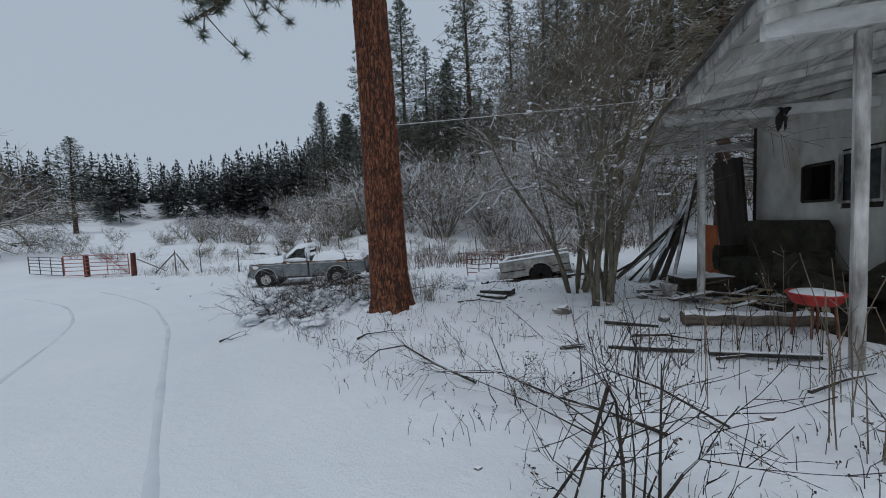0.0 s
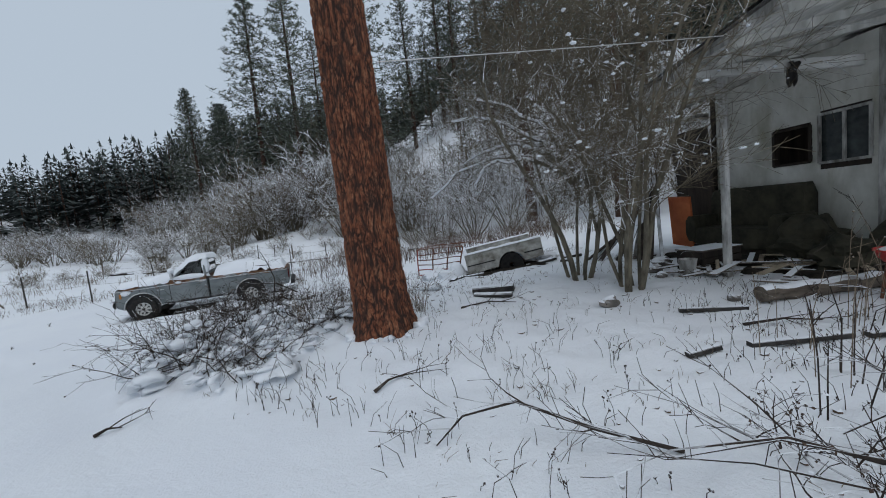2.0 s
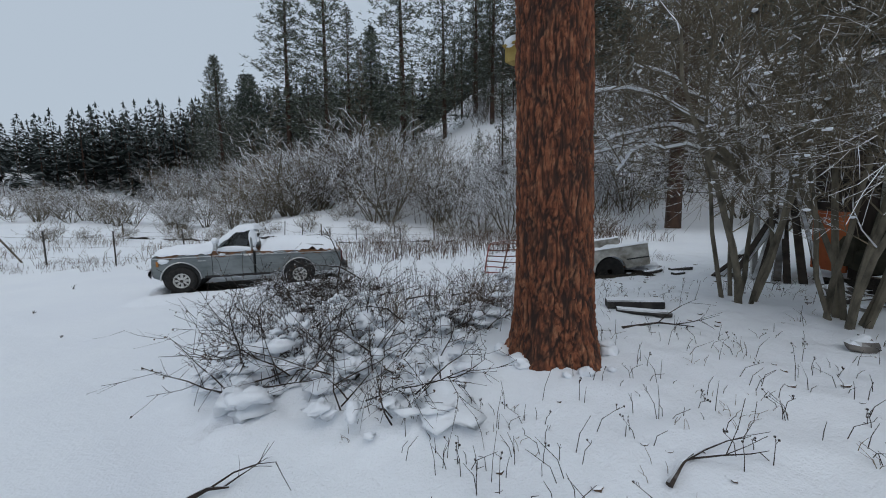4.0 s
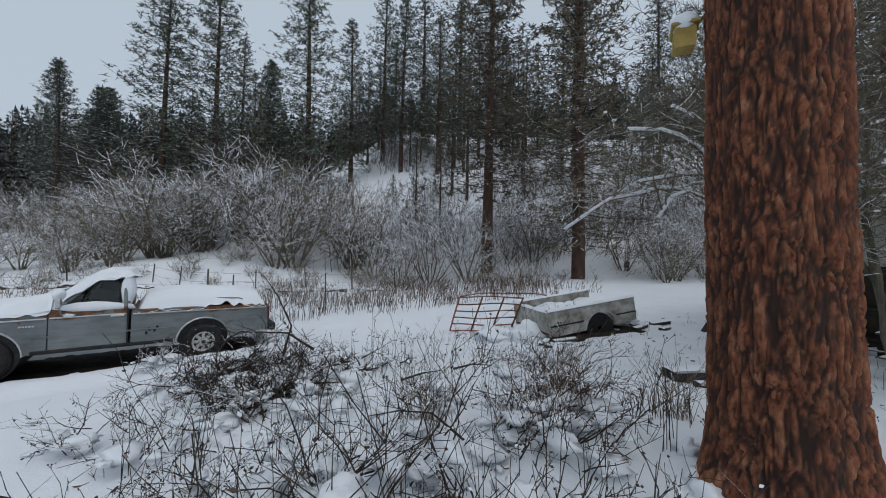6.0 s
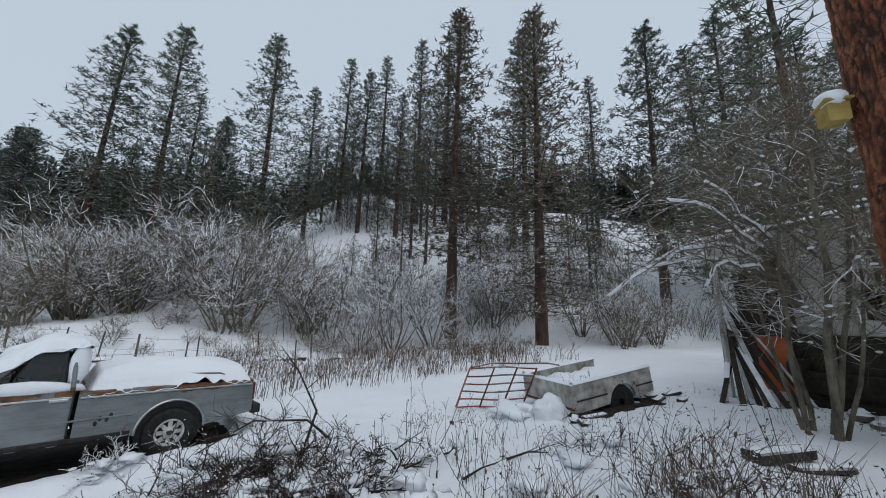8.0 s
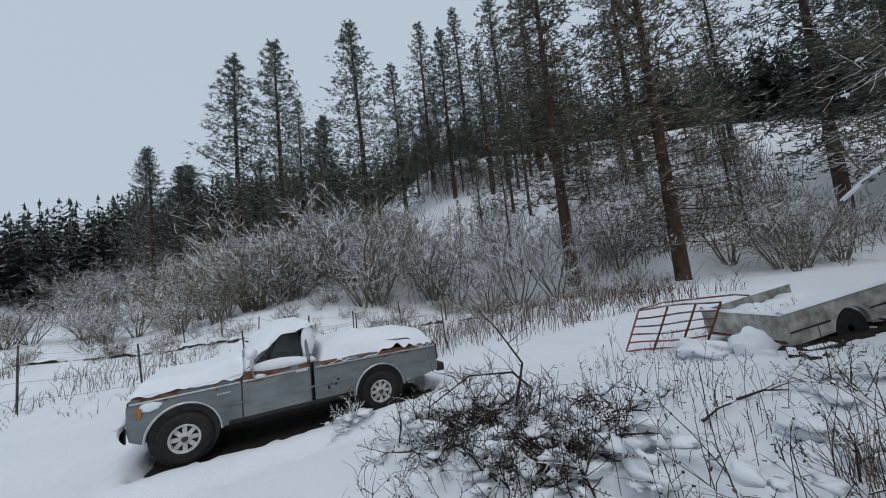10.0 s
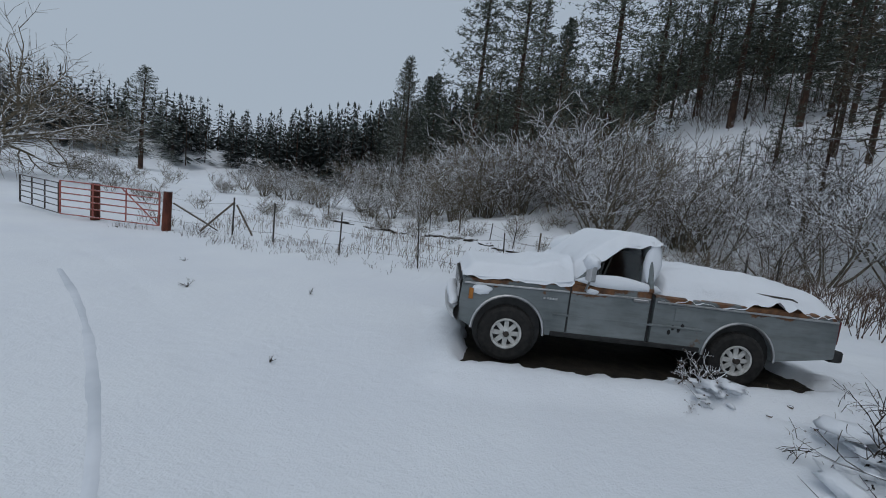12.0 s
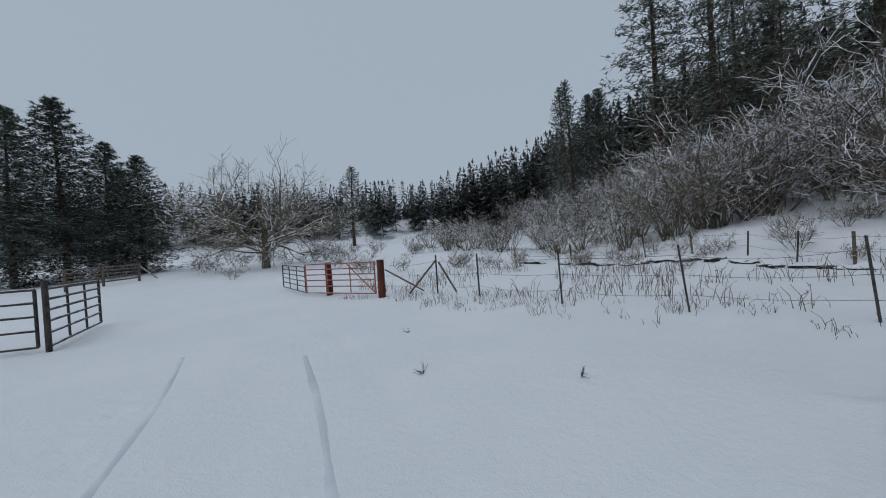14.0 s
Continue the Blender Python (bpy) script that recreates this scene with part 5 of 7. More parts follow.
# snow heaped against the wreck
for k, (x, y, a, b, h) in enumerate(((0.05, 11.95, 0.33, 0.28, 0.24), (-0.1, 12.6, 0.5, 0.5, 0.16), (2.6, 11.9, 0.4, 0.5, 0.2))):
    g = Geo()
    g.blob((x, y, ground_z(x, y) + 0.02), (a, b, h), 70 + k, 1.1, 22, 12)
    whole("snow_heap", g, SNOW_SOFT, "snow heaped against the wrecked cargo box", "snow", kind="stuff", smooth=True)

for k, (x, y, l, a) in enumerate(((2.45, 11.15, 0.45, 10), (2.75, 11.45, 0.3, -20), (0.12, 11.45, 0.4, 35), (0.5, 11.3, 0.5, -12), (2.9, 10.9, 0.25, 5), (3.3, 11.3, 0.5, -8), (-0.1, 11.1, 0.25, 60))):
    g = Geo()
    g.box(pose(x, y, snow_z(x, y) + 0.03, 6, -5, a), (l, 0.13, 0.07), 0.012)
    whole("scrap_piece", g, CHAR, "dark piece of scrap lying by the wrecked cargo box", "scrap", "scrap by the wreck")

# dark lumpy sheet that paints the shaded gap beneath the wreck
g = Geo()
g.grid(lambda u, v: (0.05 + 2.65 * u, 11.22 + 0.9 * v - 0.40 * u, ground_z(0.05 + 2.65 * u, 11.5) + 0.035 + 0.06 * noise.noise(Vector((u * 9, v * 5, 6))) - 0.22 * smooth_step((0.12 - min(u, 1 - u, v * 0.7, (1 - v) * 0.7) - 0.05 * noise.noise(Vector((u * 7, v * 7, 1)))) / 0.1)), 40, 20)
whole("sheltered_earth", g, EARTH_AND_SHADE, "dark sheet painting the shade beneath the wrecked cargo box", "ground", kind="structure", smooth=True)


# ---- the big ponderosa beside the path ----
PINE = (-1.80, 6.85)
pz = ground_z(*PINE)
pine = thing("ponderosa_pine", pose(*PINE, 0), "tall ponderosa pine with thick orange-red plated bark", "tree")
seg, rings, top = 230, 560, 9.0
g = Geo()
plate_val = []
for i in range(rings + 1):
    h = top * (i / rings) ** 1.15
    z = pz - 0.25 + h
    r0 = 0.350 - 0.0095 * h + 0.10 * math.exp(-max(0, h - 0.2) / 0.28)
    for k in range(seg):
        a = 2 * math.pi * k / seg
        c, s = math.cos(a), math.sin(a)
        p = Vector((c * 5.0, s * 5.0, z * 3.1))
        p += Vector((0.5 * noise.noise(p * 1.6), 0.5 * noise.noise(p * 1.6 + Vector((9, 0, 0))), 1.1 * noise.noise(p * 0.8 + Vector((0, 9, 0)))))
        near, _ = noise.voronoi(p)
        near2, _ = noise.voronoi(Vector((p.x * 2.6 + 3, p.y * 2.6 + 5, p.z * 1.9)))
        ragged = noise.noise(p * 3.1) + 0.6 * noise.noise(p * 7.3)
        crack = near[1] - near[0] + 0.20 * ragged
        flake = near2[1] - near2[0] + 0.16 * ragged
        plate = (0.25 + 0.75 * smooth_step(crack / 0.34)) * (0.35 + 0.65 * smooth_step(flake / 0.30))
        layer = 0.5 + 0.5 * noise.noise(p * 0.8 + Vector((0, 0, 40)))
        lump = noise.noise(Vector((c * 1.1, s * 1.1, z * 0.35)))
        flare = 0.06 * math.exp(-max(0, h - 0.15) / 0.3) * math.sin(5 * a + 1.0)
        r = r0 + 0.020 * lump + flare + 0.032 * plate * (0.6 + 0.5 * layer) + 0.006 * noise.noise(p * 5)
        g.v.append(Vector((c * r - 0.026 * h, s * r + 0.012 * h, z)))
        plate_val.append(plate * (0.75 + 0.25 * noise.noise(p * 3)))
for i in range(rings):
    for k in range(seg):
        k2 = (k + 1) % seg
        g.f.append((i * seg + k, i * seg + k2, (i + 1) * seg + k2, (i + 1) * seg + k))
me = g.mesh("trunk", BARK, True)
at = me.attributes.new("plate", "FLOAT", "POINT")
at.data.foreach_set("value", plate_val)
trunk = part("trunk", me, BARK, pine)
g = Geo()
g.tube([(-0.026 * h, 0.012 * h, pz - 0.25 + h) for h in (8.8, 12, 17, 22, 26)], [0.265, 0.23, 0.17, 0.10, 0.02], 12)
part("upper_trunk", g, BARK_DARK, pine)


def tuft(geo, c, n, length, width, rng, up=0.25):
    """A spray of needles round a twig's end."""
    for _ in range(n):
        d = Vector((rng.gauss(0, 1), rng.gauss(0, 1), rng.gauss(up, 0.8)))
        if d.length < 1e-3:
            continue
        d.normalize()
        s = d.cross(Vector((rng.gauss(0, 1), rng.gauss(0, 1), rng.gauss(0, 1))))
        if s.length < 1e-3:
            continue
        s = s.normalized() * width
        l = length * rng.uniform(0.7, 1.2)
        geo.tri(c - s, c + s, c + d * l)


rp = random.Random(5)
limb_g, needle_g = Geo(), Geo()


def pine_limb(z, ang, length, drop, tufts, fine):
    b = Vector((-0.026 * (z - pz), 0.012 * (z - pz), z))
    d = Vector((math.cos(ang), math.sin(ang), 0))
    pts = [b + d * length * k + Vector((0, 0, 0.25 * k - drop * k * k)) for k in [i / 7 for i in range(8)]]
    limb_g.tube(pts, [0.055 * (1 - 0.85 * i / 7) for i in range(8)], 6)
    for _ in range(tufts):
        k = rp.uniform(0.35, 1.0)
        i = min(6, int(k * 7))
        p = pts[i].lerp(pts[i + 1], k * 7 - i)
        e = p + Vector((rp.gauss(0, 0.32), rp.gauss(0, 0.32), rp.gauss(-0.14, 0.22))) * (0.5 + 0.6 * k)
        limb_g.tube([p, p.lerp(e, 0.5) + Vector((0, 0, -0.04)), e], [0.012, 0.009, 0.006], 4, False)
        tuft(needle_g, e, fine, 0.16, 0.0065 if fine > 40 else 0.012, rp)
        tuft(needle_g, p.lerp(e, 0.72), fine // 2, 0.17, 0.0065 if fine > 40 else 0.012, rp)


for z, tx, ty, ln, dr, n in ((6.75, -3.25, 4.85, 2.6, 1.70, 46), (7.0, -2.2, 4.9, 2.1, 1.45, 18), (6.6, -3.65, 5.35, 2.7, 1.45, 22)):
    pine_limb(z, math.atan2(ty - PINE[1], tx - PINE[0]), ln, dr, n, 70)
for i in range(46):
    z = 9.5 + 16 * (i / 46) ** 0.95
    pine_limb(z, i * 2.4, rp.uniform(0.75, 1.1) * (4.0 - 3.0 * ((z - 9.5) / 16.5)), rp.uniform(0.3, 1.1), 11, 16)
part("branchwork", limb_g, BARK_DARK, pine)
part("crown", needle_g, NEEDLE, pine)
rs2 = random.Random(12)
for k in range(13):
    a = 2 * math.pi * (k + rs2.uniform(-0.3, 0.3)) / 13
    q = rs2.uniform(0.025, 0.075)
    g = Geo()
    x, y = PINE[0] + rs2.uniform(0.44, 0.58) * math.cos(a), PINE[1] + rs2.uniform(0.44, 0.58) * math.sin(a)
    g.blob((x, y, snow_z(x, y) + 0.02), (q * 1.5, q * 1.3, q * 0.9), k, 0.7, 14, 8)
    whole("snow_clump", g, SNOW_SOFT, "clump of snow at the foot of the pine", "snow", "snow clumps round the pine", kind="stuff", smooth=True)
# nesting box on the trunk
nest = thing("nesting_box", pose(-2.12, 7.28, 3.50, 0, 0, 40), "small faded yellow nesting box with a snow cap", "nesting box")
g = Geo()
g.box(pose(0, 0, 0.0), (0.13, 0.13, 0.14), 0.01)
part("box", g, YELLOW, nest)
g = Geo()
g.box(pose(0, 0, 0.08, 0, 8, 0), (0.17, 0.17, 0.02), 0.006)
part("lid", g, YELLOW, nest)
g = Geo()
g.blob((-2.12, 7.28, 3.62), (0.10, 0.09, 0.075), 3, 0.2, 14, 8)
whole("box_snow", g, SNOW_SOFT, "cap of snow on the nesting box", "snow", smooth=True)


# ---- conifers ----
def conifer(name, h, crown, spread, n, seed, mat, label, tufts=10, needles=9, size=0.40, group="conifers on the hillside"):
    """h: height; crown: share of the height that is bare trunk; spread: longest limb."""
    r = random.Random(seed)
    ob = thing(name, pose(0, 0, 0), label, "tree", group)
    g = Geo()
    lean = Vector((r.uniform(-0.25, 0.25), r.uniform(-0.25, 0.25), 0))
    def axis(k):
        return Vector((lean.x * k * k, lean.y * k * k, h * k - 0.4 * (1 - k)))
    g.tube([axis(i / 10) for i in range(11)], [0.0105 * h * (1 - 0.95 * i / 10) + 0.02 for i in range(11)], 8)
    limbs, crown_g = Geo(), Geo()
    a = 0.0
    for i in range(n):
        k = crown + (1 - crown) * ((i + r.random()) / n) ** 0.93
        kk = (k - crown) / (1 - crown)
        shape = (0.62 + 0.38 * min(1, kk * 5)) * (1 - kk) ** 0.8
        ln = spread * shape * r.uniform(0.5, 1.12) + 0.3
        a += 2.4 + r.uniform(-0.5, 0.5)
        d = Vector((math.cos(a), math.sin(a), 0))
        w = Vector((-d.y, d.x, 0))
        rise = r.uniform(-0.30, 0.05) + 0.75 * kk
        b = axis(k)
        pts = [b + d * ln * q + Vector((0, 0, ln * (rise * q - 0.22 * q * (1 - q)))) for q in (0, 0.35, 0.7, 1.0)]
        limbs.tube(pts, [0.030 * (0.4 + ln / spread), 0.022, 0.014, 0.008], 3, False)
        for j in range(max(3, int(tufts * (0.25 + 0.75 * ln / spread)))):
            q = 1 - 0.92 * r.random() ** 1.25
            s = min(2, int(q * 3))
            out = w * r.gauss(0, 0.17) * ln * (1.15 - 0.6 * q)
            p = pts[s].lerp(pts[s + 1], q * 3 - s) + out + Vector((0, 0, r.gauss(0.0, 0.07) * ln - 0.25 * out.length))
            tuft(crown_g, p, needles, size * r.uniform(0.7, 1.25), size * 0.10, r, 0.30)
    for i in range(int(10 * crown)):
        k = r.uniform(0.15, crown)
        a, ln = r.uniform(0, 6.283), r.uniform(0.3, 1.4)
        b = axis(k)
        limbs.tube([b, b + Vector((math.cos(a) * ln, math.sin(a) * ln, -0.15 * ln))], [0.025, 0.008], 3, False)
    part("trunk", g, BARK_DARK, ob)
    part("branchwork", limbs, TWIG_BARE, ob)
    part("crown", crown_g, mat, ob)
    return ob


PINE_LABEL = "tall dark green pine with snow-flecked boughs"
SLIM_LABEL, FIR_LABEL = "slender pine with a high thin crown", "dense dark fir dusted with snow"
BROWN_LABEL, LOW_LABEL = "pine with a bare reddish trunk and browning snowy boughs", "pine whose low browning boughs hang to the ground"
# six kinds, each once fine for the trees that stand out and once lighter for the woods between
PROTO = [conifer("pine_tree", 24, 0.10, 4.9, 200, 1, NEEDLE, PINE_LABEL, 24, 6, 0.30), conifer("pine_tree", 24, 0.14, 4.6, 190, 2, NEEDLE, PINE_LABEL, 24, 6, 0.30),
         conifer("pine_tree", 24, 0.20, 3.6, 160, 3, NEEDLE, SLIM_LABEL, 18, 6, 0.30), conifer("fir_tree", 18, 0.03, 4.4, 270, 4, NEEDLE_FIR, FIR_LABEL, 28, 6, 0.30),
         conifer("pine_tree", 26, 0.22, 4.2, 190, 6, NEEDLE_BROWN, BROWN_LABEL, 22, 6, 0.30), conifer("pine_tree", 24, 0.10, 3.9, 190, 7, NEEDLE_BROWN, LOW_LABEL, 20, 6, 0.30),
         conifer("pine_tree", 24, 0.08, 4.9, 105, 8, NEEDLE, PINE_LABEL, 12, 6, 0.44), conifer("pine_tree", 24, 0.12, 4.6, 100, 9, NEEDLE, PINE_LABEL, 12, 6, 0.44),
         conifer("pine_tree", 24, 0.16, 3.8, 90, 10, NEEDLE, SLIM_LABEL, 10, 6, 0.42), conifer("fir_tree", 18, 0.03, 4.2, 95, 11, NEEDLE, FIR_LABEL, 12, 6, 0.38),
         conifer("pine_tree", 26, 0.18, 4.2, 95, 12, NEEDLE_BROWN, BROWN_LABEL, 11, 6, 0.44), conifer("pine_tree", 24, 0.08, 3.9, 95, 13, NEEDLE_BROWN, LOW_LABEL, 11, 6, 0.44)]
used = [False] * len(PROTO)


def plant(i, x, y, height, turn, wide=1.0):
    """Stands a tree of the i-th kind at x, y; height in metres."""
    s = height / (24, 24, 24, 18, 26, 24)[i % 6]
    m = pose(x, y, ground_z(x, y), 0, 0, turn) @ Matrix.Diagonal((s * wide, s * wide, s, 1))
    if not used[i]:
        used[i] = True
        PROTO[i].matrix_basis = m
        return PROTO[i]
    ob = PROTO[i].copy()
    scene.collection.objects.link(ob)
    for c in PROTO[i].children:
        d = c.copy()
        scene.collection.objects.link(d)
        d.parent = ob
    ob.matrix_basis = m
    return ob


# trees that can be told apart: kind, x, y, height of the tip over the datum, width
LEFT_TREES = [
    (0, -31.5, 68.0, 26.4, 1.00),
    (3, -28.6, 73.4, 25.5, 1.00),
    (1, -17.6, 55.8, 33.8, 1.10),
    (1, -12.5, 55.7, 36.3, 1.05),
    (2, -10.9, 66.9, 34.1, 1.00),
    (3, -7.4, 69.0, 32.4, 0.90),
    (0, -2.3, 52.9, 37.6, 1.10),
    (0, 4.2, 61.1, 37.4, 1.00),
    (2, 9.5, 62.9, 46.6, 1.00),
    (1, 10.0, 54.4, 38.9, 1.00),
    (2, 16.3, 62.7, 49.9, 1.00),
]
HILL_TREES = [
    (2, 14.0, 50.6, 34.6, 1.00),
    (2, 20.1, 56.5, 50.6, 1.00),
    (2, 25.2, 55.8, 50.9, 1.00),
    (1, 29.7, 41.9, 47.7, 1.00),
    (2, 43.7, 40.3, 43.5, 1.00),
    (1, 35.3, 27.0, 39.3, 1.10),
    (0, 45.4, 26.1, 40.1, 1.00),
    (1, 37.7, 20.7, 36.9, 1.00),
    (1, 40.5, 17.9, 34.6, 1.00),
    (2, 35.2, 13.9, 28.5, 1.00),
    (0, 38.5, 12.3, 27.7, 1.00),
]
FAR_TREES = [
    (3, -56.7, 10.2, 15.6, 1.00),
    (3, -56.6, 13.3, 17.0, 1.00),
    (3, -59.3, 16.5, 14.4, 1.00),
    (3, -59.9, 19.2, 13.6, 1.10),
    (3, -63.1, 18.4, 12.8, 1.00),
    (1, -87.4, 66.3, 23.7, 1.40),
    (0, -38.6, 83.1, 32.1, 1.00),
    (3, -33.0, 83.0, 28.7, 1.00),
    (4, 10.2, 30.8, 30.5, 1.15),
    (5, 15.0, 25.9, 29.5, 1.20),
]
for i, x, y, tip, wide in LEFT_TREES + HILL_TREES + FAR_TREES:
    plant(i, x, y, max(5.0, tip - ground_z(x, y)), (x * 77 + y * 31) % 360, wide * (1.55 if x < -50 else 1.25))
rt = random.Random(8)
count = 0
while count < 110:
    x, y = rt.uniform(-60, 75), rt.uniform(20, 125)
    d = hill_depth(x, y)
    if d < 9 or d > 75 or math.hypot(x + 6, y - 7) < 42 or (x > -4 and noise.noise(Vector((x * 0.11, y * 0.11, 61))) < (0.05 if y < 40 else -0.25)):
        continue
    count += 1
    plant(6 + rt.choice((1, 2, 2, 3, 0) if x > 5 else (0, 0, 1, 1, 2, 3, 3, 5)), x, y, rt.uniform(9, 20) if x > -12 else rt.uniform(8, 17), rt.uniform(0, 360), rt.uniform(0.85, 1.2))
# young growth on the near slope, with open snow left between
count = 0
while count < 30:
    x, y = rt.uniform(-34, 44), rt.uniform(22, 78)
    d = hill_depth(x, y)
    if d < 8 or d > 34 or noise.noise(Vector((x * 0.11, y * 0.11, 61))) < 0.08:
        continue
    count += 1
    plant(6 + rt.choice((0, 1, 3, 4, 5, 5)), x, y, rt.uniform(4.5, 11), rt.uniform(0, 360), rt.uniform(0.95, 1.3))
# tall slim pines up the draw of the hillside
for k in range(13):
    a, q = radians(rt.uniform(29, 43)), rt.uniform(40, 66)
    plant(8, -8.5 + q * math.sin(a), 8.9 + q * math.cos(a), rt.uniform(13, 20), rt.uniform(0, 360), rt.uniform(1.0, 1.3))
# woods right behind the house and to its side
for k in range(40):
    x, y = rt.uniform(14, 56), rt.uniform(-12, 46)
    if hill_depth(x, y) < 1 and rt.random() < 0.6:
        continue
    if y > 16 and (math.hypot(x, y) < 42 or noise.noise(Vector((x * 0.11, y * 0.11, 61))) < 0.05):
        continue
    if math.hypot(x - 15, y - 26) < 3:
        continue
    plant(6 + rt.choice((1, 1, 2, 2, 0)), x, y, rt.uniform(14, 25), rt.uniform(0, 360), rt.uniform(1.1, 1.35))


# ---- far woods: too many to count ----
def far_tree(g, t, x, y, z, h, r):
    t.tube([(x, y, z - 0.5), (x, y, z + h * 0.95)], [0.012 * h, 0.02], 3, False)
    n = int(r.uniform(13, 18))
    for i in range(n):
        k = 0.06 + 0.92 * i / n
        w = 0.175 * h * (1 - k) ** 0.85 * r.uniform(0.6, 1.3) + 0.10
        for j in range(6):
            a = r.uniform(0, 6.283)
            c = Vector((x + 0.25 * w * math.cos(a), y + 0.25 * w * math.sin(a), z + h * k))
            e = c + Vector((w * math.cos(a), w * math.sin(a), r.uniform(-0.35, 0.25) * w + 0.015 * h))
            s = Vector((-math.sin(a), math.cos(a), 0)) * w * 0.30
            g.tri(c + Vector((0, 0, 0.045 * h)), e + s, e - s)
    g.tri((x, y, z + h), (x + 0.02 * h, y, z + h * 0.9), (x - 0.02 * h, y, z + h * 0.9))


rw = random.Random(17)
fg, ft = Geo(), Geo()
made = 0
while made < 3000:
    a = rw.uniform(-2.2, 2.6)
    dist = 88 + 310 * rw.random() ** 1.5
    x, y = -8 - math.sin(a) * dist, 10 + math.cos(a) * dist
    d = hill_depth(x, y)
    if d < 1.5 or d > 120 or (d > 40 and a > 0.3 and rw.random() < 0.5):
        continue
    made += 1
    far_tree(fg, ft, x, y, ground_z(x, y), rw.uniform(10, 18), rw)
woods = thing("far_woods", pose(0, 0, 0), "dark conifer woods on the far ridge", "woods", kind="stuff")
part("crowns", fg, NEEDLE_FAR, woods)
part("trunks", ft, BARK_DARK, woods)


# ---- bare shrubs ----
def grow(g, p, d, ln, r, depth, rng, minr, kids=(4, 6), up=0.12, wild=0.3):
    """A branch with its side branches; thickness falls to minr."""
    n = 4 if depth > 1 else (3 if depth else 2)
    pts, rad = [Vector(p)], [r]
    d = Vector(d).normalized()
    for i in range(n):
        d = (d + Vector((rng.gauss(0, wild), rng.gauss(0, wild), rng.gauss(up, wild * 0.7))) * 0.45).normalized()
        pts.append(pts[-1] + d * ln / n)
        rad.append(max(minr * 0.7, r * (1 - 0.75 * (i + 1) / n)))
    g.tube(pts, rad, 5 if r > 0.03 else 3, False)
    if depth:
        for _ in range(rng.randint(*kids)):
            k = rng.uniform(0.25, 1.0) * n
            i = min(n - 1, int(k))
            q = pts[i].lerp(pts[i + 1], k - i)
            t = (pts[i + 1] - pts[i]).normalized()
            side = t.cross(Vector((rng.gauss(0, 1), rng.gauss(0, 1), rng.gauss(0, 1))))
            if side.length < 1e-3:
                continue
            nd = t * 0.75 + side.normalized() * rng.uniform(0.5, 1.0)
            grow(g, q, nd, ln * rng.uniform(0.4, 0.65), max(minr, r * 0.42), depth - 1, rng, minr, kids, up, wild)


def shrub(h, w, stems, seed, mat, label, depth=3, minr=0.011, kids=(3, 4), name="shrub", group="snowy shrubs", up=0.15):
    r = random.Random(seed)
    ob = thing(name, pose(0, 0, 0), label, "shrub", group)
    st, tw = Geo(), Geo()
    for i in range(stems):
        a = 6.283 * i / stems + r.uniform(-0.4, 0.4)
        o = r.uniform(0.1, 0.35) * w * 0.3
        p = Vector((o * math.cos(a), o * math.sin(a), -0.1))
        out = r.uniform(0.15, 0.75) * w / h
        d = Vector((math.cos(a) * out, math.sin(a) * out, 1)).normalized()
        ln = h * r.uniform(0.5, 0.8)
        pts = [p]
        for j in range(4):
            d = (d + Vector((r.gauss(0, 0.12), r.gauss(0, 0.12), 0.02))).normalized()
            pts.append(pts[-1] + d * ln / 4)
        r0 = 0.010 * h * r.uniform(0.7, 1.2)
        st.tube(pts, [r0, r0 * 0.85, r0 * 0.7, r0 * 0.5, r0 * 0.3], 5)
        for _ in range(r.randint(5, 7)):
            k = r.uniform(0.8, 4)
            q = pts[min(3, int(k))].lerp(pts[min(3, int(k)) + 1], k - min(3, int(k)))
            b = r.uniform(0, 6.283)
            grow(tw, q, (math.cos(b), math.sin(b), r.uniform(0.0, 0.9)), h * r.uniform(0.2, 0.42), r0 * 0.45, depth - 1, r, minr, kids, up)
    part("woody_base", st, STEM_GREY, ob)
    part("crown", tw, mat, ob)
    return ob


SHRUBS = [shrub(4.6, 4.6, 8, 31, TWIG, "bare many-stemmed shrub laden with snow"), shrub(4.2, 5.2, 8, 32, TWIG, "wide bare shrub laden with snow"),
          shrub(5.2, 3.8, 8, 33, TWIG_SPECK, "tall bare grey-brown shrub flecked with snow"), shrub(2.0, 2.6, 6, 34, TWIG_SPECK, "low brown bush bowed under snow", 2, 0.010, (4, 6))]
SH_H = (4.6, 4.2, 5.2, 2.0)
sh_used = [False] * 4


def put_shrub(i, x, y, h, turn):
    s = h / SH_H[i]
    m = pose(x, y, ground_z(x, y), 0, 0, turn) @ Matrix.Scale(s, 4)
    if not sh_used[i]:
        sh_used[i] = True
        SHRUBS[i].matrix_basis = m
        return
    ob = SHRUBS[i].copy()
    scene.collection.objects.link(ob)
    for c in SHRUBS[i].children:
        d = c.copy()
        scene.collection.objects.link(d)
        d.parent = ob
    ob.matrix_basis = m


rsx = random.Random(77)
def foot_point(k):
    """A place along the hill's foot, k from the right to far left."""
    line = [Vector(p) for p in ((26, 21), (15, 27.5), (-12, 31.5), (-28, 60), (-75, 112))]
    lens = [(b - a).length for a, b in zip(line, line[1:])]
    s = k * sum(lens)
    for a, b, l in zip(line, line[1:], lens):
        if s <= l:
            return a.lerp(b, s / l)
        s -= l
    return line[-1]


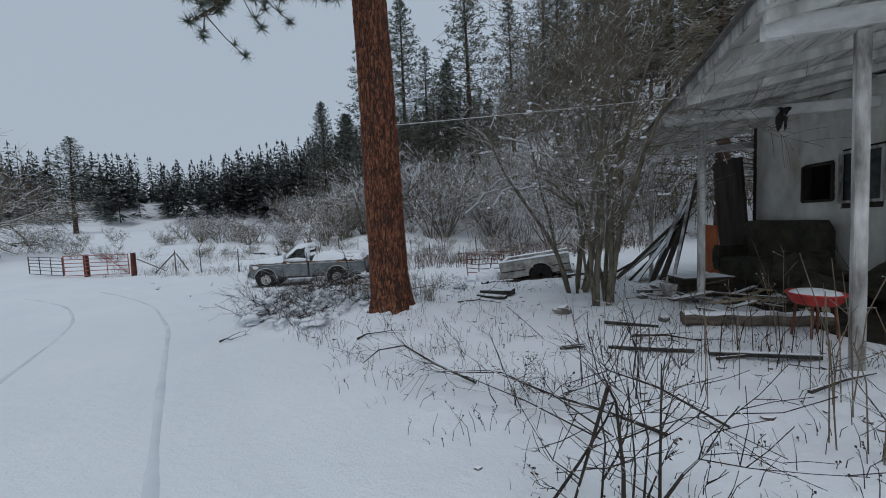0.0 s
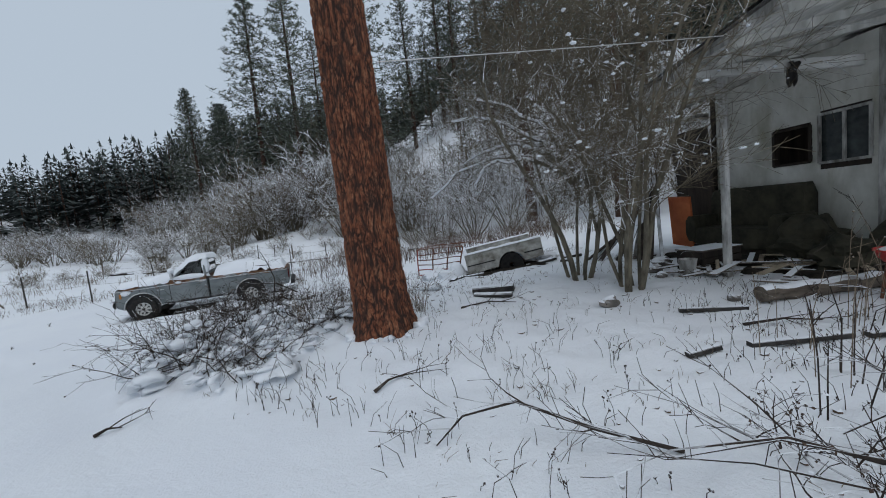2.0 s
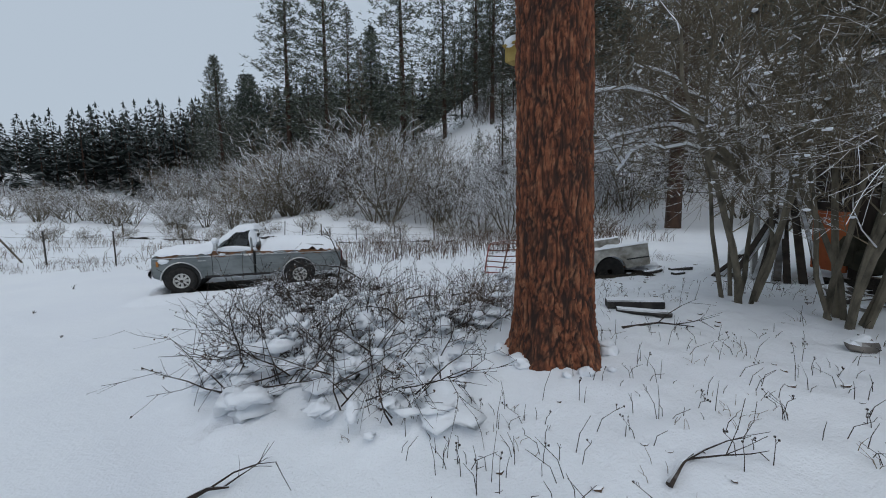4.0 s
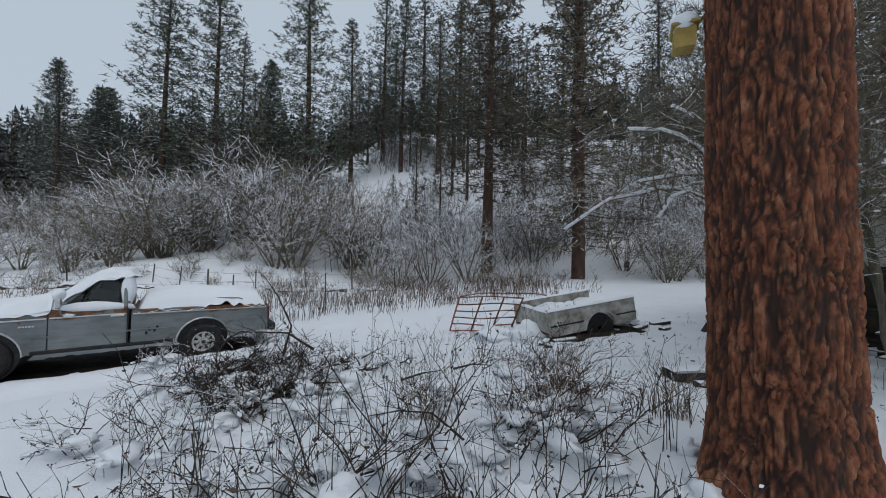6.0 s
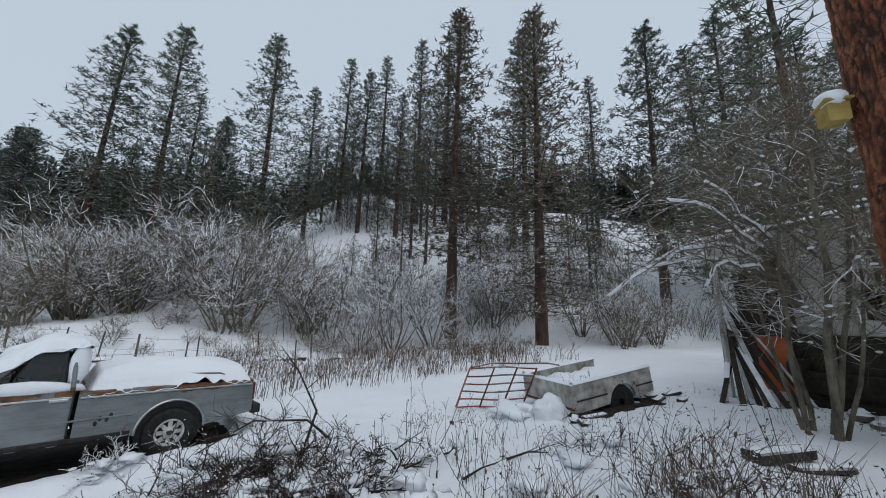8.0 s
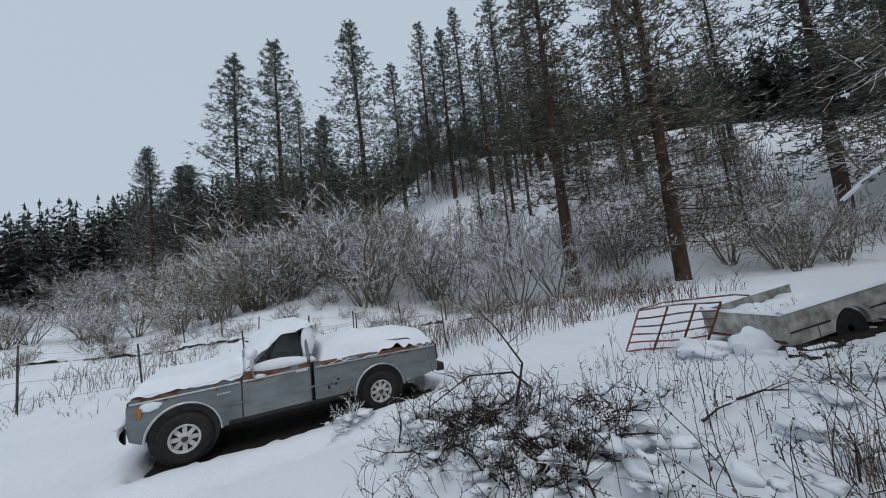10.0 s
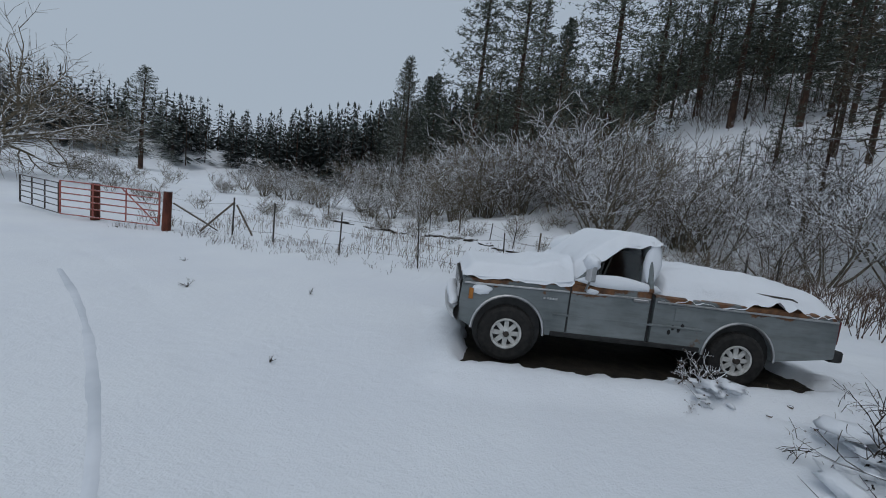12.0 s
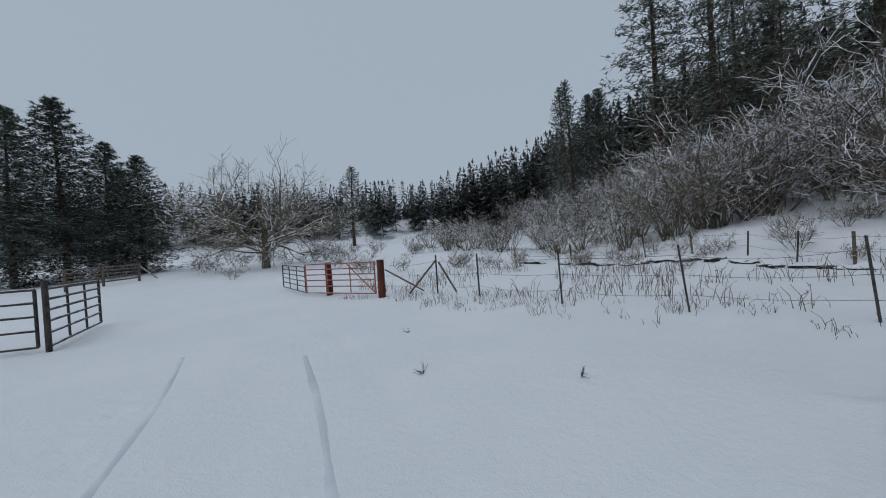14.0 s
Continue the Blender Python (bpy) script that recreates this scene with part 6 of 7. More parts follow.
for j in range(90):
    k = (j + rsx.random()) / 90
    k = k ** 1.15
    p = foot_point(k)
    off = rsx.uniform(-0.5, 10)
    x, y = p.x + off * 0.55 + rsx.uniform(-1, 1), p.y + off * 0.8
    if 3.2 < x < 4.8 and y < 36 or (12 < x < 17 and y < 30):
        continue
    put_shrub(rsx.choice((0, 1, 2, 2) if x < -2 else (0, 0, 1, 1, 2)), x, y, rsx.uniform(4.2, 7.0) * (1.25 if x < -2 else 1.0), rsx.uniform(0, 360))
for j in range(46):
    p = foot_point(rsx.random())
    off = rsx.uniform(-4.5, 0.5)
    put_shrub(3, p.x + off * 0.5, p.y + off * 0.8, rsx.uniform(0.9, 2.0), rsx.uniform(0, 360))
for j in range(45):
    p = foot_point(rsx.random() ** 1.3)
    off = rsx.uniform(8, 26)
    put_shrub(rsx.choice((0, 1, 3, 3, 3)), p.x + off * 0.5 + rsx.uniform(-4, 4), p.y + off * 0.85, rsx.uniform(1.8, 4.4), rsx.uniform(0, 360))


def slope_brush(name, label, n, mat, seed):
    """Thickets of thin bare stems on the hillside, past counting."""
    r, g, made = random.Random(seed), Geo(), 0
    while made < n:
        x, y = r.uniform(-40, 48), r.uniform(20, 92)
        d = hill_depth(x, y)
        if d < 3 or d > 42 or noise.noise(Vector((x * 0.11, y * 0.11, 61))) < -0.08 + 0.12 * r.random():
            continue
        made += 1
        h = r.uniform(1.1, 3.4)
        for _ in range(r.randint(6, 9)):
            px, py = x + r.gauss(0, 0.5), y + r.gauss(0, 0.5)
            z = ground_z(px, py) - 0.1
            tip = Vector((px + r.gauss(0, 0.28) * h, py + r.gauss(0, 0.28) * h, z + h * r.uniform(0.6, 1.1)))
            foot = Vector((px, py, z))
            g.tube([foot, tip], [0.028, 0.012], 3, False)
            for _ in range(4):
                q = foot.lerp(tip, r.uniform(0.3, 0.95))
                e = q + Vector((r.gauss(0, 1), r.gauss(0, 1), r.uniform(-0.1, 0.9))) * h * 0.17
                w = Vector((r.gauss(0, 1), r.gauss(0, 1), r.gauss(0, 0.5))).normalized() * 0.022
                g.tri(q - w, q + w, e)
    whole(name, g, mat, label, "brush", kind="stuff")


slope_brush("hillside_brush", "bare brown thicket flecked with snow on the hillside", 800, TWIG, 5)
slope_brush("hillside_scrub", "dark leafless scrub on the snowy hillside", 420, TWIG_SPECK, 6)
for x, y, h, i in ((-29, 24.5, 1.9, 3), (-31, 25.5, 1.6, 3), (-27.5, 26, 1.4, 3), (-40, 40, 2.4, 3), (-34, 47, 2.2, 3), (-46, 52, 2.5, 3), (7.5, 26.5, 2.6, 2), (9.2, 24.5, 2.0, 3), (19, 22, 3.2, 2), (-38, 20, 1.5, 3), (-36, 27, 1.6, 3), (-52, 26, 2.2, 1), (-55, 30, 2.6, 0), (-40, 29.5, 2.0, 1), (-49, 21.5, 2.0, 0), (-60, 40, 3.0, 1)):
    put_shrub(i, x, y, h, x * 40 % 360)

for j in range(46):
    x, y = rsx.uniform(-26, 2), rsx.uniform(27.5, 33)
    put_shrub(3, x, y, rsx.uniform(0.7, 1.7), rsx.uniform(0, 360))
EDGE = [Vector(p) for p in ((-12, 32), (-20.5, 37.5), (-28, 40.5), (-37, 43.5), (-48, 52))]
for j in range(30):
    k = 3.999 * (j + rsx.random()) / 30
    p = EDGE[int(k)].lerp(EDGE[int(k) + 1], k % 1)
    put_shrub(rsx.choice((0, 1, 2, 2)), p.x + rsx.uniform(-1.5, 1.5), p.y + rsx.uniform(-0.5, 4), rsx.uniform(2.6, 5.0), rsx.uniform(0, 360))
for j in range(20):
    q = rsx.random()
    x, y = -36 - 34 * q + rsx.uniform(-5, 5), 22 + rsx.uniform(0, 26)
    put_shrub(rsx.choice((2, 3, 3)), x, y, rsx.uniform(1.2, 2.8), rsx.uniform(0, 360))
for j in range(14):
    x = -13 + 15.2 * (j + rsx.random()) / 14
    put_shrub(rsx.choice((0, 0, 1, 2)), x, 33.5 + rsx.uniform(0, 6.5), rsx.uniform(4.8, 7.6), rsx.uniform(0, 360))

# spreading bare tree beyond the gates
r = random.Random(45)
oak = thing("bare_tree", pose(-45.4, 25.5, ground_z(-45.4, 25.5)), "wide bare deciduous tree with snowy limbs", "tree")
g, tw = Geo(), Geo()
g.tube([(0, 0, -0.3), (0.1, 0, 1.2), (0.0, 0.1, 2.6)], [0.42, 0.34, 0.28], 10)
for i in range(15):
    a = 6.283 * i / 15 + r.uniform(-0.3, 0.3)
    zz = r.uniform(1.3, 2.6)
    el = r.uniform(0.0, 0.85)
    grow(tw, (0, 0, zz), (math.cos(a), math.sin(a), el), r.uniform(5.2, 7.4), 0.15, 3, r, 0.014, (5, 7), 0.05, 0.44)
part("trunk", g, STEM_GREY, oak)
part("crown", tw, TWIG_SPECK, oak)


# ---- the tall clump of stems between the pine and the house ----
def clump(x, y, stems, seed, label, heights, outs, limbs=()):
    r = random.Random(seed)
    ob = thing("tall_shrub", pose(x, y, ground_z(x, y)), label, "shrub", "tall shrubs by the porch")
    tw, sn = Geo(), Geo()
    for i in range(stems):
        a = 6.283 * i / stems + r.uniform(-0.5, 0.5)
        st = Geo()
        o = r.uniform(0.05, 0.28)
        d = Vector((math.cos(a) * outs, math.sin(a) * outs, 1)).normalized()
        pts = [Vector((o * math.cos(a), o * math.sin(a), -0.15))]
        ln = heights * r.uniform(0.75, 1.1)
        for j in range(8):
            d = (d + Vector((r.gauss(0, 0.10), r.gauss(0, 0.10), 0.03))).normalized()
            pts.append(pts[-1] + d * ln / 8)
        r0 = r.uniform(0.028, 0.058)
        st.tube(pts, [r0 * (1 - 0.085 * j) for j in range(9)], 8)
        part("stem", st, STEM_GREY, ob)
        for _ in range(15):
            k = r.uniform(2.2, 8)
            j = min(7, int(k))
            q = pts[j].lerp(pts[j + 1], k - j)
            b = r.uniform(0, 6.283)
            grow(tw, q, (math.cos(b), math.sin(b), r.uniform(0.1, 1.2)), r.uniform(0.7, 1.7), 0.010, 2, r, 0.0036, (5, 7), 0.14, 0.35)
    for (ex, ey, ez), r0, mid in limbs:
        lb = Geo()
        e = Vector((ex - x, ey - y, ez - ground_z(x, y)))
        p0 = Vector((0, 0, 1.9))
        m = Vector(mid)
        pts = []
        for q in [j / 8 for j in range(9)]:
            p = p0 * (1 - q) ** 2 + m * 2 * q * (1 - q) + e * q * q
            pts.append(p + Vector((r.gauss(0, 0.035), r.gauss(0, 0.035), r.gauss(0, 0.04))))
        lb.tube(pts, [r0 * (1 - 0.07 * j) for j in range(9)], 8)
        part("limb", lb, STEM_GREY, ob, "bent limb with snow lying along it")
        sn.tube([p + Vector((0, 0, r0 * (1 - 0.07 * j) * 0.8)) for j, p in enumerate(pts)][3:], [r0 * 1.05 * (1 - 0.06 * j) for j in range(6)], 7)
        for _ in range(8):
            k = r.uniform(2.5, 8)
            j = min(7, int(k))
            grow(tw, pts[j].lerp(pts[j + 1], k - j), (r.gauss(-0.3, 0.6), r.gauss(0, 0.6), r.uniform(-0.2, 0.8)), r.uniform(0.5, 1.2), 0.013, 2, r, 0.0045, (3, 5), 0.1, 0.35)
    tips = [p for p in tw.v if 1.2 < p.z < 4.0]
    for i in range(170):
        p, q = r.choice(tips), r.uniform(0.008, 0.024)
        sn.blob(p, (q * r.uniform(1, 2.2), q * r.uniform(1, 2.2), q * 0.8), i, 0.5, 7, 4)
    part("crown", tw, TWIG_SPECK, ob)
    if sn.v:
        part("snow", sn, SNOW_SOFT, ob, "snow lying along the limbs", True)
    return ob


clump(2.05, 8.60, 7, 51, "tall clump of bare grey stems, snow on its bent limbs", 5.2, 0.22,
      (((0.0, 9.38, 3.9), 0.042, (-0.7, 0.3, 3.3)), ((0.33, 9.05, 4.15), 0.036, (-0.3, 0.3, 3.5)), ((0.05, 9.75, 3.0), 0.038, (-0.8, 0.4, 3.3)), ((-0.5, 10.2, 2.4), 0.034, (-1.4, 0.8, 3.3)), ((0.25, 9.2, 2.6), 0.032, (-1.0, 0.2, 2.9)), ((0.9, 9.95, 3.2), 0.034, (-0.3, 0.9, 3.4))))
clump(2.25, 7.35, 9, 52, "tall clump of bare grey stems beside the porch", 5.6, 0.17)


# ---- brush, weeds and dead stalks ----
def bush_pile(x, y, w, h, n, seed, name, label, mat, snow_blobs, twig=0.006, flat=0.3):
    r = random.Random(seed)
    ob = thing(name, pose(x, y, 0), label, "brush")
    tw, sn = Geo(), Geo()
    for i in range(n):
        a, q = r.uniform(0, 6.283), math.sqrt(r.random()) * w * 0.8
        px, py = q * math.cos(a), q * math.sin(a)
        b = r.uniform(0, 6.283)
        grow(tw, (px, py, snow_z(x + px, y + py) - 0.03 + r.uniform(0, h * flat)), (math.cos(b), math.sin(b), r.uniform(0.1, 1.6)), h * r.uniform(0.5, 1.05), twig * 1.8, 2, r, twig * 0.55, (3, 5) if name == "brush_pile" else (2, 4), 0.05, 0.4)
    for i in range(snow_blobs):
        a, q = r.uniform(0, 6.283), math.sqrt(r.random()) * w
        px, py = q * math.cos(a), q * math.sin(a)
        s = 0.03 + 0.085 * r.random() ** 2
        sn.blob((px, py, snow_z(x + px, y + py) + r.uniform(0.0, h * 0.72) * (1 - 0.65 * q / w)), (s * r.uniform(0.7, 2.0), s * r.uniform(0.7, 2.0), s * r.uniform(0.4, 0.7)), i, 0.9, 12, 7)
    part("tangle", tw, mat, ob)
    lf = Geo()
    for p in r.sample(tw.v, min(len(tw.v), n * 16)):
        p = Vector(p)
        d = Vector((r.gauss(0, 1), r.gauss(0, 1), r.gauss(-0.2, 0.7))).normalized() * r.uniform(0.012, 0.032)
        half = d.cross(Vector((r.gauss(0, 1), r.gauss(0, 1), r.gauss(0, 1)))).normalized() * 0.009
        lf.quad(p, p + d * 0.5 + half, p + d, p + d * 0.5 - half)
    part("dry_leaves", lf, LEAF_DRY, ob, "small dark withered leaves")
    if name == "brush_pile":
        core = Geo()
        for i in range(int(n * 1.6)):
            a, q = r.uniform(0, 6.283), r.random() * w * 0.6
            px, py, b = q * math.cos(a), q * math.sin(a), r.uniform(0, 6.283)
            grow(core, (px, py, snow_z(x + px, y + py) + r.uniform(0, h * 0.25)), (math.cos(b), math.sin(b), r.uniform(-0.1, 0.5)), h * r.uniform(0.4, 0.7), twig * 2.2, 1, r, twig * 0.7, (2, 4), 0.05, 0.4)
        part("rotten_core", core, TWIG_DARK, ob, "dark twigs in the heart of the pile")
    if snow_blobs:
        part("snow", sn, SNOW_SOFT, ob, "lumps of snow caught in the brush", True)
    return ob


bush_pile(-4.30, 7.35, 1.0, 0.95, 60, 61, "bush", "twiggy brown bush weighed down by snow", TWIG_BARE, 130, 0.005)
bush_pile(-5.15, 8.15, 0.6, 0.55, 24, 69, "bush", "low bush of bare twigs beside the lane", TWIG_BARE, 40, 0.0045)
bush_pile(-3.35, 6.55, 0.7, 0.6, 22, 62, "bush", "low twiggy bush beside the pine", TWIG_BARE, 45, 0.0045)
bush_pile(-4.2, 9.1, 1.4, 0.5, 20, 63, "bush", "sprawl of bare brush half under snow", TWIG_BARE, 60, 0.005)
bush_pile(-5.15, 11.7, 1.15, 0.55, 58, 64, "brush_pile", "tangled pile of dark branches under snow", TWIG_BARE, 70, 0.007)
bush_pile(-4.75, 10.6, 0.95, 0.5, 50, 67, "brush_pile", "dark tangle of cut branches half under snow", TWIG_BARE, 75, 0.007)
bush_pile(-3.6, 11.1, 1.0, 0.4, 10, 65, "brush_pile", "low pile of branches and boards under snow", TWIG_BARE, 12, 0.007)
bush_pile(-2.3, 8.5, 0.55, 0.65, 36, 66, "bush", "clump of brown dead growth in the snow", LEAF_DRY, 30, 0.005)
bush_pile(-2.6, 8.0, 0.6, 0.6, 24, 68, "bush", "thin dark twigs rising from the snow", TWIG_BARE, 40, 0.0045)
bush_pile(0.80, 2.0, 0.25, 0.6, 4, 71, "bush", "broken dark stalks standing in the snow", TWIG_BARE, 0, 0.0045)
bush_pile(0.45, 3.3, 0.45, 0.32, 12, 72, "bush", "low dark tangle of twigs", TWIG_BARE, 0, 0.0035)
bush_pile(-6.62, 13.15, 0.3, 0.3, 16, 73, "bush", "small tuft of twigs capped with snow by the pickup", TWIG, 14, 0.005)
bush_pile(-6.25, 10.35, 0.55, 0.5, 16, 75, "bush", "sparse dark twigs at the edge of the lane", TWIG_BARE, 6, 0.004)
bush_pile(-5.7, 9.6, 0.5, 0.5, 16, 76, "bush", "thin dark twigs half under snow beside the lane", TWIG_BARE, 14, 0.004)
bush_pile(-1.2, 10.2, 0.6, 0.45, 16, 74, "bush", "thin twigs rising from the snow", TWIG_BARE, 10, 0.004)


def fallen(pts, r0, twigs, seed, label):
    r = random.Random(seed)
    ob = thing("fallen_branch", pose(0, 0, 0), label, "branch", "fallen branches")
    g, tw = Geo(), Geo()
    p3 = [Vector((x, y, snow_z(x, y) + h)) for x, y, h in pts]
    g.tube(p3, [r0 * (1 - 0.7 * i / (len(p3) - 1)) for i in range(len(p3))], 6)
    for _ in range(twigs):
        k = r.uniform(0.5, len(p3) - 1.01)
        i = int(k)
        t = (p3[i + 1] - p3[i]).normalized()
        grow(tw, p3[i].lerp(p3[i + 1], k - i), (t.x + r.gauss(0, 0.5), t.y + r.gauss(0, 0.5), r.uniform(0.0, 0.7)), r.uniform(0.25, 0.6), r0 * 0.4, 1, r, 0.003, (2, 4), 0.02, 0.4)
    part("stem", g, TWIG_BARE, ob)
    part("twig_spray", tw, TWIG_BARE, ob)


fallen([(-0.05, 3.72, 0.02), (-0.5, 3.9, 0.15), (-0.9, 4.15, 0.22), (-1.25, 4.25, 0.16), (-1.45, 4.22, 0.02)], 0.016, 10, 1, "dark curved branch lying on the snow")
fallen([(1.38, 2.82, 0.02), (1.0, 3.05, 0.10), (0.6, 3.25, 0.14), (0.2, 3.35, 0.25), (-0.2, 3.5, 0.2)], 0.016, 12, 2, "dark forked branch lying on the snow")
fallen([(1.9, 3.0, 0.02), (1.5, 3.25, 0.18), (1.15, 3.4, 0.25), (0.75, 3.5, 0.1)], 0.012, 10, 3, "thin dark branch lying on the snow")
fallen([(-3.2, 8.45, 0.03), (-3.5, 8.5, 0.33), (-3.75, 8.6, 0.36), (-4.0, 8.7, 0.33)], 0.013, 2, 4, "dark bent rod sticking out of the snow")
fallen([(-4.7, 11.5, 0.1), (-4.55, 11.4, 0.7), (-4.75, 11.6, 1.15), (-4.95, 11.8, 1.45)], 0.018, 5, 5, "thin dead sapling rising from the brush pile")
fallen([(-4.2, 11.9, 0.3), (-4.6, 11.6, 0.6), (-5.2, 11.5, 0.75), (-5.7, 11.6, 0.5)], 0.02, 8, 6, "arching dead branch over the brush pile")
fallen([(0.45, 2.1, 0.02), (0.58, 2.0, 0.35), (0.70, 1.95, 0.62), (0.74, 1.92, 0.75)], 0.010, 3, 7, "broken grey stalk leaning in the snow")
for k, (x, y) in enumerate(((0.80, 1.93), (0.70, 2.08), (0.95, 2.15), (1.62, 4.1), (1.38, 3.42))):
    fallen([(x, y, -0.05), (x + 0.04, y + 0.02, 0.4), (x + 0.02 - 0.03 * k, y + 0.05, 0.8)], 0.0075, 3, 20 + k, "upright dead stalk in the snow")
for k, (x, y, l, a) in enumerate(((-1.9, 5.2, 0.3, 0.5), (-4.6, 5.7, 0.22, 0.2), (-0.6, 7.6, 0.9, -0.1), (2.0, 5.2, 0.8, -0.2), (-3.2, 10.3, 0.7, 0.3), (-2.3, 10.6, 0.6, -0.3), (2.6, 4.4, 0.7, 0.2), (2.9, 3.6, 0.9, 0.4), (-3.9, 10.9, 0.9, 0.2))):
    fallen([(x, y, 0.015), (x + l * 0.5 * math.cos(a), y + l * 0.5 * math.sin(a), 0.05), (x + l * math.cos(a), y + l * math.sin(a), 0.02)], 0.02, 2, 40 + k, "short dark stick lying on the snow")


def stalks(name, label, spots, mat, hmin, hmax, rad, seed, bend=0.25, heads=0.3):
    """Many single dead stems; past counting."""
    r = random.Random(seed)
    g = Geo()
    for x, y in spots:
        h = r.uniform(hmin, hmax) * (1.0 if r.random() < 0.85 else 1.4)
        z = snow_z(x, y) - 0.02
        bx, by = r.gauss(0, bend) * h, r.gauss(0, bend) * h
        p = [Vector((x, y, z)), Vector((x + bx * 0.25, y + by * 0.25, z + h * 0.5)), Vector((x + bx, y + by, z + h * r.uniform(0.75, 1.0)))]
        g.tube(p, [rad, rad * 0.8, rad * 0.5], 3, False)
        if r.random() < heads:
            for _ in range(r.randint(2, 4)):
                k = r.uniform(0.4, 1)
                q = p[1].lerp(p[2], k)
                e = q + Vector((r.gauss(0, 0.3), r.gauss(0, 0.3), r.uniform(0.2, 0.8))) * h * 0.22
                g.tube([q, e], [rad * 0.6, rad * 0.5], 3, False)
                if rad < 0.005 and r.random() < 0.5:
                    g.blob(e, (rad * 2.2, rad * 2.2, rad * 2.6), 1, 0.3, 5, 3)
    whole(name, g, mat, label, "weeds", kind="stuff")


rq = random.Random(99)
def scatter(n, x0, x1, y0, y1, test):
    out = []
    guard = 0
    while len(out) < n and guard < n * 60:
        guard += 1
        x, y = rq.uniform(x0, x1), rq.uniform(y0, y1)
        if test(x, y):
            out.append((x, y))
    return out


def tussocks(centres, per, spread):
    return [(cx + rq.gauss(0, spread), cy + rq.gauss(0, spread)) for cx, cy in centres for _ in range(per)]


clear = lambda x, y: weedy(x, y) > 0.5 and math.hypot(x - PINE[0], y - PINE[1]) > 0.55 and y < 15
noisy = lambda x, y: clear(x, y) and noise.noise(Vector((x * 0.8, y * 0.8, 31))) > -0.05
stalks("dead_weeds", "thin dark dead weed stems poking through the snow", tussocks(scatter(360, -6.5, 4.5, 1.6, 14, noisy) + scatter(150, -3.6, 3.5, 1.8, 6.4, clear), 3, 0.10), TWIG_BARE, 0.06, 0.26, 0.0032, 1, 0.35)
stalks("dry_grass", "short straw-brown grass blades in the snow", tussocks(scatter(260, -6.3, 4.5, 1.5, 14, noisy) + scatter(40, -3, 3.5, 2.0, 6, clear), 5, 0.07), STRAW, 0.04, 0.12, 0.0026, 2, 0.5, 0.0)
stalks("tall_weeds", "tall thin dead weeds with small seed heads", scatter(210, -5.8, -1.4, 7.0, 11.8, clear), TWIG_BARE, 0.3, 0.8, 0.0036, 3, 0.14, 0.75)
stalks("porch_weeds", "tall pale dead stalks before the porch", tussocks([(1.65, 4.3), (1.7, 4.6), (2.9, 4.9), (2.6, 4.5), (3.4, 4.9), (3.1, 4.4), (2.2, 4.2), (3.6, 5.0), (1.55, 3.5), (3.9, 4.7), (2.5, 3.6)], 3, 0.2), STRAW, 0.5, 1.0, 0.0042, 4, 0.10, 0.5)
stalks("porch_brush", "dark dead stalks standing before the porch", tussocks([(1.6, 4.1), (2.7, 4.3), (3.2, 4.6), (3.8, 4.5), (1.4, 3.5), (4.9, 5.9), (5.2, 6.6)], 4, 0.25), TWIG_BARE, 0.4, 1.0, 0.006, 5, 0.16, 0.6)
stalks("tussock_grass", "tawny dead grass tuft in the snow", tussocks([(-2.25, 8.45), (-2.0, 8.6), (-2.5, 8.3), (-3.4, 8.9), (-5.1, 15.9), (-1.3, 7.9)], 70, 0.13), STRAW, 0.3, 0.7, 0.003, 6, 0.35, 0.0)
stalks("fence_weeds", "dead weeds along the wire fence", tussocks(scatter(170, -22, -5, 17.6, 20.5, lambda x, y: weedy(x, y) > 0.4 and noise.noise(Vector((x * 0.5, y * 0.9, 3))) > -0.1), 5, 0.12), LEAF_DRY, 0.08, 0.28, 0.0055, 7, 0.4)
stalks("field_weeds", "dead brown weeds in the field before the hill", tussocks(scatter(400, -5.5, 9, 17.5, 27.5, lambda x, y: noise.noise(Vector((x * 0.25, y * 0.4, 8))) > -0.25), 5, 0.22), LEAF_DRY, 0.25, 0.95, 0.009, 8, 0.34, 0.5)
stalks("field_grass", "pale dead grass in the snowy field", tussocks(scatter(300, -24, 9, 19.5, 28, lambda x, y: noise.noise(Vector((x * 0.3, y * 0.3, 18))) > -0.05), 5, 0.25), STRAW, 0.2, 0.6, 0.009, 9, 0.3, 0.2)
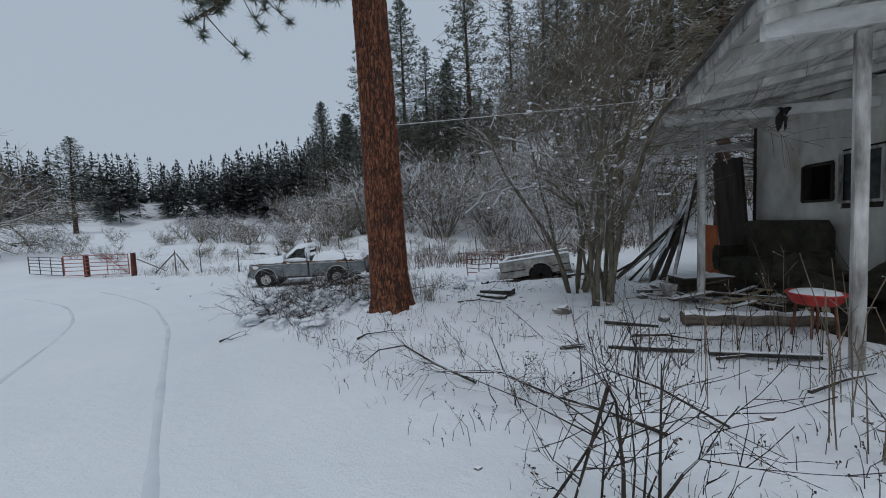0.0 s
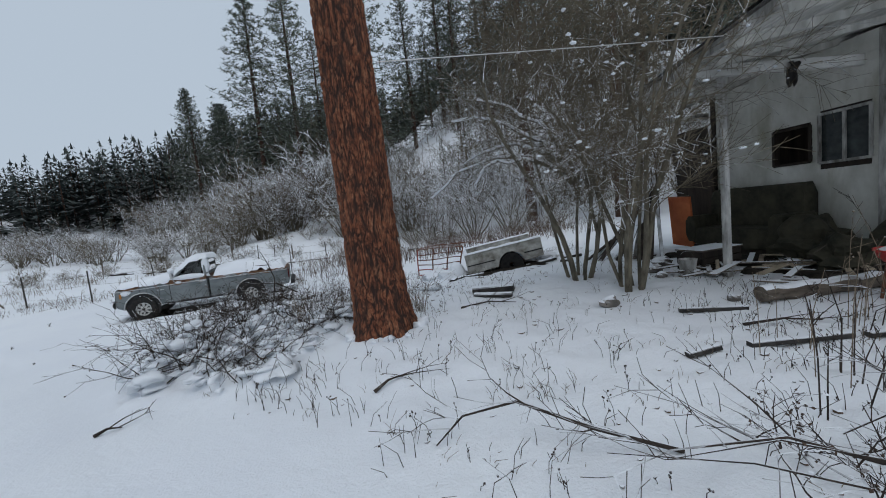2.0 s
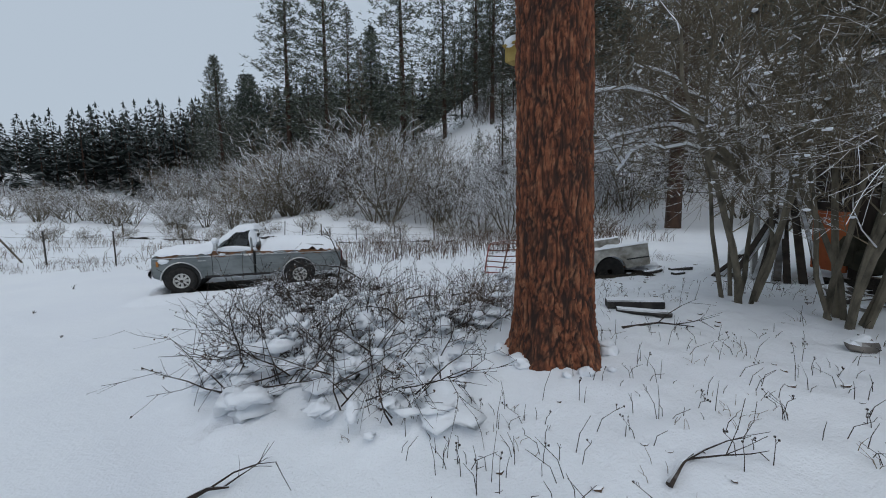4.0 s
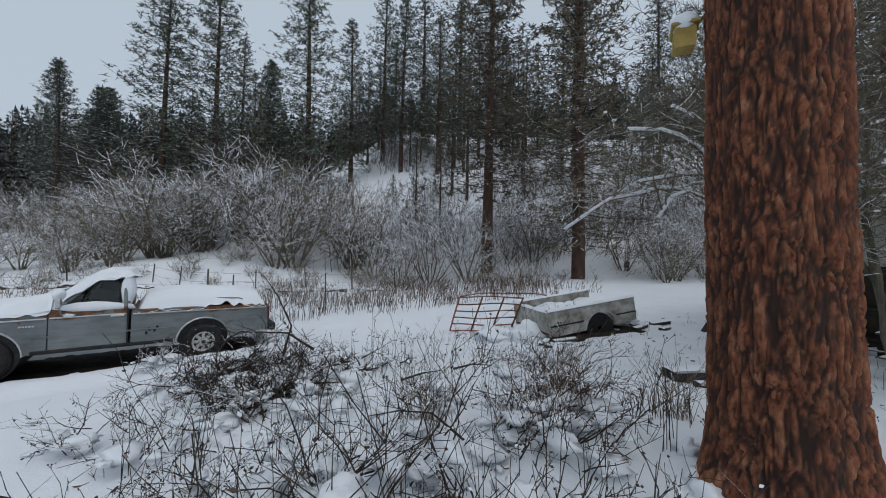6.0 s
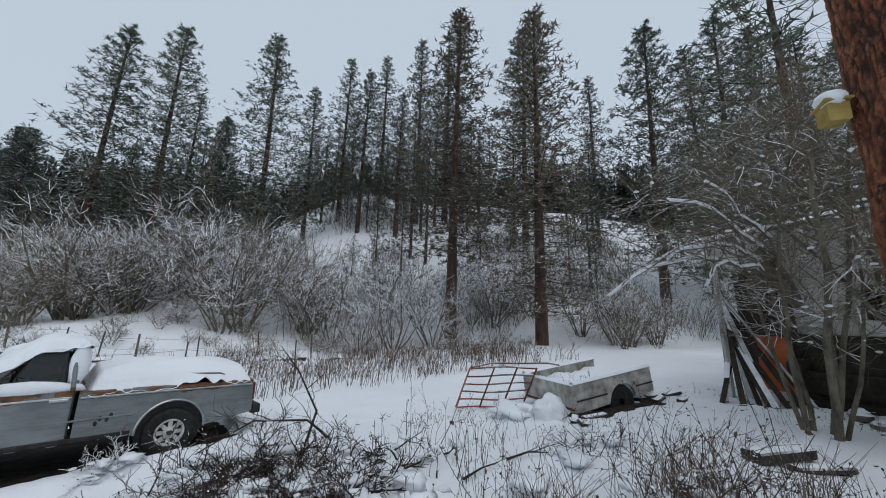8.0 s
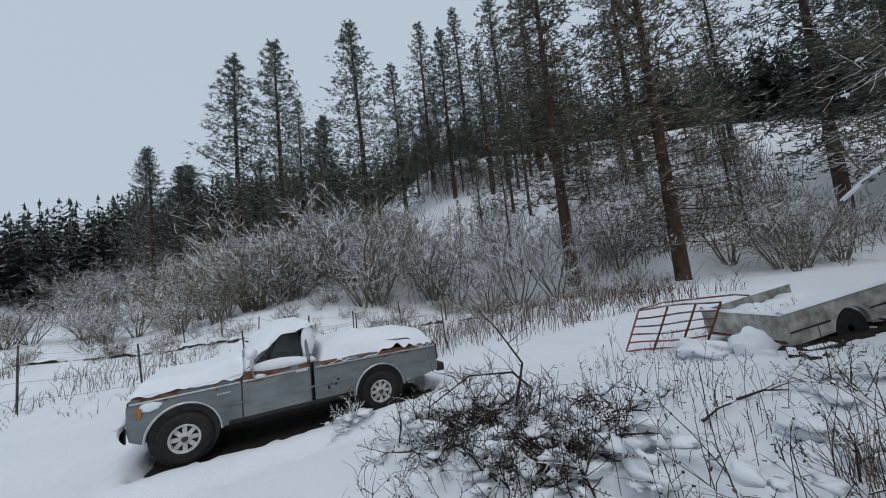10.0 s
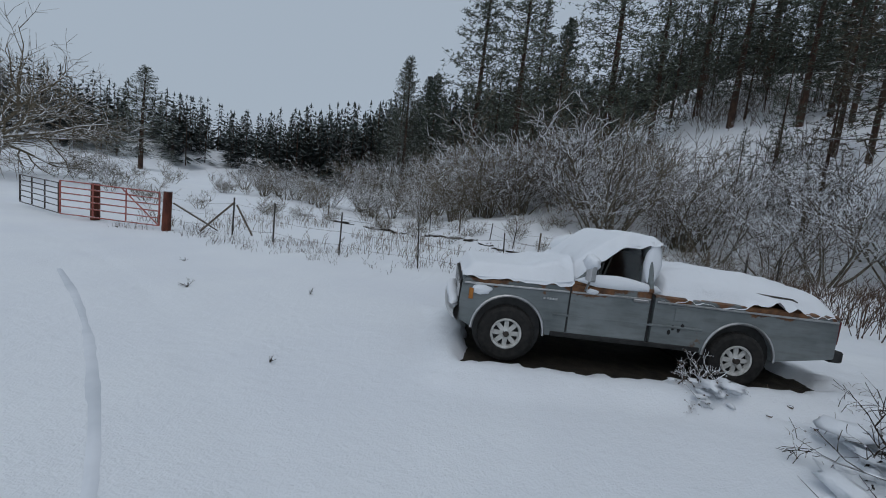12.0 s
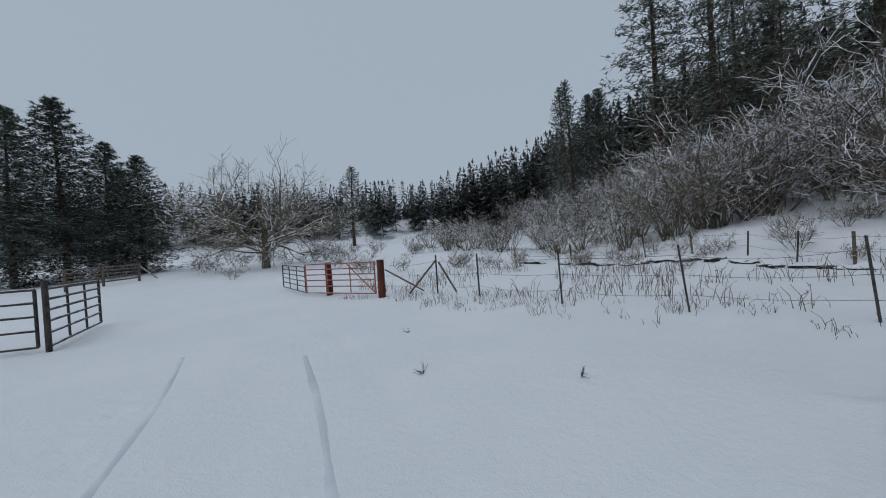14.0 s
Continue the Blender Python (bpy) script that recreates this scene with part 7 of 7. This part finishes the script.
# bits of leaf and bark lying on the snow
g = Geo()
for x, y in scatter(420, -6.3, 5, 1.4, 14, clear):
    s = rq.uniform(0.008, 0.03)
    g.blob((x, y, snow_z(x, y) + s * 0.2), (s * rq.uniform(0.8, 2.4), s, s * 0.6), 1, 0.6, 5, 3)
whole("leaf_litter", g, LEAF_DRY, "small dark bits of leaf and bark on the snow", "litter", kind="stuff")
for k, (x, y, s) in enumerate(((-14.1, 13.75, 0.07), (-11.0, 12.0, 0.03), (-16.0, 15.3, 0.04), (-9.0, 10.2, 0.02), (-12.3, 14.6, 0.05))):
    g = Geo()
    rr = random.Random(k)
    for _ in range(6):
        grow(g, (x, y, snow_z(x, y)), (rr.gauss(0, 1), rr.gauss(0, 1), 1.0), s * 2.2, 0.006, 1, rr, 0.003, (1, 2))
    whole("weed_sprig", g, TWIG_BARE, "small dark sprig standing in the open snow", "weed", "sprigs on the lane")

bush_pile(1.45, 12.2, 0.5, 0.55, 16, 80, "bush", "dead twigs growing up through the wrecked cargo box", TWIG, 0, 0.005)

# forked bundle of dark stalks near the path, and tall grey ones towards the porch
fallen([(0.76, 1.90, -0.05), (0.78, 1.94, 0.35), (0.76, 1.98, 0.7), (0.71, 2.03, 0.82)], 0.013, 6, 81, "broken dark stalk standing in the snow")
fallen([(0.74, 2.03, 0.76), (0.63, 1.95, 0.5), (0.50, 1.82, 0.22), (0.40, 1.74, 0.05)], 0.011, 9, 82, "bundle of dark bent stalks leaning to the snow")
fallen([(0.92, 1.88, -0.05), (0.97, 1.98, 0.4), (1.03, 2.1, 0.85)], 0.011, 6, 83, "dark stalk leaning in the snow")
fallen([(0.88, 1.86, 0.2), (1.05, 1.92, 0.38), (1.25, 2.0, 0.45)], 0.010, 5, 84, "dark side branch over the snow")
fallen([(2.60, 2.46, -0.05), (2.62, 2.5, 0.4), (2.66, 2.52, 0.9)], 0.016, 6, 85, "thick dark stalk standing in the snow")
fallen([(1.0, 2.8, 0.02), (0.6, 3.05, 0.2), (0.1, 3.3, 0.3), (-0.4, 3.4, 0.22)], 0.008, 4, 86, "long dark branch arching over the snow")
fallen([(0.9, 2.75, 0.05), (0.4, 3.1, 0.12), (-0.1, 3.25, 0.25), (-0.6, 3.6, 0.2)], 0.008, 4, 87, "long dark branch arching over the snow")
stalks("tall_dead_stalks", "tall pale dead stalks standing beside the porch", tussocks([(2.6, 2.5), (2.5, 2.75), (2.8, 3.0), (3.0, 3.4)], 3, 0.09), STRAW, 0.8, 1.25, 0.0055, 12, 0.10, 0.4)
g = Geo()
g.blob((3.4, 2.95, snow_z(3.4, 2.95) + 0.08), (0.2, 0.16, 0.13), 9, 0.7, 16, 10)
whole("scrap_lump", g, CHAR, "lump of dark scrap with snow on it", "scrap")
